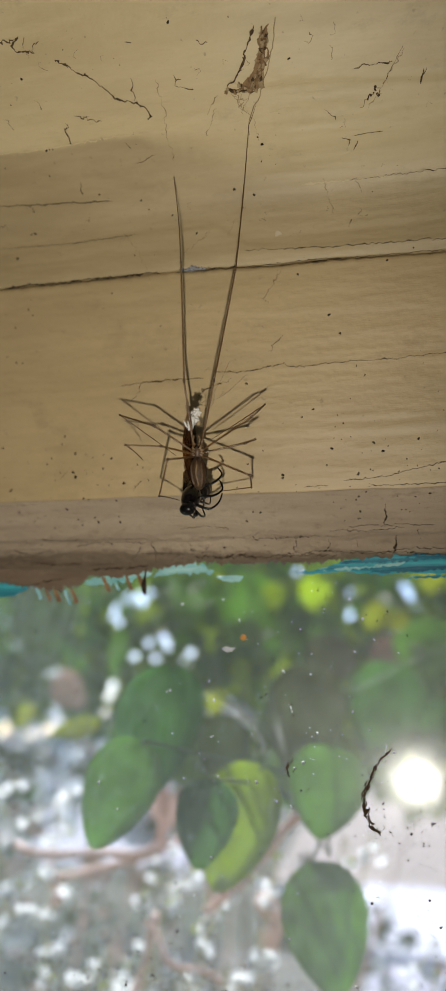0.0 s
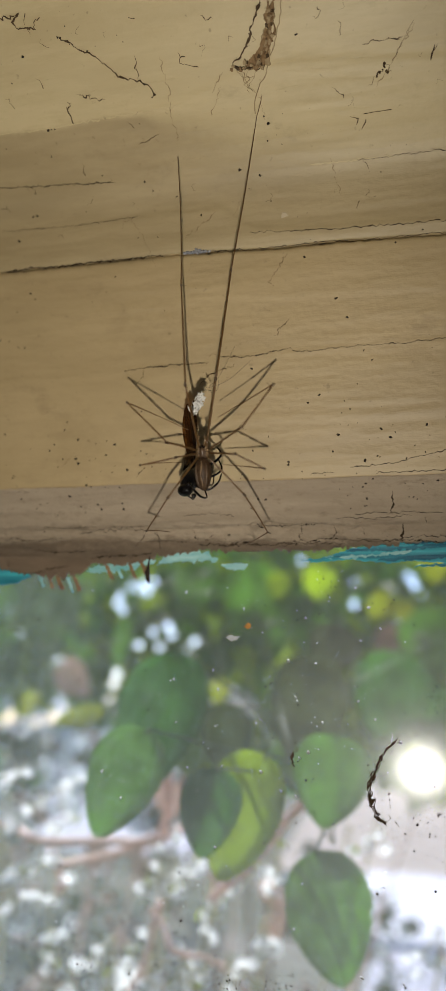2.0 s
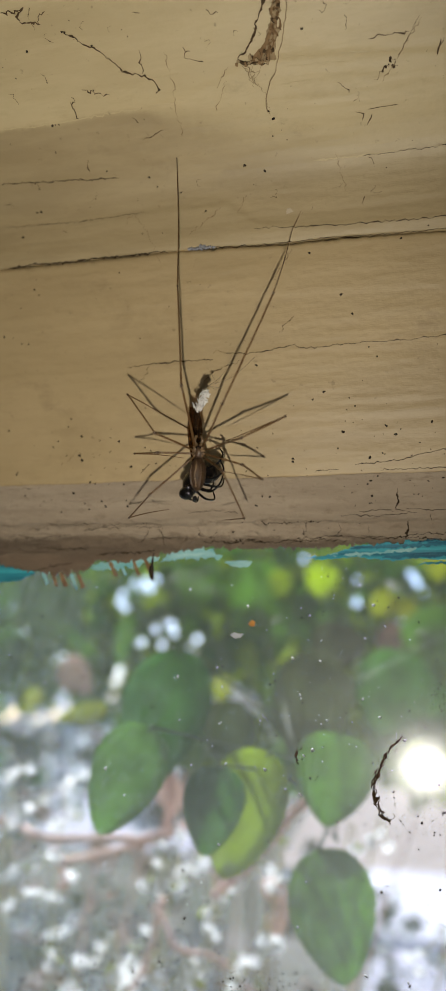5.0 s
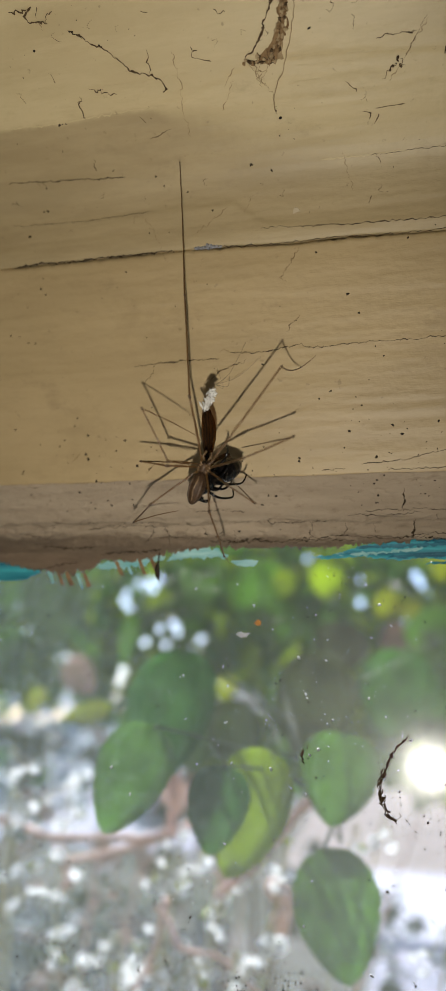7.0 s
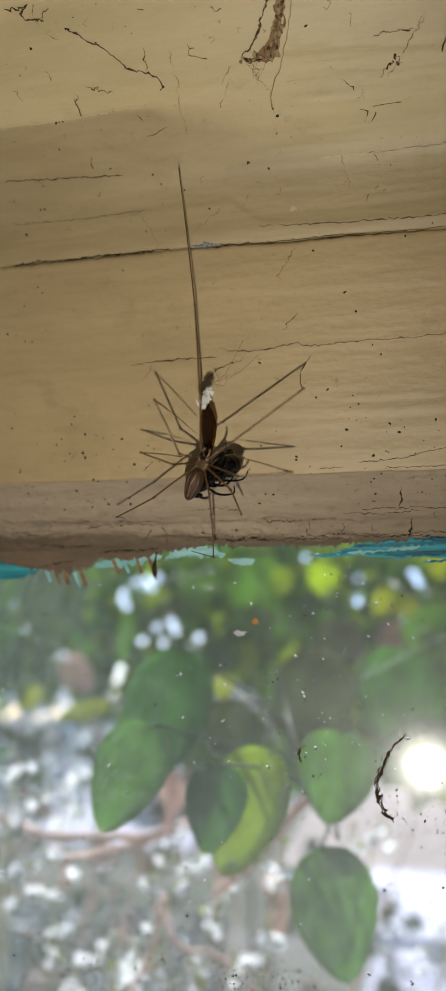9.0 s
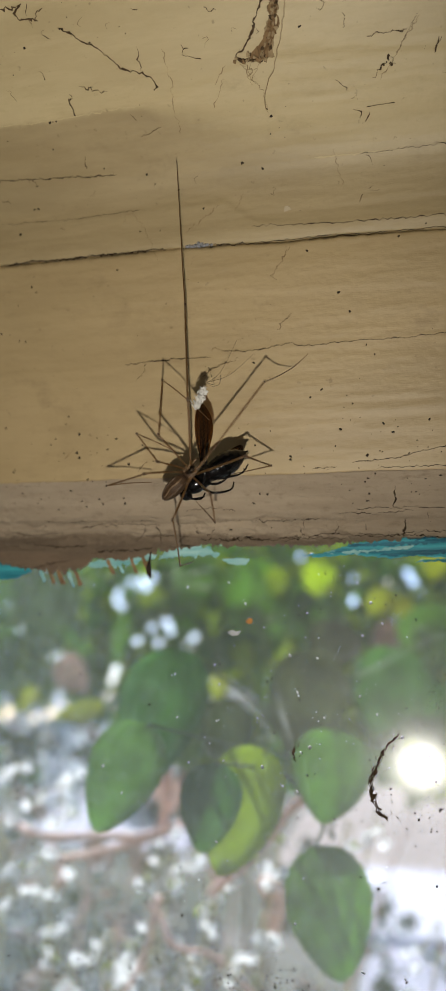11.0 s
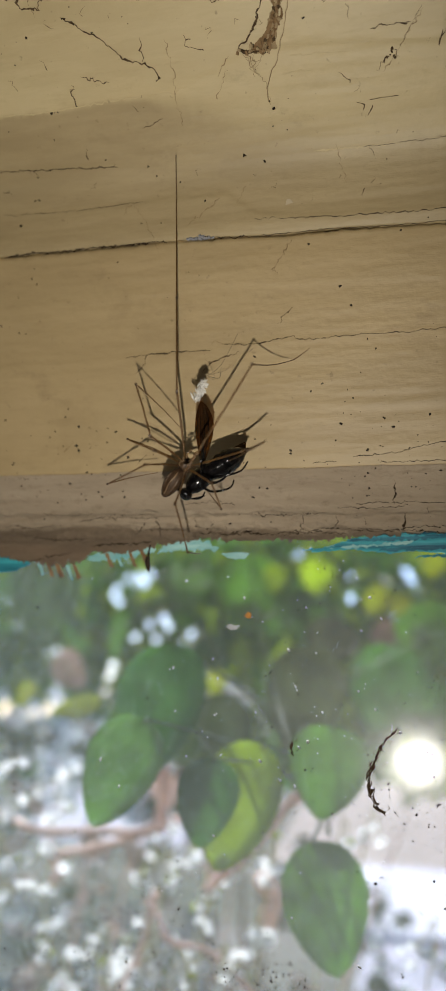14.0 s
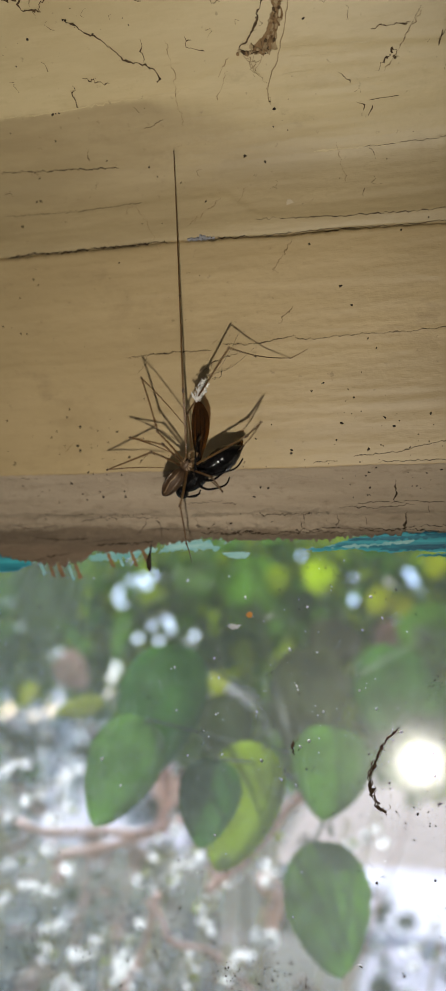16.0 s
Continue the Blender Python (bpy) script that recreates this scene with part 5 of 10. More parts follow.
sprig(210, [(-142.7, -22.8), (-150.2, -27.5), (-158.4, -31.8), (-164.1, -36.4), (-169.3, -40.5), (-175.2, -43.5)])
sprig(240, [(-180.3, -22.0), (-188.5, -23.0), (-194.2, -27.5)])
sprig(260, [(-163.6, -42.8), (-167.3, -47.2), (-172.2, -47.5)])
sprig(190, [(-143.4, -53.2), (-151.0, -56.7), (-158.3, -58.7), (-163.4, -60.1)])
sprig(200, [(-138.1, -64.0), (-145.2, -68.0), (-152.8, -68.1), (-161.3, -71.3), (-165.0, -75.0)])
sprig(220, [(-96.4, -45.1), (-101.4, -50.1), (-102.8, -56.3), (-107.1, -61.7), (-112.1, -64.7), (-104.5, -65.6)])
sprig(230, [(-90.5, -53.7), (-94.4, -57.6), (-99.5, -61.7), (-104.0, -66.1)])
sprig(200, [(-73.2, -62.0), (-76.1, -68.3), (-79.8, -67.2)])
sprig(240, [(-156.9, -90.9), (-160.5, -92.8), (-162.6, -97.2), (-158.3, -101.5)])
sprig(220, [(-127.2, -87.9), (-131.0, -91.7), (-136.1, -94.1), (-139.9, -97.0), (-132.8, -97.2), (-128.9, -94.9), (-123.0, -95.8)])
sprig(230, [(-115.5, -89.0), (-118.2, -92.3), (-120.6, -98.9), (-123.8, -103.2), (-128.3, -106.6), (-136.6, -107.0)])
sprig(190, [(-87.9, -79.4), (-90.7, -84.5), (-94.7, -85.7), (-96.5, -89.0), (-98.8, -93.9)])
sprig(180, [(-73.9, -84.2), (-77.9, -81.7), (-82.2, -84.6), (-78.5, -88.4), (-84.4, -89.0)])
sprig(250, [(-155.8, -112.6), (-158.6, -117.1), (-152.1, -117.4)])
sprig(200, [(-48.0, -41.4), (-58.2, -49.4), (-65.1, -56.3), (-73.5, -62.1), (-74.3, -67.7), (-77.7, -73.0)])
sprig(180, [(-47.3, -50.9), (-49.6, -53.2)])
sprig(240, [(-25.0, -47.1), (-29.5, -49.5)])
sprig(190, [(-49.8, -74.1), (-54.2, -74.9), (-56.6, -77.3)])
sprig(180, [(-60.7, -77.1), (-58.7, -81.4), (-63.5, -86.0), (-66.7, -88.0)])
sprig(260, [(-12.3, -44.3), (-18.2, -46.4)])
sprig(240, [(0.1, -85.6), (4.3, -83.3), (9.3, -86.6)])
branch(210, [(-187.1, -43.5), (-173.9, -44.5), (-159.2, -45.8), (-146.3, -47.0), (-129.7, -46.8), (-113.0, -45.9), (-101.3, -42.4)], 1.79)
branch(240, [(-159.2, -61.5), (-144.1, -58.5), (-123.0, -52.2), (-109.4, -46.7), (-99.2, -40.7)], 1.80)
branch(240, [(-108.2, -12.4), (-109.8, -20.9), (-111.2, -33.3), (-112.5, -49.6)], 3.00)
branch(180, [(-98.3, -65.7), (-91.6, -70.2), (-83.3, -75.4), (-73.2, -80.4), (-62.5, -85.3), (-52.1, -89.7)], 1.26)
branch(200, [(-96.7, -64.7), (-100.6, -76.8), (-104.8, -87.8), (-110.1, -102.4)], 1.61)
branch(190, [(-38.4, -23.5), (-44.2, -28.8), (-55.2, -41.0), (-66.9, -53.1), (-75.4, -61.2)], 2.08)
branch(300, [(-191.4, -66.7), (-187.4, -78.9), (-185.5, -86.5)], 2.80)
branch(260, [(-66.4, -93.2), (-60.9, -77.4), (-64.1, -67.2)], 4.43)


# ---- the spider: its own space has x to its right, y to the wall, z ahead ----
spider = tagged(new("spider"), "brown long-legged cellar spider holding a dark insect", "spider")


def spider_body():
    back = Matrix.Translation((0, -0.0003, -0.0031)) @ pose(0, 0, 0, -4, 0, 0) @ Matrix.Diagonal((0.94, 1.0, 0.80, 1.0))
    put("abdomen", *egg(0.0060, 0.00125, 20, 14, 0.12, (1, 1.05), back), spider_skin, spider, "long brown abdomen")
    stripe = []
    for k in range(12):
        u = k / 11
        z = 0.0022 - 0.0046 * u
        stripe.append(back @ Vector((0.00008 * math.sin(9 * u), -0.00126 * math.sqrt(max(1 - (z / 0.0031) ** 2, 0.02)) * (1 + 0.1 * z / 0.003), z)))
    put("back_stripe", *tube(stripe, [0.00006] + [0.00011] * 5 + [0.00008] * 5 + [0.00004], 6), spider_pale, spider, "pale stripe along the abdomen")
    for sx in (-1, 1):
        side = []
        for k in range(10):
            u = k / 9
            z = 0.0018 - 0.0042 * u
            r = 0.00127 * math.sqrt(max(1 - (z / 0.0031) ** 2, 0.02)) * (1 + 0.1 * z / 0.003)
            side.append(back @ Vector((sx * r * 0.62, -r * 0.80, z)))
        put("side_stripe", *tube(side, [0.00004] + [0.00012] * 8 + [0.00004], 5), spider_dark, spider, "dark streak along the abdomen")
    put("head_shield", *egg(0.0022, 0.00098, 18, 10, -0.1, (1.0, 0.55), pose(0, 0, 0, 0, 0, 0)), spider_skin, spider, "round brown head shield")
    put("shield_mark", *egg(0.0012, 0.00030, 10, 8, 0.2, (1, 0.5), Matrix.Translation((0, -0.00046, -0.0001))), spider_dark, spider, "dark mark on the head shield")
    eyes = [egg(0.00026, 0.00013, 8, 6, 0, (1, 1), Matrix.Translation((x, -0.00052, z))) for x, z in ((-0.00028, 0.00062), (0.00028, 0.00062), (-0.0001, 0.0008), (0.0001, 0.0008))]
    for e in eyes:
        put("eye", *e, prey_black, spider)
    for sx in (-1, 1):
        put("palp", *tube([Vector((sx * 0.0002, -0.0002, 0.0009)), Vector((sx * 0.00055, -0.0004, 0.0016)), Vector((sx * 0.00035, -0.0002, 0.0023))], [0.00012, 0.00014, 0.00018], 7), spider_pale, spider)
        for k, z in enumerate((0.00072, 0.00024, -0.00022, -0.0006)):
            put("coxa", *tube([Vector((sx * 0.0003, -0.0003, z * 0.5)), Vector((sx * (0.00075, 0.00092, 0.00092, 0.00075)[k], -0.00022, z * 1.05))], [0.00020, 0.00017], 8), spider_pale, spider)


spider_body()
LENGTHS = {"LF": (9.40, 16.50, 27.08), "RF": (9.50, 16.50, 26.20, 3.00), "L2": (6.39, 7.82, 10.18), "L3": (5.05, 4.94, 7.68), "L4": (8.21, 9.56, 8.06), "R2": (9.35, 7.08, 11.70), "R3": (6.16, 4.38, 8.70), "R4": (7.51, 8.65, 6.76)}


def limb(kind, length, stout=1.0):
    """One rigid piece of a leg along z from its joint."""
    n = length * MM
    r0, r1 = {"femur": (0.155, 0.13), "shin": (0.125, 0.105), "foot": (0.095, 0.05), "toe": (0.05, 0.03)}[kind]
    bow = {"femur": 0.012, "shin": 0.006, "foot": 0.020, "toe": 0.05}[kind] * n
    pts, rad = [], []
    for k in range(13):
        u = k / 12
        pts.append(Vector((0, bow * math.sin(math.pi * u), n * u)))
        rad.append((r0 + (r1 - r0) * u) * MM * stout)
    ob = put(kind, *tube(pts, rad, 8), spider_leg, spider, "thin brown translucent leg piece")
    if kind in ("femur", "shin"):
        put("joint", *egg(0.0008 if kind == "femur" else 0.0005, 0.00021 if kind == "femur" else 0.00016, 10, 8, 0, (1, 1), Matrix.Translation((0, 0, n))), spider_dark, ob, "dark joint")
    if kind == "femur":
        put("pale_ring", *tube([Vector((0, bow * 0.3, n * 0.90)), Vector((0, bow * 0.2, n * 0.94))], 0.00016, 9), spider_pale, ob, "pale ring by the joint")
    return ob


legs = {key: [limb(kind, n, 1.1 if key in ("LF", "RF") else 1.0) for kind, n in zip(("femur", "shin", "foot", "toe"), lengths)] for key, lengths in LENGTHS.items()}

# ---- the caught insect, head down, wings up ----
prey = tagged(new("caught_insect"), "shiny black winged insect hanging caught in silk", "insect")


def aim(a, b):
    """Turns z to run from a to b, from their middle."""
    a, b = Vector(a), Vector(b)
    return Matrix.Translation((a + b) / 2) @ (b - a).to_track_quat("Z", "Y").to_matrix().to_4x4()


def wing(tip, width, tilt, label, root=(0.0002, -0.0004, 0.0010)):
    root, tip = Vector(root), Vector(tip)
    n = (tip - root).length
    m = leaf_pose(root, tip, (tilt, -1, 0.1))
    verts, faces = [], []
    outline = [(0.0, 0.12), (0.12, 0.26), (0.3, 0.62), (0.5, 0.92), (0.65, 1.0), (0.8, 0.84), (0.93, 0.48), (1.0, 0.12)]
    for side in (0, 1):
        for u, w in outline:
            for e in (-0.35, 0.0, 0.35, 0.68):
                verts.append(m @ Vector((e * w * width, (0.00012 * math.sin(9 * e + 7 * u)) + (0.00005 if side else 0), n * u)))
    k0 = 4 * len(outline)
    for k in range(len(outline) - 1):
        for e in range(3):
            q = 4 * k + e
            faces += [(q, q + 1, q + 5, q + 4), (k0 + q, k0 + q + 4, k0 + q + 5, k0 + q + 1)]
        faces += [(4 * k, 4 * k + 4, k0 + 4 * k + 4, k0 + 4 * k), (4 * k + 3, k0 + 4 * k + 3, k0 + 4 * k + 7, 4 * k + 7)]
    faces.append(tuple(range(k0 - 4, k0)) + tuple(range(2 * k0 - 1, 2 * k0 - 5, -1)))
    w = put("wing", verts, faces, prey_wing, prey, label)
    for a, b in ((-0.35, -0.30), (-0.1, -0.05), (0.2, 0.25), (0.45, 0.62)):
        vein = [m @ Vector((0.75 * (a + (b - a) * u) * width * between(outline, u), -0.00006, n * u)) for u in (0.02, 0.25, 0.5, 0.75, 0.95)]
        put("vein", *tube(vein, [0.00008, 0.00007, 0.00006, 0.00005, 0.00004], 5), prey_black, w)
    return w


def prey_body():
    put("thorax", *egg(0.0054, 0.00145, 18, 12, 0.0, (1, 1.05), aim((-0.0012, -0.0002, -0.0016), (0.0012, 0.0002, 0.0012))), prey_black, prey, "shiny black thorax")
    put("head", *egg(0.0018, 0.00105, 16, 10, 0, (1.15, 0.9), aim((-0.0026, -0.0004, -0.0030), (-0.0013, -0.0004, -0.0022))), prey_black, prey, "black head")
    for s in (-1, 1):
        put("eye", *egg(0.0007, 0.00038, 10, 8, 0, (1, 1), Matrix.Translation((-0.0020 + 0.0008 * s, -0.0014, -0.0027 - 0.0006 * s))), prey_black, prey)
    rings, start, end = [], Vector((0.0008, 0.0002, 0.0004)), Vector((0.0066, 0.0010, 0.0046))
    n = (end - start).length
    for k in range(29):
        u = k / 28
        r = 0.0008 + 0.00132 * math.sin(math.pi * min(1, u * 0.95 + 0.05)) ** 0.8
        rings.append((n * (u - 0.5), max(0.00015, r * (1 - 0.05 * (k % 4 == 0)) * (1 - u ** 6))))
    put("abdomen", *lathe(rings, 18, (1.0, 0.85), aim(start, end)), prey_black, prey, "shiny black ringed abdomen")
    wing((-0.0006, -0.0001, 0.0118), 0.0027, 0.25, "brown smoky wing folded up")
    # added wing, mostly hidden, that casts the lobed shadow on the board
    wing((0.0056, 0.0034, 0.0064), 0.0024, -0.3, "brown wing added behind the abdomen to cast the lobed shadow", (0.0004, 0.0016, 0.0012))
    wing((-0.0003, 0.0010, 0.0116), 0.0023, 6.0, "brown smoky hind wing")
    paths = [[(0.0006, 0, -0.0008), (0.0026, -0.0006, -0.0010), (0.0040, -0.0002, 0.0002), (0.0046, 0.0002, 0.0016)],
             [(0.0008, 0, -0.0002), (0.0032, -0.0008, -0.0002), (0.0058, -0.0004, 0.0006), (0.0068, 0, 0.0022)],
             [(0.0002, 0, -0.0014), (0.0020, -0.0006, -0.0024), (0.0044, -0.0003, -0.0018), (0.0048, 0.0004, -0.0004)],
             [(-0.0002, -0.0006, -0.0012), (0.0006, -0.0026, -0.0020), (0.0010, -0.0040, -0.0010), (0.0012, -0.0044, 0.0004)],
             [(0.0006, -0.0008, 0.0014), (0.0010, -0.0032, 0.0022), (0.0012, -0.0042, 0.0034), (0.0014, -0.0034, 0.0046)],
             [(0.0004, -0.0008, 0.0002), (0.0008, -0.0030, 0.0000), (0.0012, -0.0044, 0.0010), (0.0010, -0.0040, 0.0024)]]
    for k, p in enumerate(paths):
        pts = smooth_line([tuple(c / MM for c in q) for q in p], 5)
        put("leg", *tube(pts, [0.00022 - 0.00012 * j / (len(pts) - 1) for j in range(len(pts))], 7), prey_black, prey, "thin black curled leg")
    for s in (-1, 1):
        pts = smooth_line([(-2.2, -0.5, -2.6), (-1.4 + 0.4 * s, -0.7, -3.4), (-0.2 + 0.5 * s, -0.5, -3.3), (0.8, -0.3, -2.6 + 0.3 * s)], 5)
        put("feeler", *tube(pts, [0.00010] * len(pts), 6), prey_black, prey, "black bent feeler")


prey_body()

# ---- silk ----
rng = random.Random(12)
tuft = tagged(new("silk_tuft"), "crumpled white tuft of silk over the insect", "silk")
knot = Vector((-0.0277, -0.0288, 0.0455))
clumps = []
for k in range(64):
    u = rng.random() ** 1.4
    c = knot + Vector((-0.0005 + 0.0011 * u + rng.gauss(0, 0.00028 * (1 - 0.6 * u)), rng.gauss(0, 0.0002), -0.0013 + 0.0026 * u + rng.gauss(0, 0.0002)))
    d = Vector((rng.uniform(-0.4, 0.7), rng.uniform(-0.4, 0.4), rng.uniform(-0.5, 1))).normalized()
    n = rng.uniform(0.0002, 0.0007)
    clumps.append(tube([c - d * n, c - d * n * 0.3 + Vector((rng.gauss(0, 0.0002), 0, rng.gauss(0, 0.0002))), c + d * n * 0.4, c + d * n], [0.00004, rng.uniform(0.00010, 0.00026), rng.uniform(0.00008, 0.00022), 0.00003], 6))
put("silk_wad", *join(clumps), silk_white, tuft, "white wad of silk")
for k, (x, z, h) in enumerate(((-28.4, 56.0, 0.3), (-23.0, 58.6, 0.3), (-30.5, 57.2, 0.3), (-25.5, 61.0, 0.3))):
    end = Vector((x, 0, z)) * MM
    end.y = (-9 - 12 * (z - 40) / 36 - h) * MM
    mid = knot.lerp(end, 0.5) + Vector((rng.gauss(0, 0.0008), 0, rng.gauss(0, 0.0006)))
    put("strand", *tube(smooth_line([tuple(v / MM for v in p) for p in (knot + Vector((0.0008, 0, 0.0022)), mid, end)], 6), 0.000026 if k else 0.00004, 5), silk_thread, tuft)

# one dark brown line and two thinner dusty strands on the board
for k, (line, r) in enumerate((([(-31.5, 29.9), (-30.6, 30.7), (-29.5, 31.3), (-28.2, 31.9), (-26.7, 32.3), (-25.4, 32.8)], 0.085), ([(-30.9, 28.6), (-29.6, 29.4), (-27.6, 30.1), (-25.8, 31.2)], 0.04), ([(-29.9, 34.0), (-29.4, 34.8), (-28.2, 34.4), (-26.2, 34.0), (-23.9, 33.9)], 0.04))):
    put("wall_strand", *fibre(None, line, r, 171.0 + k, "", lift=0.25), web_dust if k else fibre_dirt, tuft, "brown dusty strand on the board")

thread = tagged(put("web_thread", *tube([on_wood(x, s, 0.8) - on_wood(-13.7, 84.4, 0.8) for x, s in ragged([(-13.7, 86.5), (-14.5, 82.7), (-15.7, 80.1), (-17.2, 76.7), (-18.1, 75.5), (-19.3, 73.8), (-19.6, 71.5)], 0.7, 0.35, 71.0)], 0.00007, 5), web_dust), "dusty web thread stretched up the board", "thread")
thread.location = on_wood(-13.7, 84.4, 0.8)


# ---- what moves ----
def motions():
    start = thread.location.copy()
    hang = Matrix.Translation(start)
    aside = hang @ pose(0, 0, 0, 0, -9, 0)
    walk(thread, [(0.0, hang), (4.2, hang), (5.2, aside), (16.0, aside)])
    walk(spider, [
        (0.00, pose(-0.02649, -0.02997, 0.03967, 18.4, -1.9, -0.6)),
        (0.50, pose(-0.02682, -0.02930, 0.03764, 18.5, 4.0, 1.3)),
        (1.00, pose(-0.02708, -0.02931, 0.03769, 18.5, -4.1, -1.4)),
        (1.50, pose(-0.02637, -0.02926, 0.03752, 18.5, 3.7, 1.2)),
        (2.00, pose(-0.02645, -0.02933, 0.03775, 18.4, -0.7, -0.2)),
        (2.50, pose(-0.02700, -0.02933, 0.03774, 18.4, -0.8, -0.3)),
        (3.00, pose(-0.02680, -0.02943, 0.03804, 18.4, 0.1, 0.0)),
        (3.50, pose(-0.02679, -0.02937, 0.03786, 18.5, 2.7, 0.9)),
        (4.00, pose(-0.02702, -0.02943, 0.03805, 18.5, -2.4, -0.8)),
        (4.50, pose(-0.02733, -0.02935, 0.03780, 18.4, -1.2, -0.4)),
        (4.75, pose(-0.02751, -0.02927, 0.03757, 18.4, 1.1, 0.4)),
        (5.00, pose(-0.02769, -0.02919, 0.03732, 18.5, 3.7, 1.2)),
        (5.25, pose(-0.02786, -0.02912, 0.03712, 18.5, 5.7, 1.9)),
        (5.50, pose(-0.02806, -0.02907, 0.03697, 18.6, 7.8, 2.6)),
        (5.75, pose(-0.02828, -0.02903, 0.03683, 18.7, 10.2, 3.4)),
        (6.00, pose(-0.02848, -0.02898, 0.03668, 18.9, 12.5, 4.2)),
        (6.25, pose(-0.02863, -0.02891, 0.03650, 19.0, 14.2, 4.8)),
        (6.50, pose(-0.02869, -0.02883, 0.03625, 19.1, 14.9, 5.1)),
        (7.00, pose(-0.02801, -0.02846, 0.03515, 19.6, 19.8, 6.9)),
        (7.50, pose(-0.02805, -0.02859, 0.03553, 19.4, 18.2, 6.3)),
        (8.00, pose(-0.02641, -0.02881, 0.03618, 19.4, 17.8, 6.2)),
        (8.50, pose(-0.02712, -0.02859, 0.03552, 19.5, 18.3, 6.3)),
        (9.00, pose(-0.02783, -0.02857, 0.03545, 20.1, 22.7, 8.0)),
        (9.50, pose(-0.02813, -0.02850, 0.03526, 20.9, 27.7, 10.1)),
        (9.75, pose(-0.02823, -0.02845, 0.03512, 21.5, 30.3, 11.2)),
        (10.00, pose(-0.02832, -0.02841, 0.03497, 22.1, 32.8, 12.4)),
        (10.25, pose(-0.02843, -0.02836, 0.03484, 22.8, 35.1, 13.6)),
        (10.50, pose(-0.02855, -0.02832, 0.03470, 23.6, 37.8, 15.0)),
        (10.75, pose(-0.02869, -0.02827, 0.03455, 24.6, 40.5, 16.6)),
        (11.00, pose(-0.02881, -0.02822, 0.03441, 25.6, 43.0, 18.1)),
        (11.50, pose(-0.02893, -0.02817, 0.03428, 26.8, 45.4, 19.8)),
        (12.00, pose(-0.02888, -0.02818, 0.03431, 26.8, 45.4, 19.8)),
        (12.50, pose(-0.02910, -0.02800, 0.03375, 26.1, 44.0, 18.8)),
        (13.00, pose(-0.02897, -0.02793, 0.03354, 21.8, 31.6, 11.8)),
        (13.50, pose(-0.02909, -0.02794, 0.03356, 23.2, 36.5, 14.3)),
        (14.00, pose(-0.02947, -0.02823, 0.03443, 22.4, 33.9, 12.9)),
        (14.50, pose(-0.02928, -0.02818, 0.03429, 23.9, 38.7, 15.5)),
        (15.00, pose(-0.02945, -0.02820, 0.03434, 22.4, 34.1, 13.0)),
        (15.50, pose(-0.02943, -0.02820, 0.03434, 22.7, 35.0, 13.5)),
        (16.00, pose(-0.02941, -0.02819, 0.03434, 23.0, 35.8, 13.9)),
    ])
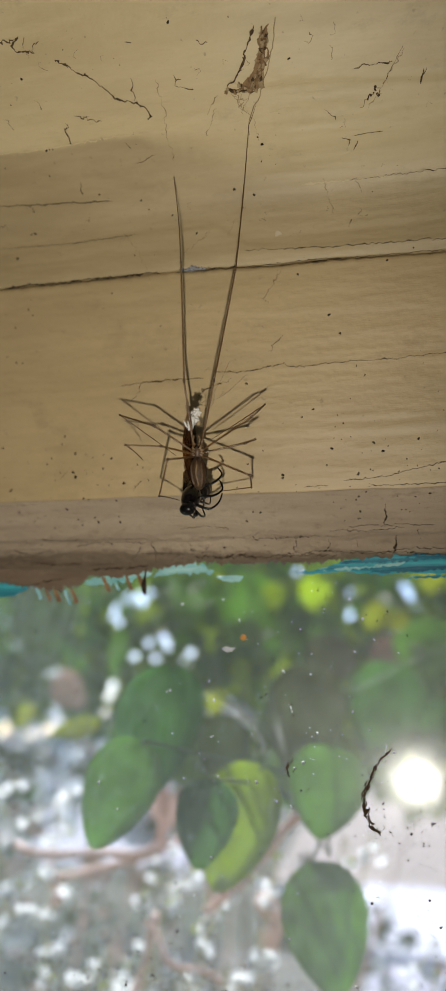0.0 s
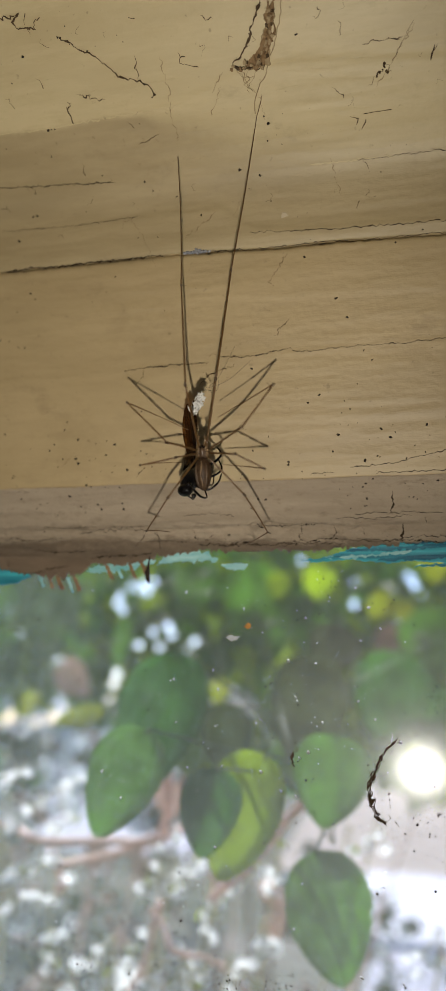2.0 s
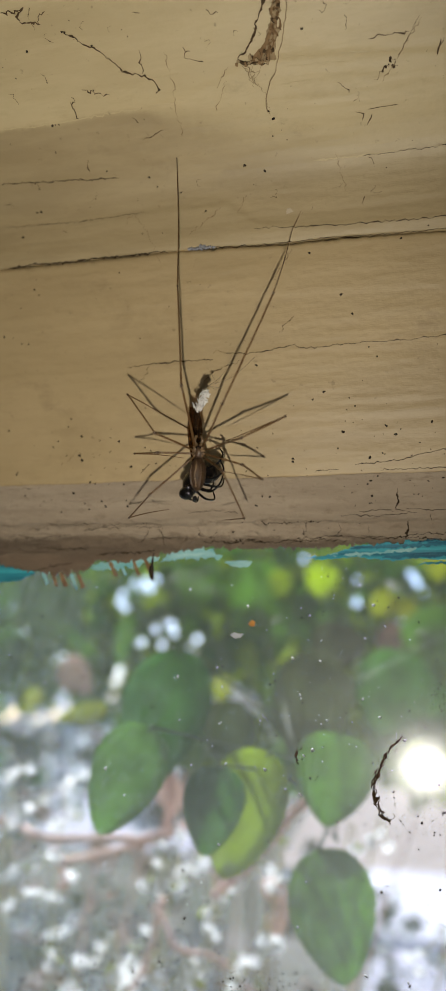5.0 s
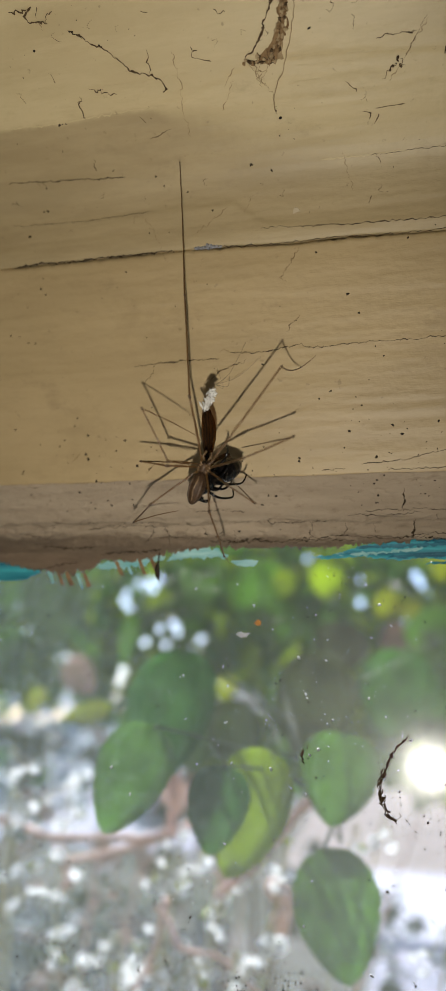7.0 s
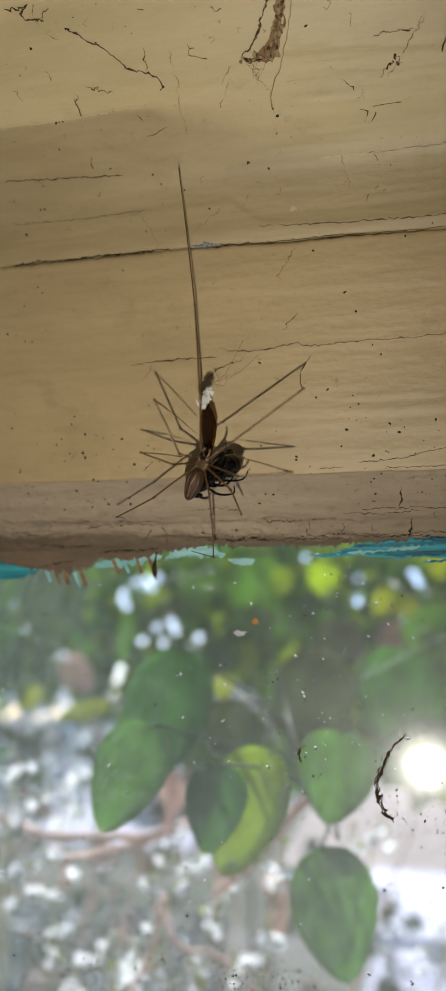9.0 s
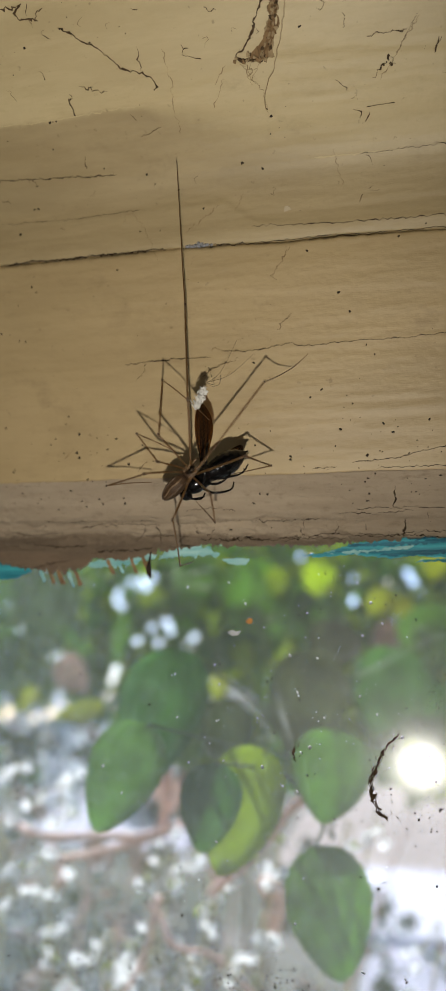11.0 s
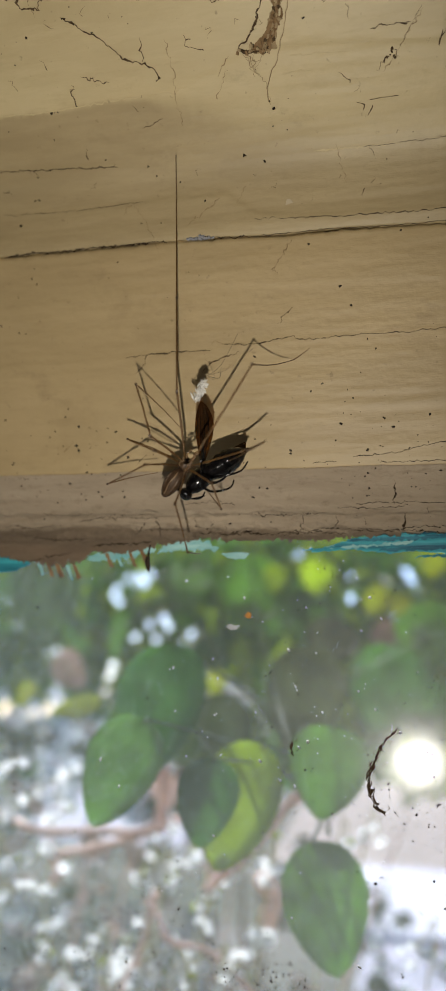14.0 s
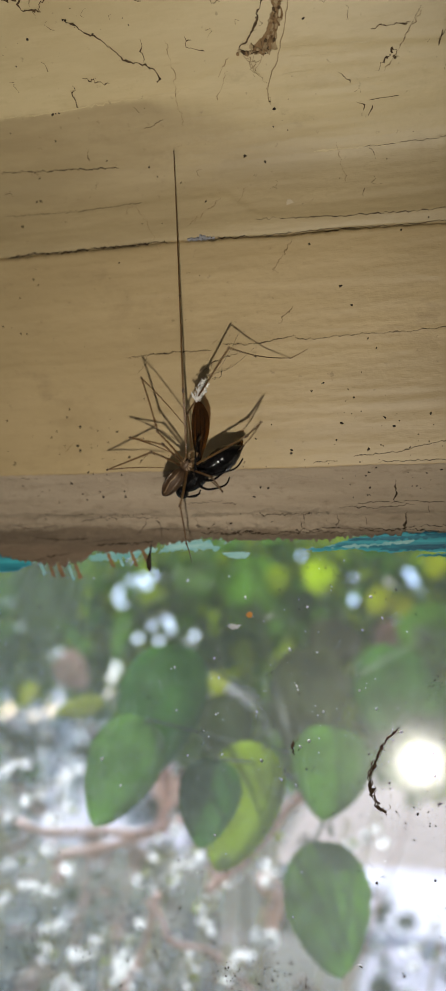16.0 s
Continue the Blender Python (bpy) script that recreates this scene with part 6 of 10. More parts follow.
    walk(legs['LF'][0], [
        (0.00, pose(-0.00055, -0.00010, 0.00075, 9.7, -1.9, -0.0)),
        (0.50, pose(-0.00055, -0.00010, 0.00075, 8.3, -5.4, -0.6)),
        (1.00, pose(-0.00055, -0.00010, 0.00075, 9.1, -0.3, 0.1)),
        (1.50, pose(-0.00055, -0.00010, 0.00075, 22.8, -8.7, -1.2)),
        (2.00, pose(-0.00055, -0.00010, 0.00075, 29.6, -2.5, 1.4)),
        (2.50, pose(-0.00055, -0.00010, 0.00075, 26.6, -3.2, 1.0)),
        (3.00, pose(-0.00055, -0.00010, 0.00075, 34.1, -3.8, 0.7)),
        (3.50, pose(-0.00055, -0.00010, 0.00075, 27.0, -9.2, -3.0)),
        (4.00, pose(-0.00055, -0.00010, 0.00075, 27.9, -2.7, 0.3)),
        (4.50, pose(-0.00055, -0.00010, 0.00075, 29.1, -2.4, 0.5)),
        (4.75, pose(-0.00055, -0.00010, 0.00075, 30.2, -3.7, -0.3)),
        (5.00, pose(-0.00055, -0.00010, 0.00075, 31.4, -5.3, -1.2)),
        (5.25, pose(-0.00055, -0.00010, 0.00075, 32.2, -6.4, -1.9)),
        (5.50, pose(-0.00055, -0.00010, 0.00075, 33.4, -7.3, -2.5)),
        (5.75, pose(-0.00055, -0.00010, 0.00075, 34.8, -8.4, -3.2)),
        (6.00, pose(-0.00055, -0.00010, 0.00075, 36.0, -9.4, -3.9)),
        (6.25, pose(-0.00055, -0.00010, 0.00075, 36.4, -10.3, -4.6)),
        (6.50, pose(-0.00055, -0.00010, 0.00075, 35.8, -11.0, -5.1)),
        (7.00, pose(-0.00055, -0.00010, 0.00075, 25.9, -19.7, -11.8)),
        (7.50, pose(-0.00055, -0.00010, 0.00075, 30.9, -13.5, -8.7)),
        (8.00, pose(-0.00055, -0.00010, 0.00075, 18.7, -10.4, -6.8)),
        (8.50, pose(-0.00055, -0.00010, 0.00075, 4.5, -6.9, -5.7)),
        (9.00, pose(-0.00055, -0.00010, 0.00075, 33.9, -8.6, -5.8)),
        (9.50, pose(-0.00055, -0.00010, 0.00075, 33.9, -13.6, -9.3)),
        (9.75, pose(-0.00055, -0.00010, 0.00075, 33.4, -16.4, -11.3)),
        (10.00, pose(-0.00055, -0.00010, 0.00075, 32.8, -19.4, -13.3)),
        (10.25, pose(-0.00055, -0.00010, 0.00075, 32.5, -22.3, -15.4)),
        (10.50, pose(-0.00055, -0.00010, 0.00075, 32.3, -25.6, -17.7)),
        (10.75, pose(-0.00055, -0.00010, 0.00075, 31.9, -29.4, -20.5)),
        (11.00, pose(-0.00055, -0.00010, 0.00075, 31.3, -33.3, -23.4)),
        (11.50, pose(-0.00055, -0.00010, 0.00075, 31.0, -38.1, -27.2)),
        (12.00, pose(-0.00055, -0.00010, 0.00075, 33.8, -37.2, -26.5)),
        (12.50, pose(-0.00055, -0.00010, 0.00075, 25.7, -39.8, -28.8)),
        (13.00, pose(-0.00055, -0.00010, 0.00075, 17.4, -28.2, -22.6)),
        (13.50, pose(-0.00055, -0.00010, 0.00075, 20.6, -33.2, -24.4)),
        (14.00, pose(-0.00055, -0.00010, 0.00075, 29.5, -28.1, -22.3)),
        (14.50, pose(-0.00055, -0.00010, 0.00075, 25.9, -36.8, -28.5)),
        (15.00, pose(-0.00055, -0.00010, 0.00075, 27.2, -23.2, -21.5)),
        (15.50, pose(-0.00055, -0.00010, 0.00075, 26.0, -26.0, -23.1)),
        (16.00, pose(-0.00055, -0.00010, 0.00075, 23.3, -30.2, -25.5)),
    ])
    walk(legs['LF'][1], [
        (0.00, pose(-0.00085, -0.00168, 0.01001, 3.5, 3.5, 0.0)),
        (0.50, pose(-0.00144, -0.00145, 0.01001, -1.7, -2.7, -0.4)),
        (1.00, pose(-0.00060, -0.00159, 0.01003, -5.5, 4.8, -0.6)),
        (1.50, pose(-0.00194, -0.00372, 0.00931, -22.3, -10.9, 0.9)),
        (2.00, pose(-0.00079, -0.00475, 0.00892, -22.7, -6.7, -0.8)),
        (2.50, pose(-0.00095, -0.00432, 0.00914, -22.7, -6.1, -1.1)),
        (3.00, pose(-0.00101, -0.00538, 0.00851, -24.0, -7.7, -0.4)),
        (3.50, pose(-0.00210, -0.00429, 0.00902, -22.9, -10.1, 0.7)),
        (4.00, pose(-0.00091, -0.00451, 0.00905, -23.2, -5.9, -1.1)),
        (4.50, pose(-0.00085, -0.00468, 0.00895, -23.2, -6.9, -0.7)),
        (4.75, pose(-0.00111, -0.00483, 0.00885, -23.3, -8.9, 0.2)),
        (5.00, pose(-0.00139, -0.00497, 0.00874, -23.5, -10.9, 1.1)),
        (5.25, pose(-0.00159, -0.00508, 0.00865, -23.7, -12.6, 1.9)),
        (5.50, pose(-0.00178, -0.00523, 0.00853, -24.0, -14.4, 2.7)),
        (5.75, pose(-0.00198, -0.00540, 0.00838, -24.5, -16.5, 3.7)),
        (6.00, pose(-0.00217, -0.00552, 0.00826, -24.9, -18.4, 4.6)),
        (6.25, pose(-0.00234, -0.00556, 0.00819, -25.2, -19.8, 5.3)),
        (6.50, pose(-0.00248, -0.00545, 0.00823, -25.2, -20.4, 5.5)),
        (7.00, pose(-0.00417, -0.00354, 0.00871, -24.5, -25.1, 8.0)),
        (7.50, pose(-0.00314, -0.00458, 0.00860, -24.6, -23.8, 7.4)),
        (8.00, pose(-0.00250, -0.00290, 0.00951, -24.7, -25.9, 8.4)),
        (8.50, pose(-0.00175, -0.00072, 0.01005, -26.9, -25.5, 8.2)),
        (9.00, pose(-0.00224, -0.00520, 0.00846, -34.1, -28.6, 10.0)),
        (9.50, pose(-0.00321, -0.00498, 0.00833, -36.2, -32.1, 12.8)),
        (9.75, pose(-0.00374, -0.00474, 0.00828, -37.3, -33.8, 14.4)),
        (10.00, pose(-0.00428, -0.00445, 0.00820, -38.5, -35.6, 16.0)),
        (10.25, pose(-0.00479, -0.00418, 0.00808, -39.7, -37.2, 17.6)),
        (10.50, pose(-0.00535, -0.00384, 0.00792, -41.1, -38.9, 19.5)),
        (10.75, pose(-0.00596, -0.00338, 0.00771, -42.6, -40.7, 21.5)),
        (11.00, pose(-0.00653, -0.00284, 0.00746, -44.1, -42.3, 23.6)),
        (11.50, pose(-0.00718, -0.00214, 0.00709, -45.5, -43.9, 25.8)),
        (12.00, pose(-0.00711, -0.00267, 0.00698, -47.0, -44.4, 26.4)),
        (12.50, pose(-0.00726, -0.00107, 0.00726, -44.4, -43.8, 25.6)),
        (13.00, pose(-0.00555, -0.00108, 0.00865, -34.1, -34.8, 15.5)),
        (13.50, pose(-0.00631, -0.00112, 0.00811, -37.2, -38.3, 18.5)),
        (14.00, pose(-0.00587, -0.00293, 0.00797, -37.4, -35.5, 15.9)),
        (14.50, pose(-0.00696, -0.00130, 0.00752, -39.0, -39.8, 20.2)),
        (15.00, pose(-0.00519, -0.00290, 0.00843, -37.6, -36.3, 16.8)),
        (15.50, pose(-0.00557, -0.00245, 0.00834, -37.8, -37.1, 17.6)),
        (16.00, pose(-0.00608, -0.00159, 0.00821, -37.6, -37.9, 18.4)),
    ])
    walk(legs['LF'][2], [
        (0.00, pose(0.00015, -0.00269, 0.02645, -41.4, -13.8, -0.0)),
        (0.50, pose(-0.00221, -0.00095, 0.02648, -38.1, -16.9, 2.9)),
        (1.00, pose(0.00078, -0.00001, 0.02640, -33.5, -8.8, -3.5)),
        (1.50, pose(-0.00491, 0.00251, 0.02430, -27.2, -12.6, -0.9)),
        (2.00, pose(-0.00248, 0.00165, 0.02403, -27.5, -8.8, -2.9)),
        (2.50, pose(-0.00245, 0.00207, 0.02428, -27.6, -8.1, -3.3)),
        (3.00, pose(-0.00299, 0.00135, 0.02344, -28.9, -9.5, -2.5)),
        (3.50, pose(-0.00485, 0.00210, 0.02398, -27.6, -10.5, -1.9)),
        (4.00, pose(-0.00234, 0.00203, 0.02413, -28.1, -6.7, -3.9)),
        (4.50, pose(-0.00259, 0.00185, 0.02400, -28.1, -7.9, -3.3)),
        (4.75, pose(-0.00346, 0.00170, 0.02382, -28.2, -9.9, -2.2)),
        (5.00, pose(-0.00438, 0.00155, 0.02360, -28.3, -12.0, -1.0)),
        (5.25, pose(-0.00510, 0.00144, 0.02340, -28.4, -13.8, -0.1)),
        (5.50, pose(-0.00585, 0.00130, 0.02312, -28.7, -15.6, 1.0)),
        (5.75, pose(-0.00668, 0.00115, 0.02278, -29.1, -17.7, 2.2)),
        (6.00, pose(-0.00744, 0.00104, 0.02245, -29.6, -19.6, 3.3)),
        (6.25, pose(-0.00803, 0.00099, 0.02223, -29.9, -21.0, 4.2)),
        (6.50, pose(-0.00833, 0.00104, 0.02223, -29.9, -21.7, 4.6)),
        (7.00, pose(-0.01145, 0.00233, 0.02230, -29.2, -25.7, 7.2)),
        (7.50, pose(-0.01003, 0.00145, 0.02233, -29.3, -24.6, 6.5)),
        (8.00, pose(-0.00998, 0.00297, 0.02299, -29.7, -27.7, 8.5)),
        (8.50, pose(-0.00908, 0.00575, 0.02334, -25.0, -29.8, 9.9)),
        (9.00, pose(-0.01029, 0.00276, 0.02047, -29.7, -30.9, 10.4)),
        (9.50, pose(-0.01226, 0.00294, 0.01962, -31.5, -34.3, 12.8)),
        (9.75, pose(-0.01330, 0.00313, 0.01918, -32.3, -36.0, 14.1)),
        (10.00, pose(-0.01433, 0.00334, 0.01871, -33.2, -37.7, 15.4)),
        (10.25, pose(-0.01528, 0.00354, 0.01820, -34.3, -39.3, 16.8)),
        (10.50, pose(-0.01633, 0.00378, 0.01759, -35.5, -41.2, 18.5)),
        (10.75, pose(-0.01742, 0.00411, 0.01692, -37.0, -43.2, 20.5)),
        (11.00, pose(-0.01844, 0.00448, 0.01623, -38.2, -44.9, 22.3)),
        (11.50, pose(-0.01953, 0.00497, 0.01542, -39.3, -46.5, 24.2)),
        (12.00, pose(-0.01953, 0.00463, 0.01502, -39.8, -46.0, 23.6)),
        (12.50, pose(-0.01961, 0.00582, 0.01576, -37.6, -45.7, 23.3)),
        (13.00, pose(-0.01553, 0.00576, 0.01987, -28.0, -35.1, 13.7)),
        (13.50, pose(-0.01721, 0.00575, 0.01842, -30.7, -39.0, 16.4)),
        (14.00, pose(-0.01595, 0.00462, 0.01863, -31.2, -35.9, 14.2)),
        (14.50, pose(-0.01824, 0.00563, 0.01737, -32.3, -40.5, 17.9)),
        (15.00, pose(-0.01550, 0.00450, 0.01898, -31.5, -37.2, 15.3)),
        (15.50, pose(-0.01613, 0.00482, 0.01873, -31.6, -38.0, 15.9)),
        (16.00, pose(-0.01688, 0.00542, 0.01852, -31.2, -38.8, 16.5)),
    ])
    walk(legs['RF'][0], [
        (0.00, pose(0.00055, -0.00010, 0.00075, -1.4, 15.2, 0.0)),
        (0.50, pose(0.00055, -0.00010, 0.00075, -5.0, 7.8, 0.2)),
        (1.00, pose(0.00055, -0.00010, 0.00075, -3.8, 16.0, -0.6)),
        (1.50, pose(0.00055, -0.00010, 0.00075, -5.8, 4.0, 0.2)),
        (2.00, pose(0.00055, -0.00010, 0.00075, -4.4, 9.9, -0.4)),
        (2.50, pose(0.00055, -0.00010, 0.00075, -4.7, 10.5, -0.4)),
        (3.00, pose(0.00055, -0.00010, 0.00075, -5.1, 8.8, -0.3)),
        (3.50, pose(0.00055, -0.00010, 0.00075, -5.1, 6.1, -0.1)),
        (4.00, pose(0.00055, -0.00010, 0.00075, -9.3, 10.4, -0.4)),
        (4.50, pose(0.00055, -0.00010, 0.00075, 22.8, 26.1, -3.3)),
        (4.75, pose(0.00055, -0.00010, 0.00075, 36.5, 32.5, -0.1)),
        (5.00, pose(0.00055, -0.00010, 0.00075, 44.5, 35.1, 2.3)),
        (5.25, pose(0.00055, -0.00010, 0.00075, 53.6, 37.0, 4.6)),
        (5.50, pose(0.00055, -0.00010, 0.00075, 65.4, 38.8, 7.8)),
        (5.75, pose(0.00055, -0.00010, 0.00075, 76.2, 39.8, 11.0)),
        (6.00, pose(0.00055, -0.00010, 0.00075, 84.9, 40.2, 12.9)),
        (6.25, pose(0.00055, -0.00010, 0.00075, 91.2, 40.3, 14.5)),
        (6.50, pose(0.00055, -0.00010, 0.00075, 93.9, 40.3, 14.5)),
        (7.00, pose(0.00055, -0.00010, 0.00075, 92.3, 40.3, 14.1)),
        (7.50, pose(0.00055, -0.00010, 0.00075, 92.7, 40.3, 13.3)),
        (8.00, pose(0.00055, -0.00010, 0.00075, 92.3, 40.3, 13.1)),
        (8.50, pose(0.00055, -0.00010, 0.00075, 96.0, 40.3, 12.7)),
        (9.00, pose(0.00055, -0.00010, 0.00075, 91.6, 40.5, 10.7)),
        (9.50, pose(0.00055, -0.00010, 0.00075, 91.0, 40.5, 10.6)),
        (9.75, pose(0.00055, -0.00010, 0.00075, 91.3, 40.5, 11.3)),
        (10.00, pose(0.00055, -0.00010, 0.00075, 91.7, 40.5, 12.2)),
        (10.25, pose(0.00055, -0.00010, 0.00075, 91.7, 40.5, 12.2)),
        (10.50, pose(0.00055, -0.00010, 0.00075, 92.0, 40.4, 12.4)),
        (10.75, pose(0.00055, -0.00010, 0.00075, 92.3, 40.4, 12.6)),
        (11.00, pose(0.00055, -0.00010, 0.00075, 92.4, 40.4, 14.0)),
        (11.50, pose(0.00055, -0.00010, 0.00075, 92.4, 40.4, 14.2)),
        (12.00, pose(0.00055, -0.00010, 0.00075, 94.6, 40.4, 14.5)),
        (12.50, pose(0.00055, -0.00010, 0.00075, 88.1, 40.5, 10.6)),
        (13.00, pose(0.00055, -0.00010, 0.00075, 87.0, 40.5, 9.9)),
        (13.50, pose(0.00055, -0.00010, 0.00075, 91.7, 40.6, 13.3)),
        (14.00, pose(0.00055, -0.00010, 0.00075, 92.0, 40.6, 14.8)),
        (14.50, pose(0.00055, -0.00010, 0.00075, 52.4, -27.6, -115.7)),
        (15.00, pose(0.00055, -0.00010, 0.00075, 54.1, -27.9, -116.1)),
        (15.50, pose(0.00055, -0.00010, 0.00075, 55.5, -27.5, -115.6)),
        (16.00, pose(0.00055, -0.00010, 0.00075, 57.0, -27.3, -115.2)),
    ])
    walk(legs['RF'][1], [
        (0.00, pose(0.00305, 0.00012, 0.00991, -8.6, 13.3, 0.0)),
        (0.50, pose(0.00182, 0.00073, 0.01013, -12.2, 6.0, 1.1)),
        (1.00, pose(0.00317, 0.00050, 0.00986, -11.0, 13.9, -0.6)),
        (1.50, pose(0.00120, 0.00086, 0.01018, -13.0, 2.4, 1.6)),
        (2.00, pose(0.00219, 0.00062, 0.01008, -11.6, 8.1, 0.3)),
        (2.50, pose(0.00229, 0.00067, 0.01006, -11.9, 8.7, 0.1)),
        (3.00, pose(0.00201, 0.00073, 0.01010, -12.3, 7.0, 0.5)),
        (3.50, pose(0.00155, 0.00074, 0.01016, -12.3, 4.4, 1.1)),
        (4.00, pose(0.00225, 0.00142, 0.00997, -16.4, 8.4, 0.2)),
        (4.50, pose(0.00419, -0.00400, 0.00861, -19.3, 12.3, -1.0)),
        (4.75, pose(0.00464, -0.00576, 0.00719, -16.4, 16.1, -2.4)),
        (5.00, pose(0.00472, -0.00659, 0.00629, -14.5, 19.5, -3.4)),
        (5.25, pose(0.00454, -0.00745, 0.00525, -14.9, 20.3, -3.7)),
        (5.50, pose(0.00418, -0.00832, 0.00383, -14.8, 20.1, -3.6)),
        (5.75, pose(0.00374, -0.00888, 0.00249, -13.5, 20.5, -3.7)),
        (6.00, pose(0.00319, -0.00920, 0.00139, -12.4, 21.6, -4.0)),
        (6.25, pose(0.00280, -0.00933, 0.00060, -11.6, 22.6, -4.2)),
        (6.50, pose(0.00253, -0.00938, 0.00026, -11.5, 23.4, -4.4)),
        (7.00, pose(0.00262, -0.00937, 0.00046, -10.6, 15.6, -2.8)),
        (7.50, pose(0.00245, -0.00940, 0.00041, -12.4, 23.4, -4.4)),
        (8.00, pose(0.00246, -0.00940, 0.00046, -13.0, 25.4, -4.9)),
        (8.50, pose(0.00199, -0.00946, -0.00001, -16.4, 32.5, -6.8)),
        (9.00, pose(0.00215, -0.00946, 0.00054, -15.1, 29.1, -5.6)),
        (9.50, pose(0.00219, -0.00946, 0.00063, -13.2, 21.5, -3.5)),
        (9.75, pose(0.00227, -0.00944, 0.00058, -12.3, 16.5, -2.2)),
        (10.00, pose(0.00238, -0.00942, 0.00054, -11.6, 11.4, -1.1)),
        (10.25, pose(0.00237, -0.00942, 0.00053, -11.3, 7.2, -0.2)),
        (10.50, pose(0.00237, -0.00942, 0.00050, -11.1, 2.6, 0.7)),
        (10.75, pose(0.00238, -0.00942, 0.00046, -11.2, -2.4, 1.7)),
        (11.00, pose(0.00259, -0.00937, 0.00045, -11.3, -7.5, 2.7)),
        (11.50, pose(0.00263, -0.00936, 0.00045, -11.7, -12.2, 3.7)),
        (12.00, pose(0.00245, -0.00939, 0.00017, -12.0, -5.8, 2.3)),
        (12.50, pose(0.00250, -0.00939, 0.00099, -11.5, -9.9, 3.2)),
        (13.00, pose(0.00250, -0.00939, 0.00113, -11.3, 8.9, -0.6)),
        (13.50, pose(0.00255, -0.00938, 0.00054, -11.0, -2.0, 1.6)),
        (14.00, pose(0.00277, -0.00933, 0.00050, -10.4, -3.8, 1.9)),
        (14.50, pose(-0.00507, 0.00558, 0.00589, 46.3, 15.0, -1.6)),
        (15.00, pose(-0.00521, 0.00563, 0.00568, 46.0, 15.7, -0.9)),
        (15.50, pose(-0.00544, 0.00553, 0.00552, 45.5, 15.3, -1.3)),
        (16.00, pose(-0.00565, 0.00543, 0.00535, 45.0, 15.0, -1.6)),
    ])
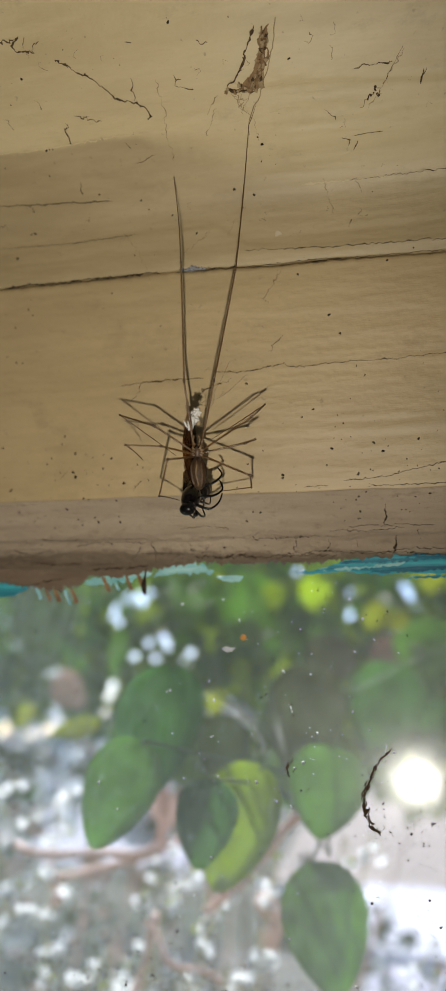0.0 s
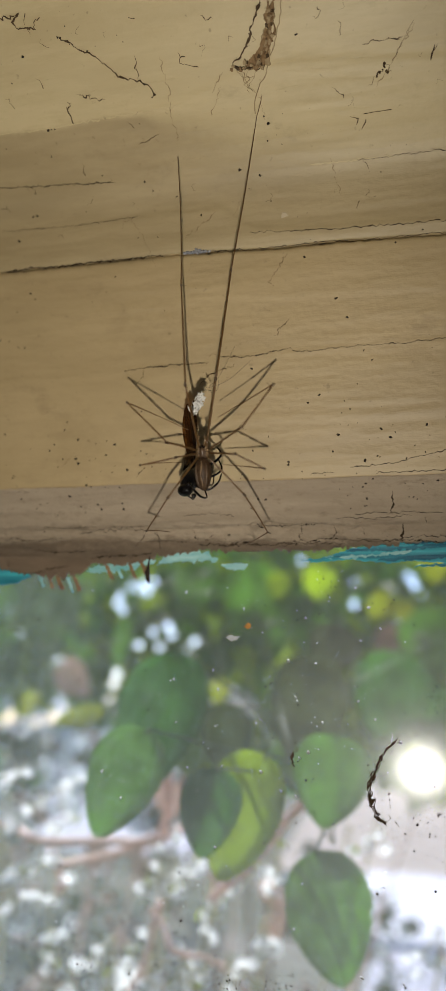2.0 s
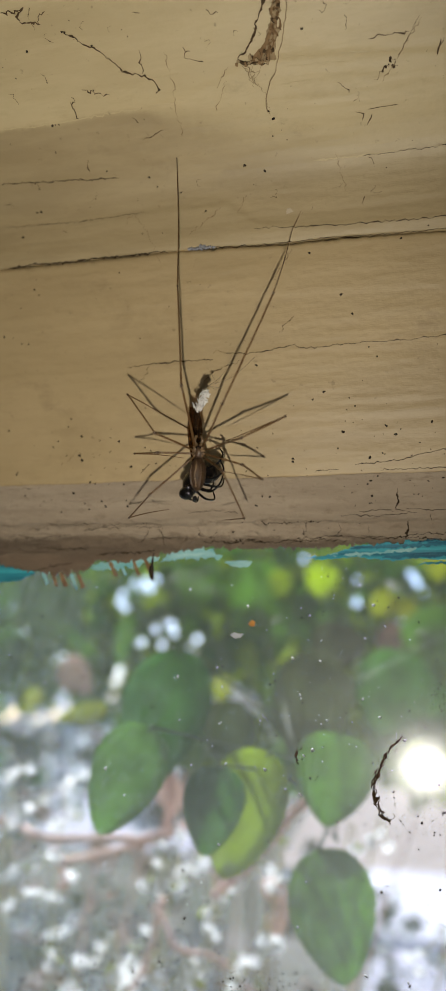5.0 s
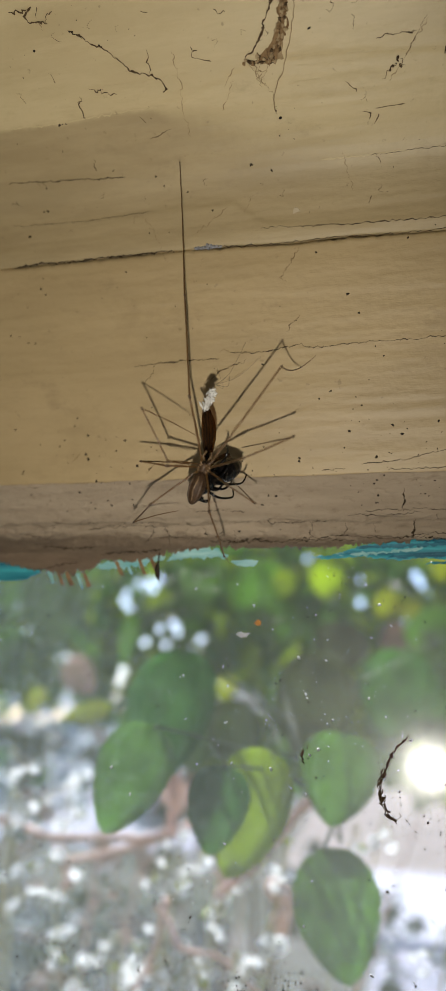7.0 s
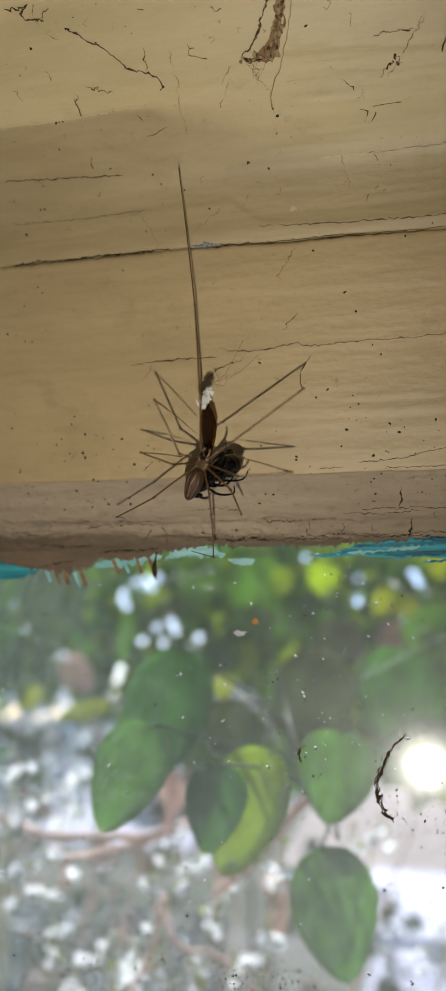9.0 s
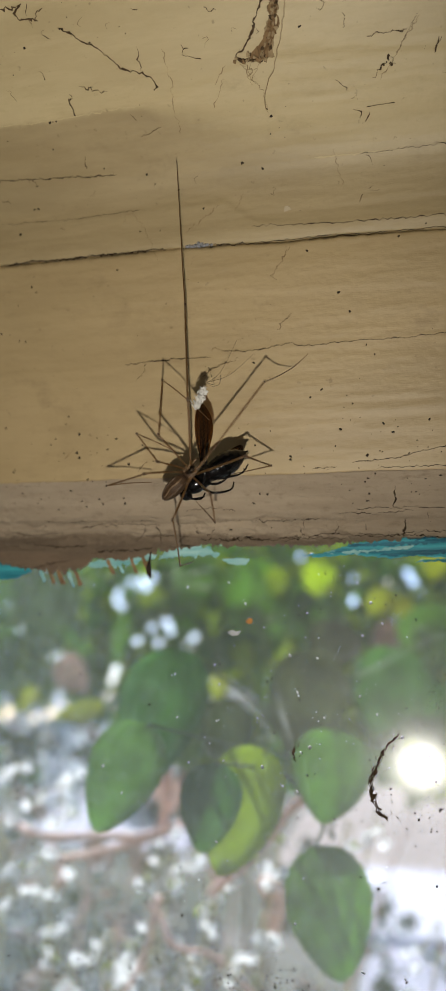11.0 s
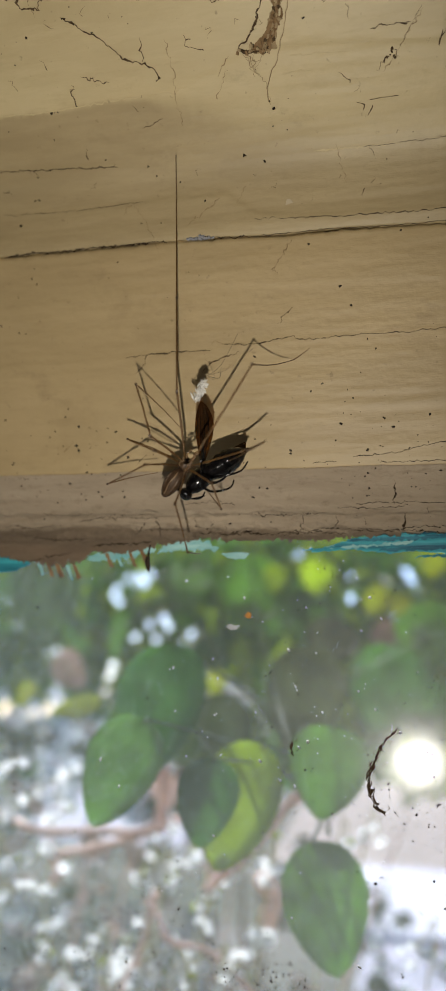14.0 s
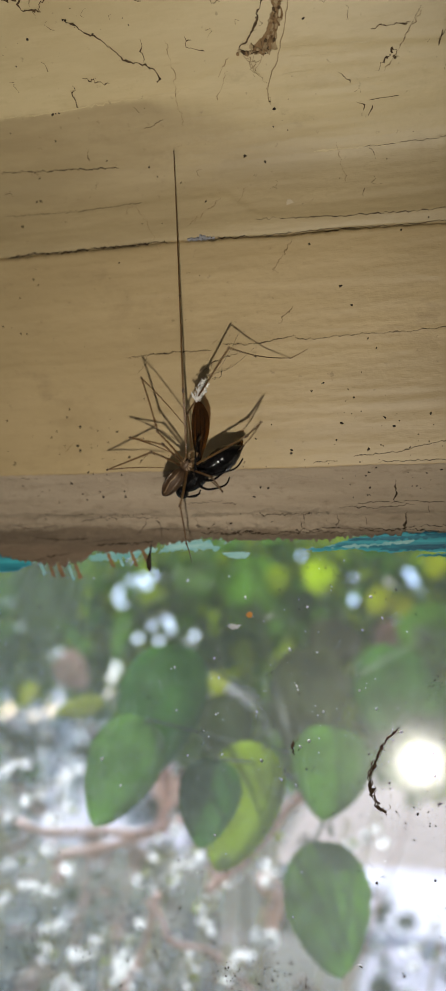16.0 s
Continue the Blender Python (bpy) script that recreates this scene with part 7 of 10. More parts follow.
    walk(legs['RF'][2], [
        (0.00, pose(0.00681, 0.00260, 0.02579, -19.1, 4.8, 0.0)),
        (0.50, pose(0.00344, 0.00425, 0.02617, -13.6, 0.9, 1.3)),
        (1.00, pose(0.00709, 0.00360, 0.02559, -15.8, 10.6, -1.0)),
        (1.50, pose(0.00177, 0.00460, 0.02624, -14.9, 3.8, 0.9)),
        (2.00, pose(0.00444, 0.00394, 0.02608, -16.6, 8.0, -0.3)),
        (2.50, pose(0.00472, 0.00408, 0.02602, -16.8, 8.5, -0.4)),
        (3.00, pose(0.00395, 0.00426, 0.02610, -17.2, 7.3, -0.0)),
        (3.50, pose(0.00271, 0.00428, 0.02623, -17.1, 4.4, 0.8)),
        (4.00, pose(0.00456, 0.00609, 0.02563, -13.3, 10.7, -1.1)),
        (4.50, pose(0.00760, 0.00140, 0.02383, -30.8, 6.4, -0.1)),
        (4.75, pose(0.00922, -0.00130, 0.02240, -43.9, 3.1, 1.9)),
        (5.00, pose(0.01028, -0.00278, 0.02135, -55.1, 1.2, 3.7)),
        (5.25, pose(0.01033, -0.00357, 0.02021, -62.0, 0.7, 4.4)),
        (5.50, pose(0.00993, -0.00447, 0.01881, -67.7, 0.7, 4.5)),
        (5.75, pose(0.00960, -0.00539, 0.01751, -73.9, 0.7, 4.4)),
        (6.00, pose(0.00936, -0.00608, 0.01637, -79.3, 0.8, 4.0)),
        (6.25, pose(0.00923, -0.00648, 0.01552, -82.9, 0.9, 3.5)),
        (6.50, pose(0.00919, -0.00660, 0.01509, -84.0, 0.9, 3.4)),
        (7.00, pose(0.00711, -0.00655, 0.01608, -83.5, 0.8, 4.5)),
        (7.50, pose(0.00910, -0.00637, 0.01521, -82.7, 0.5, 7.4)),
        (8.00, pose(0.00964, -0.00629, 0.01499, -84.3, 0.2, 9.6)),
        (8.50, pose(0.01097, -0.00582, 0.01334, -80.1, -0.1, 12.1)),
        (9.00, pose(0.01027, -0.00593, 0.01447, -81.9, -0.1, 12.3)),
        (9.50, pose(0.00829, -0.00604, 0.01557, -82.4, 0.0, 11.5)),
        (9.75, pose(0.00698, -0.00610, 0.01604, -82.4, 0.1, 10.8)),
        (10.00, pose(0.00564, -0.00616, 0.01638, -82.3, 0.2, 10.1)),
        (10.25, pose(0.00441, -0.00620, 0.01659, -82.2, 0.3, 9.5)),
        (10.50, pose(0.00306, -0.00623, 0.01667, -81.9, 0.4, 8.8)),
        (10.75, pose(0.00161, -0.00624, 0.01663, -81.6, 0.5, 8.2)),
        (11.00, pose(0.00031, -0.00625, 0.01649, -81.1, 0.6, 7.7)),
        (11.50, pose(-0.00099, -0.00624, 0.01624, -80.6, 0.6, 7.3)),
        (12.00, pose(0.00068, -0.00604, 0.01623, -80.7, 0.1, 10.2)),
        (12.50, pose(-0.00046, -0.00626, 0.01692, -81.1, 0.6, 7.5)),
        (13.00, pose(0.00505, -0.00618, 0.01711, -81.0, 0.4, 8.6)),
        (13.50, pose(0.00189, -0.00625, 0.01672, -80.0, 0.8, 6.1)),
        (14.00, pose(0.00159, -0.00639, 0.01670, -80.1, 1.5, 1.9)),
        (14.50, pose(-0.00245, -0.00643, 0.01690, -80.7, 2.1, -1.6)),
        (15.00, pose(-0.00229, -0.00630, 0.01670, -80.2, 2.7, -4.8)),
        (15.50, pose(-0.00265, -0.00631, 0.01667, -80.3, 2.7, -4.7)),
        (16.00, pose(-0.00296, -0.00631, 0.01662, -80.3, 2.6, -4.6)),
    ])
    walk(legs['RF'][3], [
        (0.00, pose(0.00886, 0.01118, 0.05046, 16.0, 30.5, 0.0)),
        (0.50, pose(0.00370, 0.01043, 0.05163, 3.7, 14.1, -4.7)),
        (1.00, pose(0.01184, 0.01065, 0.05037, 3.3, 21.9, -4.2)),
        (1.50, pose(0.00334, 0.01136, 0.05150, 9.5, 15.2, -4.6)),
        (2.00, pose(0.00797, 0.01143, 0.05094, 8.5, 20.7, -3.6)),
        (2.50, pose(0.00847, 0.01164, 0.05082, 9.1, 22.8, -3.3)),
        (3.00, pose(0.00715, 0.01200, 0.05093, 13.6, 24.2, -3.0)),
        (3.50, pose(0.00454, 0.01199, 0.05121, 12.5, 19.4, -4.3)),
        (4.00, pose(0.00942, 0.01204, 0.05068, 15.8, 27.5, -2.2)),
        (4.50, pose(0.01013, 0.01480, 0.04620, 20.2, 32.6, -0.5)),
        (4.75, pose(0.00963, 0.01690, 0.04125, 10.5, 29.0, -2.0)),
        (5.00, pose(0.00920, 0.01868, 0.03635, 2.3, 25.5, -2.7)),
        (5.25, pose(0.00874, 0.01950, 0.03251, -1.6, 23.7, -2.8)),
        (5.50, pose(0.00816, 0.01971, 0.02875, -2.8, 25.2, -2.9)),
        (5.75, pose(0.00776, 0.01971, 0.02479, -3.3, 29.7, -3.1)),
        (6.00, pose(0.00764, 0.01961, 0.02125, -3.2, 35.8, -3.5)),
        (6.25, pose(0.00770, 0.01948, 0.01875, -2.9, 40.6, -3.9)),
        (6.50, pose(0.00771, 0.01941, 0.01784, -2.6, 41.2, -3.9)),
        (7.00, pose(0.00512, 0.01941, 0.01904, -1.9, 33.5, -3.5)),
        (7.50, pose(0.00580, 0.01941, 0.01854, -2.2, 37.1, -3.7)),
        (8.00, pose(0.00529, 0.01941, 0.01759, -1.6, 29.1, -3.3)),
        (8.50, pose(0.00555, 0.01941, 0.01784, -0.9, 16.9, -3.0)),
        (9.00, pose(0.00475, 0.01941, 0.01817, -0.5, 9.8, -2.9)),
        (9.50, pose(0.00311, 0.01941, 0.01903, -0.4, 8.6, -2.9)),
        (9.75, pose(0.00212, 0.01941, 0.01949, -0.5, 9.8, -2.9)),
        (10.00, pose(0.00111, 0.01941, 0.01987, -0.6, 11.1, -2.9)),
        (10.25, pose(0.00017, 0.01941, 0.02015, -0.5, 10.9, -2.9)),
        (10.50, pose(-0.00090, 0.01941, 0.02035, -0.5, 9.2, -2.9)),
        (10.75, pose(-0.00206, 0.01941, 0.02048, -0.3, 6.7, -2.8)),
        (11.00, pose(-0.00312, 0.01941, 0.02053, -0.2, 4.3, -2.8)),
        (11.50, pose(-0.00421, 0.01941, 0.02051, -0.1, 1.5, -2.8)),
        (12.00, pose(-0.00389, 0.01941, 0.02046, 0.1, -2.9, -2.8)),
        (12.50, pose(-0.00381, 0.01941, 0.02096, -0.1, 2.9, -2.8)),
        (13.00, pose(0.00119, 0.01941, 0.02121, -0.7, 14.1, -2.8)),
        (13.50, pose(-0.00077, 0.01941, 0.02128, -0.4, 8.8, -2.8)),
        (14.00, pose(0.00084, 0.01941, 0.02119, -1.0, 20.7, -2.8)),
        (14.50, pose(-0.00156, 0.01941, 0.02115, -0.8, 17.2, -2.8)),
        (15.00, pose(0.00009, 0.01941, 0.02116, -1.3, 26.8, -2.9)),
        (15.50, pose(-0.00031, 0.01941, 0.02108, -1.3, 26.8, -2.9)),
        (16.00, pose(-0.00066, 0.01941, 0.02102, -1.3, 26.3, -2.9)),
    ])
    walk(legs['L2'][0], [
        (0.00, pose(-0.00080, -0.00010, 0.00025, 17.8, -51.6, -0.0)),
        (0.50, pose(-0.00080, -0.00010, 0.00025, 16.0, -50.9, 0.3)),
        (1.00, pose(-0.00080, -0.00010, 0.00025, 50.3, -43.6, 3.2)),
        (1.50, pose(-0.00080, -0.00010, 0.00025, 56.2, -47.4, -3.9)),
        (2.00, pose(-0.00080, -0.00010, 0.00025, 75.2, -50.8, -12.9)),
        (2.50, pose(-0.00080, -0.00010, 0.00025, 55.2, -50.2, -9.6)),
        (3.00, pose(-0.00080, -0.00010, 0.00025, 65.0, -52.9, -16.5)),
        (3.50, pose(-0.00080, -0.00010, 0.00025, 43.1, -55.5, -28.5)),
        (4.00, pose(-0.00080, -0.00010, 0.00025, 35.8, -50.8, -21.8)),
        (4.50, pose(-0.00080, -0.00010, 0.00025, 39.3, -51.2, -22.3)),
        (4.75, pose(-0.00080, -0.00010, 0.00025, 51.5, -49.8, -20.6)),
        (5.00, pose(-0.00080, -0.00010, 0.00025, 59.0, -50.1, -21.2)),
        (5.25, pose(-0.00080, -0.00010, 0.00025, 64.3, -50.3, -21.6)),
        (5.50, pose(-0.00080, -0.00010, 0.00025, 68.5, -50.3, -21.6)),
        (5.75, pose(-0.00080, -0.00010, 0.00025, 72.2, -50.2, -21.4)),
        (6.00, pose(-0.00080, -0.00010, 0.00025, 75.5, -50.2, -21.3)),
        (6.25, pose(-0.00080, -0.00010, 0.00025, 78.4, -50.2, -21.4)),
        (6.50, pose(-0.00080, -0.00010, 0.00025, 81.3, -50.3, -22.2)),
        (7.00, pose(-0.00080, -0.00010, 0.00025, 98.8, -50.9, -32.1)),
        (7.50, pose(-0.00080, -0.00010, 0.00025, 91.1, -51.4, -23.2)),
        (8.00, pose(-0.00080, -0.00010, 0.00025, 30.0, -51.4, -19.8)),
        (8.50, pose(-0.00080, -0.00010, 0.00025, 12.0, -30.8, -6.8)),
        (9.00, pose(-0.00080, -0.00010, 0.00025, 85.9, -31.0, -6.9)),
        (9.50, pose(-0.00080, -0.00010, 0.00025, 84.5, -31.2, -12.8)),
        (9.75, pose(-0.00080, -0.00010, 0.00025, 82.3, -31.5, -16.3)),
        (10.00, pose(-0.00080, -0.00010, 0.00025, 80.3, -31.9, -20.4)),
        (10.25, pose(-0.00080, -0.00010, 0.00025, 79.3, -32.5, -25.1)),
        (10.50, pose(-0.00080, -0.00010, 0.00025, 78.6, -33.2, -30.6)),
        (10.75, pose(-0.00080, -0.00010, 0.00025, 78.2, -34.2, -37.4)),
        (11.00, pose(-0.00080, -0.00010, 0.00025, 78.9, -35.4, -46.3)),
        (11.50, pose(-0.00080, -0.00010, 0.00025, 86.6, -36.5, -73.8)),
        (12.00, pose(-0.00080, -0.00010, 0.00025, 107.4, -36.4, -71.7)),
        (12.50, pose(-0.00080, -0.00010, 0.00025, 90.8, -39.7, -39.9)),
        (13.00, pose(-0.00080, -0.00010, 0.00025, 81.2, -39.5, -45.9)),
        (13.50, pose(-0.00080, -0.00010, 0.00025, 80.5, -38.4, -38.7)),
        (14.00, pose(-0.00080, -0.00010, 0.00025, 79.8, -38.1, -36.1)),
        (14.50, pose(-0.00080, -0.00010, 0.00025, 76.3, -38.7, -41.6)),
        (15.00, pose(-0.00080, -0.00010, 0.00025, 64.2, -35.7, -29.5)),
        (15.50, pose(-0.00080, -0.00010, 0.00025, 67.5, -35.4, -28.7)),
        (16.00, pose(-0.00080, -0.00010, 0.00025, 70.8, -35.2, -28.2)),
    ])
    walk(legs['L2'][1], [
        (0.00, pose(-0.00557, -0.00205, 0.00403, -29.1, -68.7, -0.0)),
        (0.50, pose(-0.00556, -0.00189, 0.00413, -19.5, -64.2, -5.7)),
        (1.00, pose(-0.00333, -0.00517, 0.00321, -14.6, -58.1, -9.7)),
        (1.50, pose(-0.00377, -0.00523, 0.00266, -1.8, -48.2, -13.5)),
        (2.00, pose(-0.00341, -0.00584, 0.00128, 9.5, -42.3, -13.8)),
        (2.50, pose(-0.00444, -0.00481, 0.00259, 1.0, -33.0, -11.9)),
        (3.00, pose(-0.00452, -0.00504, 0.00188, -1.2, -42.5, -12.1)),
        (3.50, pose(-0.00627, -0.00210, 0.00289, -7.4, -52.0, -11.8)),
        (4.00, pose(-0.00592, -0.00208, 0.00353, -11.3, -49.7, -12.3)),
        (4.50, pose(-0.00590, -0.00239, 0.00335, -13.5, -47.8, -12.8)),
        (4.75, pose(-0.00541, -0.00371, 0.00282, -12.1, -46.8, -13.2)),
        (5.00, pose(-0.00514, -0.00430, 0.00236, -9.8, -45.6, -13.6)),
        (5.25, pose(-0.00490, -0.00467, 0.00202, -7.6, -44.4, -13.8)),
        (5.50, pose(-0.00467, -0.00497, 0.00175, -5.9, -44.1, -13.9)),
        (5.75, pose(-0.00442, -0.00522, 0.00150, -4.3, -44.2, -13.9)),
        (6.00, pose(-0.00419, -0.00542, 0.00127, -2.2, -43.9, -13.9)),
        (6.25, pose(-0.00401, -0.00557, 0.00107, 1.2, -42.3, -14.0)),
        (6.50, pose(-0.00388, -0.00567, 0.00087, 8.0, -37.7, -13.9)),
        (7.00, pose(-0.00352, -0.00586, -0.00037, 22.1, -39.4, -14.2)),
        (7.50, pose(-0.00323, -0.00601, 0.00017, 20.3, -36.2, -12.6)),
        (8.00, pose(-0.00596, -0.00164, 0.00370, 12.0, -61.7, -33.0)),
        (8.50, pose(-0.00414, -0.00104, 0.00562, 61.2, 18.9, -20.4)),
        (9.00, pose(-0.00180, -0.00640, 0.00064, 45.2, -8.7, -64.0)),
        (9.50, pose(-0.00252, -0.00624, 0.00077, 43.6, -11.6, -67.1)),
        (9.75, pose(-0.00300, -0.00606, 0.00098, 42.6, -17.5, -72.9)),
        (10.00, pose(-0.00353, -0.00581, 0.00117, 41.7, -20.1, -75.5)),
        (10.25, pose(-0.00404, -0.00552, 0.00125, 40.8, -21.6, -77.0)),
        (10.50, pose(-0.00458, -0.00515, 0.00131, 40.2, -22.6, -77.9)),
        (10.75, pose(-0.00519, -0.00463, 0.00133, 39.6, -23.0, -78.3)),
        (11.00, pose(-0.00583, -0.00392, 0.00125, 38.6, -22.4, -77.7)),
        (11.50, pose(-0.00699, -0.00167, 0.00055, 34.7, -10.7, -68.5)),
        (12.00, pose(-0.00624, -0.00309, -0.00129, 47.7, -30.8, -84.9)),
        (12.50, pose(-0.00486, -0.00504, 0.00019, 56.6, -29.8, -83.7)),
        (13.00, pose(-0.00577, -0.00405, 0.00101, 43.9, -29.5, -83.2)),
        (13.50, pose(-0.00525, -0.00461, 0.00107, 51.3, -24.7, -78.1)),
        (14.00, pose(-0.00507, -0.00477, 0.00114, 49.6, -27.7, -82.4)),
        (14.50, pose(-0.00563, -0.00412, 0.00143, 54.3, -27.2, -81.8)),
        (15.00, pose(-0.00505, -0.00431, 0.00251, 49.6, -27.2, -81.8)),
        (15.50, pose(-0.00488, -0.00460, 0.00224, 50.7, -25.7, -79.9)),
        (16.00, pose(-0.00472, -0.00485, 0.00197, 51.7, -24.0, -77.6)),
    ])
    walk(legs['L2'][2], [
        (0.00, pose(-0.01194, 0.00176, 0.00652, 165.7, 48.8, 180.0)),
        (0.50, pose(-0.01190, 0.00137, 0.00734, 174.4, 62.7, 172.2)),
        (1.00, pose(-0.00934, -0.00215, 0.00721, 141.2, 45.0, 174.6)),
        (1.50, pose(-0.00938, -0.00362, 0.00787, 126.9, 49.2, 169.4)),
        (2.00, pose(-0.00876, -0.00586, 0.00699, 125.1, 51.0, 165.3)),
        (2.50, pose(-0.00864, -0.00406, 0.00915, 131.8, 49.5, 168.7)),
        (3.00, pose(-0.00965, -0.00377, 0.00765, 127.8, 53.7, 160.2)),
        (3.50, pose(-0.01204, 0.00013, 0.00767, 140.4, 56.7, 152.4)),
        (4.00, pose(-0.01131, 0.00066, 0.00849, 145.7, 52.8, 157.6)),
        (4.50, pose(-0.01100, 0.00064, 0.00846, 149.3, 54.1, 156.1)),
        (4.75, pose(-0.01046, -0.00085, 0.00806, 133.9, 49.6, 160.1)),
        (5.00, pose(-0.01018, -0.00171, 0.00776, 129.9, 49.4, 160.5)),
        (5.25, pose(-0.00993, -0.00236, 0.00756, 127.2, 49.2, 160.9)),
        (5.50, pose(-0.00973, -0.00288, 0.00734, 124.7, 49.1, 161.1)),
        (5.75, pose(-0.00956, -0.00334, 0.00709, 122.2, 49.1, 161.0)),
        (6.00, pose(-0.00938, -0.00382, 0.00691, 120.1, 49.1, 161.1)),
        (6.25, pose(-0.00915, -0.00446, 0.00686, 118.8, 48.9, 161.6)),
        (6.50, pose(-0.00874, -0.00559, 0.00700, 118.5, 48.4, 162.8)),
        (7.00, pose(-0.00870, -0.00758, 0.00524, 102.6, 51.6, 152.1)),
        (7.50, pose(-0.00805, -0.00771, 0.00610, 106.3, 50.2, 159.6)),
        (8.00, pose(-0.01249, 0.00066, 0.00734, 140.5, 49.3, 164.1)),
        (8.50, pose(-0.00539, -0.00789, 0.00918, 129.6, 29.0, -178.5)),
        (9.00, pose(-0.00715, -0.00809, 0.00609, 108.0, 38.8, 164.7)),
        (9.50, pose(-0.00793, -0.00728, 0.00632, 106.5, 40.0, 159.5)),
        (9.75, pose(-0.00858, -0.00596, 0.00648, 105.4, 40.6, 156.3)),
        (10.00, pose(-0.00907, -0.00516, 0.00665, 104.0, 41.3, 153.0)),
        (10.25, pose(-0.00952, -0.00455, 0.00675, 102.1, 41.8, 149.8)),
        (10.50, pose(-0.01000, -0.00396, 0.00682, 99.3, 42.3, 146.1)),
        (10.75, pose(-0.01054, -0.00333, 0.00688, 95.8, 42.8, 141.8)),
        (11.00, pose(-0.01109, -0.00268, 0.00691, 92.4, 43.0, 137.8)),
        (11.50, pose(-0.01157, -0.00220, 0.00687, 87.9, 43.1, 134.2)),
        (12.00, pose(-0.01224, -0.00092, 0.00324, 80.6, 42.9, 143.7)),
        (12.50, pose(-0.01159, -0.00363, 0.00392, 96.7, 42.7, 142.0)),
        (13.00, pose(-0.01149, -0.00194, 0.00591, 107.3, 42.3, 145.9)),
        (13.50, pose(-0.01165, -0.00387, 0.00551, 101.0, 42.6, 144.6)),
        (14.00, pose(-0.01129, -0.00323, 0.00563, 107.0, 42.1, 147.3)),
        (14.50, pose(-0.01222, -0.00297, 0.00549, 104.9, 43.1, 142.7)),
        (15.00, pose(-0.01127, -0.00287, 0.00703, 111.7, 41.0, 151.3)),
        (15.50, pose(-0.01122, -0.00355, 0.00671, 110.1, 41.4, 150.1)),
        (16.00, pose(-0.01115, -0.00425, 0.00640, 108.4, 41.7, 148.9)),
    ])
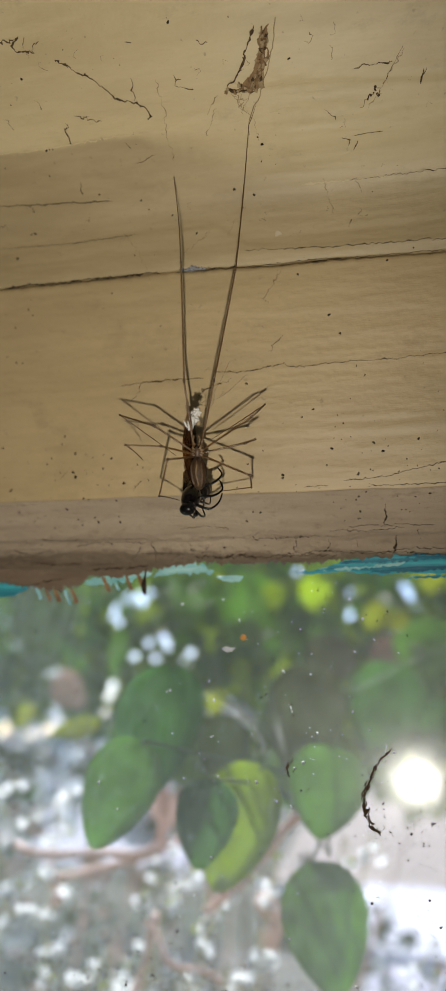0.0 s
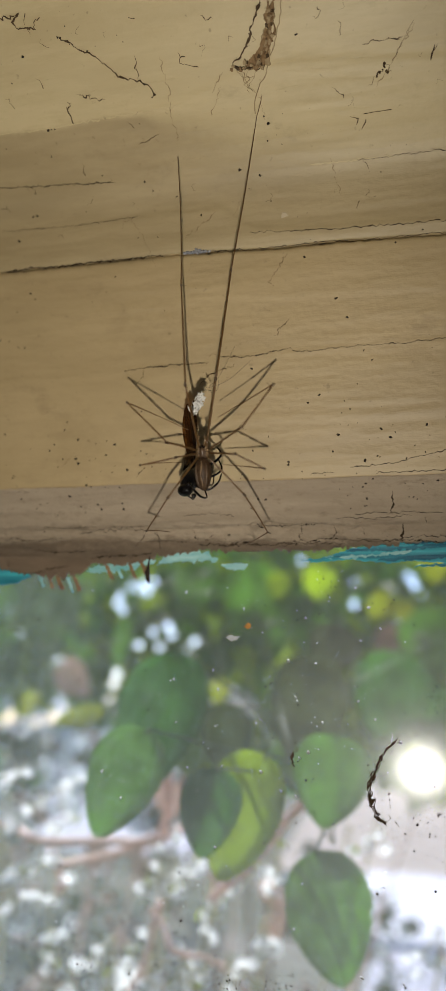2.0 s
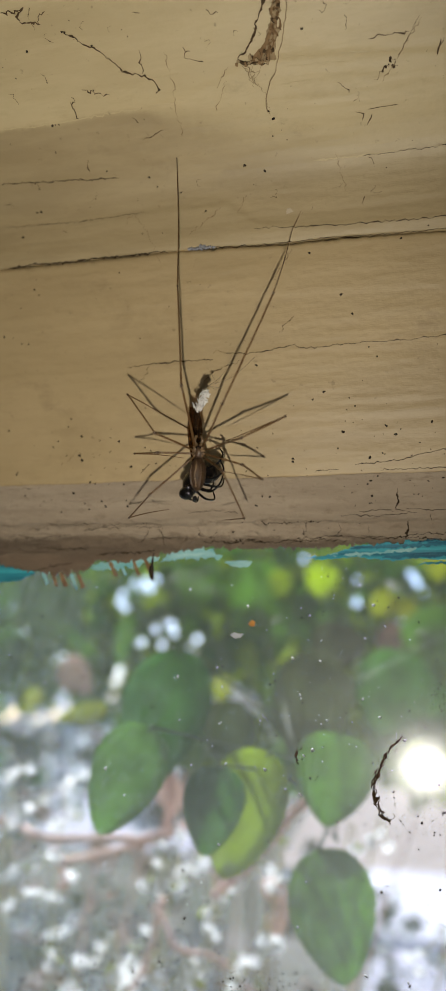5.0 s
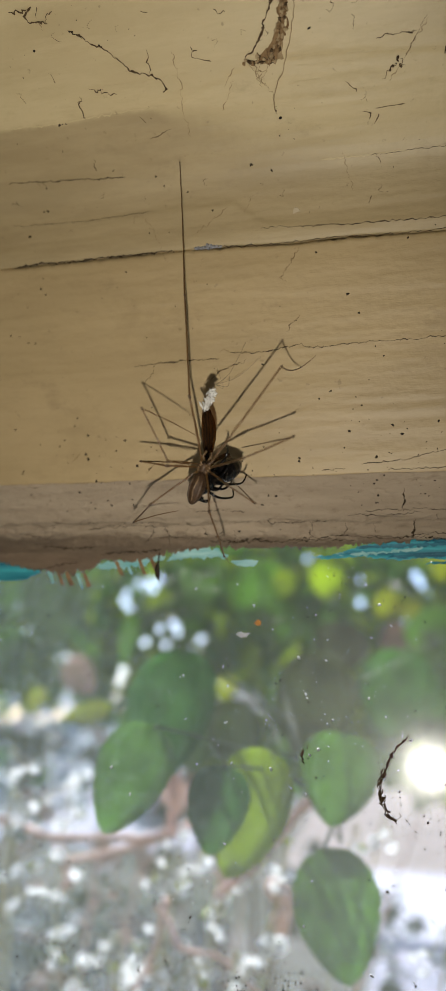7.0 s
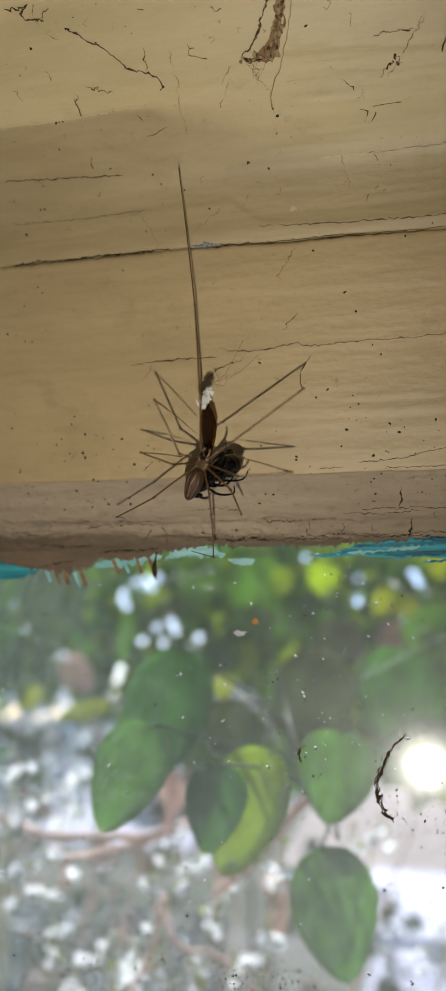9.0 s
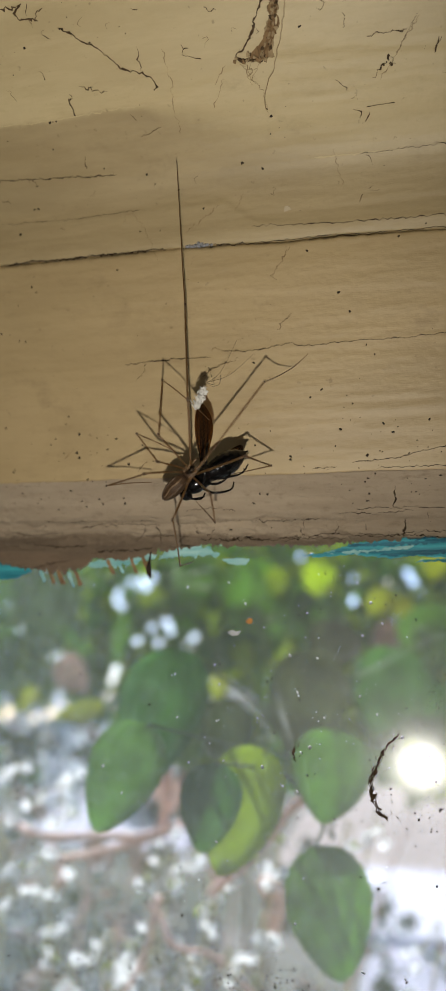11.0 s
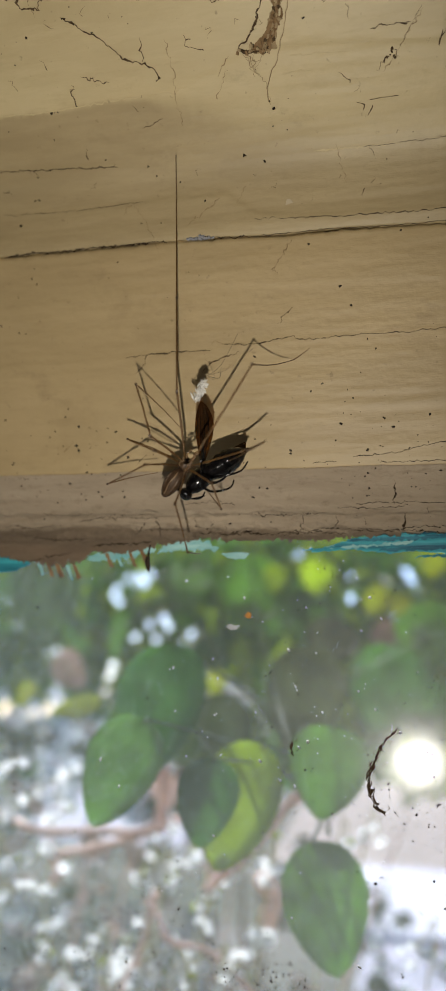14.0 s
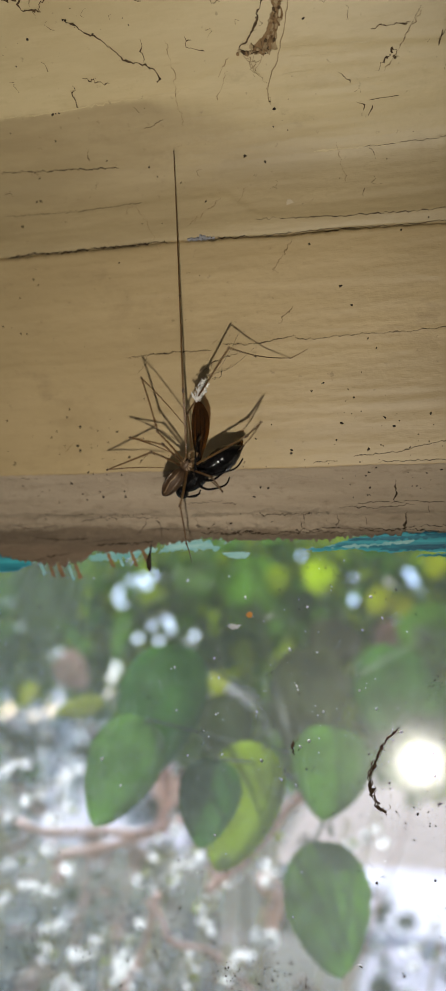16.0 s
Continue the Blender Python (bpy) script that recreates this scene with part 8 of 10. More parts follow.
    walk(legs['L3'][0], [
        (0.00, pose(-0.00080, -0.00010, -0.00020, 42.8, -71.2, -0.0)),
        (0.50, pose(-0.00080, -0.00010, -0.00020, 36.5, -68.4, 6.7)),
        (1.00, pose(-0.00080, -0.00010, -0.00020, 28.4, -74.0, -10.0)),
        (1.50, pose(-0.00080, -0.00010, -0.00020, 57.0, -74.0, -10.0)),
        (2.00, pose(-0.00080, -0.00010, -0.00020, 119.2, -76.5, -49.5)),
        (2.50, pose(-0.00080, -0.00010, -0.00020, 96.7, -78.0, -31.6)),
        (3.00, pose(-0.00080, -0.00010, -0.00020, 119.4, -76.0, -56.8)),
        (3.50, pose(-0.00080, -0.00010, -0.00020, 114.3, -61.0, -93.9)),
        (4.00, pose(-0.00080, -0.00010, -0.00020, 82.8, -63.8, -65.6)),
        (4.50, pose(-0.00080, -0.00010, -0.00020, 83.6, -63.8, -66.2)),
        (4.75, pose(-0.00080, -0.00010, -0.00020, 87.4, -63.9, -69.6)),
        (5.00, pose(-0.00080, -0.00010, -0.00020, 91.7, -64.0, -73.4)),
        (5.25, pose(-0.00080, -0.00010, -0.00020, 95.0, -64.0, -70.8)),
        (5.50, pose(-0.00080, -0.00010, -0.00020, 98.6, -64.0, -68.8)),
        (5.75, pose(-0.00080, -0.00010, -0.00020, 102.6, -64.0, -68.7)),
        (6.00, pose(-0.00080, -0.00010, -0.00020, 106.0, -64.0, -69.0)),
        (6.25, pose(-0.00080, -0.00010, -0.00020, 107.8, -64.0, -69.1)),
        (6.50, pose(-0.00080, -0.00010, -0.00020, 107.5, -64.1, -68.4)),
        (7.00, pose(-0.00080, -0.00010, -0.00020, 115.7, -64.6, -63.8)),
        (7.50, pose(-0.00080, -0.00010, -0.00020, 118.9, -65.5, -59.4)),
        (8.00, pose(-0.00080, -0.00010, -0.00020, 96.8, -58.6, -78.4)),
        (8.50, pose(-0.00080, -0.00010, -0.00020, 80.5, -52.8, -33.1)),
        (9.00, pose(-0.00080, -0.00010, -0.00020, 108.1, -52.9, -34.2)),
        (9.50, pose(-0.00080, -0.00010, -0.00020, 107.2, -53.1, -33.2)),
        (9.75, pose(-0.00080, -0.00010, -0.00020, 107.1, -52.6, -35.4)),
        (10.00, pose(-0.00080, -0.00010, -0.00020, 107.6, -52.0, -38.5)),
        (10.25, pose(-0.00080, -0.00010, -0.00020, 108.2, -51.5, -41.0)),
        (10.50, pose(-0.00080, -0.00010, -0.00020, 109.0, -51.0, -43.1)),
        (10.75, pose(-0.00080, -0.00010, -0.00020, 109.9, -50.5, -45.5)),
        (11.00, pose(-0.00080, -0.00010, -0.00020, 111.1, -49.8, -48.2)),
        (11.50, pose(-0.00080, -0.00010, -0.00020, 114.1, -48.3, -53.8)),
        (12.00, pose(-0.00080, -0.00010, -0.00020, 128.3, -46.5, -59.1)),
        (12.50, pose(-0.00080, -0.00010, -0.00020, 114.7, -50.2, -51.2)),
        (13.00, pose(-0.00080, -0.00010, -0.00020, 113.9, -32.1, -83.7)),
        (13.50, pose(-0.00080, -0.00010, -0.00020, 99.9, -38.8, -34.1)),
        (14.00, pose(-0.00080, -0.00010, -0.00020, 90.1, -38.9, -33.4)),
        (14.50, pose(-0.00080, -0.00010, -0.00020, 86.8, -38.6, -41.2)),
        (15.00, pose(-0.00080, -0.00010, -0.00020, 73.2, -36.0, -21.1)),
        (15.50, pose(-0.00080, -0.00010, -0.00020, 73.2, -35.7, -20.2)),
        (16.00, pose(-0.00080, -0.00010, -0.00020, 73.8, -35.8, -20.5)),
    ])
    walk(legs['L3'][1], [
        (0.00, pose(-0.00431, -0.00353, 0.00099, 20.2, -84.3, -0.0)),
        (0.50, pose(-0.00420, -0.00352, 0.00129, 122.6, -87.7, -101.8)),
        (1.00, pose(-0.00542, -0.00172, 0.00103, -26.3, -84.1, 1.5)),
        (1.50, pose(-0.00414, -0.00381, 0.00056, -160.5, -77.0, 144.0)),
        (2.00, pose(-0.00260, -0.00478, -0.00077, -135.4, -77.0, 143.8)),
        (2.50, pose(-0.00293, -0.00467, -0.00032, -126.2, -80.2, 120.3)),
        (3.00, pose(-0.00317, -0.00452, -0.00080, -153.9, -73.3, 146.2)),
        (3.50, pose(-0.00551, -0.00160, -0.00120, -141.4, -81.2, 115.7)),
        (4.00, pose(-0.00559, -0.00166, 0.00008, -70.4, -84.1, 42.6)),
        (4.50, pose(-0.00559, -0.00166, 0.00005, -76.2, -84.3, 46.7)),
        (4.75, pose(-0.00560, -0.00167, -0.00010, -92.8, -84.4, 62.3)),
        (5.00, pose(-0.00560, -0.00167, -0.00026, -110.0, -84.1, 78.6)),
        (5.25, pose(-0.00542, -0.00213, -0.00039, -121.0, -83.6, 88.9)),
        (5.50, pose(-0.00521, -0.00254, -0.00053, -131.2, -82.7, 98.7)),
        (5.75, pose(-0.00503, -0.00281, -0.00068, -140.2, -81.5, 107.5)),
        (6.00, pose(-0.00488, -0.00300, -0.00081, -146.1, -80.3, 113.2)),
        (6.25, pose(-0.00479, -0.00311, -0.00088, -149.0, -79.6, 115.9)),
        (6.50, pose(-0.00477, -0.00314, -0.00086, -148.4, -79.7, 115.5)),
        (7.00, pose(-0.00401, -0.00388, -0.00114, -144.7, -77.8, 121.0)),
        (7.50, pose(-0.00348, -0.00426, -0.00121, -134.7, -78.2, 119.3)),
        (8.00, pose(-0.00561, -0.00161, -0.00051, -154.3, -76.9, 124.8)),
        (8.50, pose(-0.00407, -0.00391, 0.00030, -75.1, -83.8, 35.3)),
        (9.00, pose(-0.00246, -0.00477, -0.00115, -105.1, -79.6, 105.6)),
        (9.50, pose(-0.00244, -0.00479, -0.00110, -112.9, -79.4, 108.6)),
        (9.75, pose(-0.00263, -0.00471, -0.00110, -106.2, -80.0, 99.1)),
        (10.00, pose(-0.00285, -0.00461, -0.00114, -96.1, -80.4, 87.3)),
        (10.25, pose(-0.00301, -0.00453, -0.00118, -87.1, -80.4, 77.7)),
        (10.50, pose(-0.00313, -0.00446, -0.00123, -76.7, -80.2, 67.9)),
        (10.75, pose(-0.00326, -0.00437, -0.00129, -63.9, -79.5, 57.2)),
        (11.00, pose(-0.00339, -0.00427, -0.00137, -51.3, -78.5, 47.8)),
        (11.50, pose(-0.00361, -0.00406, -0.00157, -37.1, -76.3, 37.3)),
        (12.00, pose(-0.00303, -0.00408, -0.00235, -48.5, -78.2, 44.8)),
        (12.50, pose(-0.00335, -0.00424, -0.00155, -38.7, -77.0, 39.2)),
        (13.00, pose(-0.00527, -0.00169, -0.00193, -56.1, -73.6, 30.0)),
        (13.50, pose(-0.00314, -0.00452, -0.00088, -102.1, -74.9, 91.3)),
        (14.00, pose(-0.00358, -0.00431, -0.00021, -136.8, -71.4, 117.5)),
        (14.50, pose(-0.00425, -0.00378, 0.00002, -150.1, -67.6, 126.1)),
        (15.00, pose(-0.00334, -0.00430, 0.00098, -135.6, -66.4, 127.8)),
        (15.50, pose(-0.00327, -0.00434, 0.00099, -141.6, -63.1, 134.8)),
        (16.00, pose(-0.00327, -0.00435, 0.00094, -147.1, -60.2, 139.3)),
    ])
    walk(legs['L3'][2], [
        (0.00, pose(-0.00892, -0.00523, 0.00146, 103.9, -4.0, 180.0)),
        (0.50, pose(-0.00882, -0.00527, 0.00118, 114.8, -1.2, 169.1)),
        (1.00, pose(-0.00988, 0.00035, 0.00148, 109.4, 20.1, 113.7)),
        (1.50, pose(-0.00878, -0.00247, -0.00049, 90.6, 10.6, 137.3)),
        (2.00, pose(-0.00741, -0.00556, -0.00156, 88.2, 10.4, 146.2)),
        (2.50, pose(-0.00782, -0.00420, -0.00082, 83.8, 9.8, 134.6)),
        (3.00, pose(-0.00791, -0.00396, -0.00207, 80.6, 9.8, 134.5)),
        (3.50, pose(-0.00994, 0.00050, -0.00179, 85.2, 8.6, 127.9)),
        (4.00, pose(-0.00996, 0.00065, 0.00025, 98.4, 8.9, 131.7)),
        (4.50, pose(-0.00988, 0.00078, 0.00016, 97.2, 8.9, 131.8)),
        (4.75, pose(-0.00985, 0.00084, -0.00013, 95.1, 9.0, 131.1)),
        (5.00, pose(-0.00981, 0.00090, -0.00044, 92.9, 9.1, 130.3)),
        (5.25, pose(-0.00960, 0.00048, -0.00068, 91.1, 9.1, 130.3)),
        (5.50, pose(-0.00937, 0.00008, -0.00094, 89.2, 9.1, 130.1)),
        (5.75, pose(-0.00917, -0.00018, -0.00124, 87.1, 9.1, 129.8)),
        (6.00, pose(-0.00901, -0.00037, -0.00150, 85.1, 9.0, 129.3)),
        (6.25, pose(-0.00890, -0.00048, -0.00164, 83.6, 9.0, 129.0)),
        (6.50, pose(-0.00889, -0.00052, -0.00162, 82.7, 9.0, 128.9)),
        (7.00, pose(-0.00848, -0.00198, -0.00199, 78.9, 9.4, 132.0)),
        (7.50, pose(-0.00820, -0.00301, -0.00192, 77.8, 8.3, 126.8)),
        (8.00, pose(-0.00984, 0.00073, -0.00152, 91.8, 10.4, 137.5)),
        (8.50, pose(-0.00786, -0.00074, 0.00044, 97.4, 10.2, 143.3)),
        (9.00, pose(-0.00739, -0.00483, -0.00138, 79.5, 11.2, 134.3)),
        (9.50, pose(-0.00735, -0.00445, -0.00145, 77.9, 11.4, 135.4)),
        (9.75, pose(-0.00753, -0.00413, -0.00134, 78.3, 11.3, 135.0)),
        (10.00, pose(-0.00773, -0.00387, -0.00122, 78.7, 11.2, 134.2)),
        (10.25, pose(-0.00788, -0.00372, -0.00114, 78.8, 11.0, 133.3)),
        (10.50, pose(-0.00801, -0.00369, -0.00104, 79.0, 10.8, 132.3)),
        (10.75, pose(-0.00814, -0.00376, -0.00090, 79.2, 10.5, 131.0)),
        (11.00, pose(-0.00827, -0.00392, -0.00075, 79.3, 10.3, 129.6)),
        (11.50, pose(-0.00846, -0.00401, -0.00064, 79.0, 10.0, 128.2)),
        (12.00, pose(-0.00791, -0.00371, -0.00168, 67.8, 10.5, 130.8)),
        (12.50, pose(-0.00822, -0.00422, -0.00069, 78.8, 10.8, 131.5)),
        (13.00, pose(-0.00960, 0.00055, -0.00115, 78.7, 8.8, 122.2)),
        (13.50, pose(-0.00799, -0.00363, -0.00115, 77.8, 10.8, 133.0)),
        (14.00, pose(-0.00815, -0.00285, -0.00135, 85.0, 11.9, 138.4)),
        (14.50, pose(-0.00857, -0.00203, -0.00161, 81.9, 11.0, 129.7)),
        (15.00, pose(-0.00805, -0.00386, -0.00043, 84.1, 11.6, 134.5)),
        (15.50, pose(-0.00788, -0.00405, -0.00077, 83.5, 11.9, 136.8)),
        (16.00, pose(-0.00774, -0.00403, -0.00112, 82.7, 12.1, 138.6)),
    ])
    walk(legs['L4'][0], [
        (0.00, pose(-0.00060, -0.00010, -0.00060, -101.6, -68.9, 180.0)),
        (0.50, pose(-0.00060, -0.00010, -0.00060, -119.0, -67.5, -168.0)),
        (1.00, pose(-0.00060, -0.00010, -0.00060, -110.6, -67.8, -169.3)),
        (1.50, pose(-0.00060, -0.00010, -0.00060, -163.6, -59.3, -140.9)),
        (2.00, pose(-0.00060, -0.00010, -0.00060, -169.4, -47.0, -135.7)),
        (2.50, pose(-0.00060, -0.00010, -0.00060, -169.6, -52.9, -137.6)),
        (3.00, pose(-0.00060, -0.00010, -0.00060, -170.0, -50.0, -136.7)),
        (3.50, pose(-0.00060, -0.00010, -0.00060, -163.1, -54.0, -137.9)),
        (4.00, pose(-0.00060, -0.00010, -0.00060, 159.9, -46.0, -134.5)),
        (4.50, pose(-0.00060, -0.00010, -0.00060, 159.6, -47.0, -133.9)),
        (4.75, pose(-0.00060, -0.00010, -0.00060, 160.9, -46.0, -134.5)),
        (5.00, pose(-0.00060, -0.00010, -0.00060, 162.3, -44.9, -135.0)),
        (5.25, pose(-0.00060, -0.00010, -0.00060, 163.3, -44.2, -135.3)),
        (5.50, pose(-0.00060, -0.00010, -0.00060, 164.5, -43.2, -135.8)),
        (5.75, pose(-0.00060, -0.00010, -0.00060, 165.9, -41.8, -136.3)),
        (6.00, pose(-0.00060, -0.00010, -0.00060, 163.7, -39.2, -137.1)),
        (6.25, pose(-0.00060, -0.00010, -0.00060, 159.9, -36.7, -138.0)),
        (6.50, pose(-0.00060, -0.00010, -0.00060, 155.7, -35.7, -138.5)),
        (7.00, pose(-0.00060, -0.00010, -0.00060, 171.5, -36.6, -137.9)),
        (7.50, pose(-0.00060, -0.00010, -0.00060, 155.4, -28.0, -139.4)),
        (8.00, pose(-0.00060, -0.00010, -0.00060, 175.8, -60.3, -107.8)),
        (8.50, pose(-0.00060, -0.00010, -0.00060, 178.1, -64.0, -107.1)),
        (9.00, pose(-0.00060, -0.00010, -0.00060, 144.5, -1.3, -108.8)),
        (9.50, pose(-0.00060, -0.00010, -0.00060, 143.5, 3.6, -112.3)),
        (9.75, pose(-0.00060, -0.00010, -0.00060, 140.8, 6.1, -114.2)),
        (10.00, pose(-0.00060, -0.00010, -0.00060, 135.6, -46.3, -51.4)),
        (10.25, pose(-0.00060, -0.00010, -0.00060, 132.0, -48.2, -48.5)),
        (10.50, pose(-0.00060, -0.00010, -0.00060, 128.1, -49.9, -45.6)),
        (10.75, pose(-0.00060, -0.00010, -0.00060, 123.7, -51.3, -42.7)),
        (11.00, pose(-0.00060, -0.00010, -0.00060, 120.0, -52.1, -40.7)),
        (11.50, pose(-0.00060, -0.00010, -0.00060, 117.3, -52.1, -40.6)),
        (12.00, pose(-0.00060, -0.00010, -0.00060, 140.7, 15.1, -107.4)),
        (12.50, pose(-0.00060, -0.00010, -0.00060, 112.9, -49.4, -31.1)),
        (13.00, pose(-0.00060, -0.00010, -0.00060, 138.3, 14.6, -103.3)),
        (13.50, pose(-0.00060, -0.00010, -0.00060, 107.1, -48.1, -21.5)),
        (14.00, pose(-0.00060, -0.00010, -0.00060, 103.2, -47.5, -24.1)),
        (14.50, pose(-0.00060, -0.00010, -0.00060, 91.7, -47.9, -21.1)),
        (15.00, pose(-0.00060, -0.00010, -0.00060, 82.2, -47.6, -10.3)),
        (15.50, pose(-0.00060, -0.00010, -0.00060, 84.0, -47.7, -11.8)),
        (16.00, pose(-0.00060, -0.00010, -0.00060, 86.0, -47.9, -13.7)),
    ])
    walk(legs['L4'][1], [
        (0.00, pose(-0.00214, -0.00814, -0.00120, 129.4, -39.0, 180.0)),
        (0.50, pose(-0.00270, -0.00789, -0.00212, 148.8, -46.9, -164.2)),
        (1.00, pose(-0.00179, -0.00814, -0.00169, 101.6, -63.3, -139.1)),
        (1.50, pose(-0.00440, -0.00616, -0.00462, 148.0, -46.1, 174.4)),
        (2.00, pose(-0.00378, -0.00530, -0.00610, 140.7, -49.7, 177.9)),
        (2.50, pose(-0.00435, -0.00554, -0.00547, 142.8, -49.1, 177.2)),
        (3.00, pose(-0.00414, -0.00538, -0.00579, 148.8, -46.2, 174.0)),
        (3.50, pose(-0.00372, -0.00613, -0.00521, 152.3, -44.9, 172.9)),
        (4.00, pose(-0.00650, -0.00209, -0.00595, 126.5, -58.3, -172.9)),
        (4.50, pose(-0.00656, -0.00217, -0.00585, 129.3, -57.4, -175.2)),
        (4.75, pose(-0.00643, -0.00220, -0.00598, 132.1, -56.2, -177.7)),
        (5.00, pose(-0.00627, -0.00224, -0.00614, 134.9, -54.9, 179.7)),
        (5.25, pose(-0.00615, -0.00227, -0.00624, 137.1, -53.6, 177.6)),
        (5.50, pose(-0.00601, -0.00230, -0.00637, 139.7, -52.2, 175.4)),
        (5.75, pose(-0.00582, -0.00233, -0.00653, 142.4, -50.4, 173.1)),
        (6.00, pose(-0.00581, -0.00180, -0.00670, 145.0, -48.5, 170.9)),
        (6.25, pose(-0.00591, -0.00109, -0.00678, 147.2, -46.9, 169.3)),
        (6.50, pose(-0.00610, -0.00047, -0.00668, 148.3, -46.1, 168.6)),
        (7.00, pose(-0.00501, -0.00244, -0.00711, 135.8, -48.2, 170.5)),
        (7.50, pose(-0.00548, 0.00021, -0.00719, 144.5, -47.9, 170.1)),
        (8.00, pose(-0.00335, -0.00668, -0.00466, 159.8, -44.0, 166.3)),
        (8.50, pose(-0.00303, -0.00706, -0.00420, 165.7, -49.5, 169.4)),
        (9.00, pose(-0.00515, 0.00130, -0.00728, 157.6, -48.7, 169.1)),
        (9.50, pose(-0.00496, 0.00214, -0.00718, 157.6, -45.6, 167.3)),
        (9.75, pose(-0.00506, 0.00264, -0.00692, 157.8, -44.7, 166.7)),
        (10.00, pose(-0.00244, -0.00699, -0.00465, 153.6, -45.0, 166.9)),
        (10.25, pose(-0.00246, -0.00721, -0.00426, 153.5, -44.1, 166.3)),
        (10.50, pose(-0.00250, -0.00739, -0.00386, 153.4, -43.1, 165.6)),
        (10.75, pose(-0.00262, -0.00752, -0.00345, 153.3, -42.0, 164.9)),
        (11.00, pose(-0.00278, -0.00760, -0.00312, 153.2, -41.1, 164.3)),
        (11.50, pose(-0.00308, -0.00757, -0.00291, 152.4, -40.3, 163.7)),
        (12.00, pose(-0.00506, 0.00303, -0.00674, 152.7, -35.4, 160.6)),
        (12.50, pose(-0.00243, -0.00782, -0.00268, 153.2, -40.4, 164.1)),
        (13.00, pose(-0.00555, 0.00266, -0.00653, 140.9, -51.3, 173.1)),
        (13.50, pose(-0.00181, -0.00806, -0.00221, 154.0, -45.2, 166.3)),
        (14.00, pose(-0.00260, -0.00796, -0.00186, 155.4, -42.4, 164.5)),
        (14.50, pose(-0.00340, -0.00781, -0.00076, 158.4, -39.5, 162.8)),
        (15.00, pose(-0.00286, -0.00795, 0.00015, 161.1, -42.7, 164.5)),
        (15.50, pose(-0.00289, -0.00796, -0.00002, 160.9, -42.9, 164.6)),
        (16.00, pose(-0.00295, -0.00795, -0.00022, 160.9, -42.8, 164.5)),
    ])
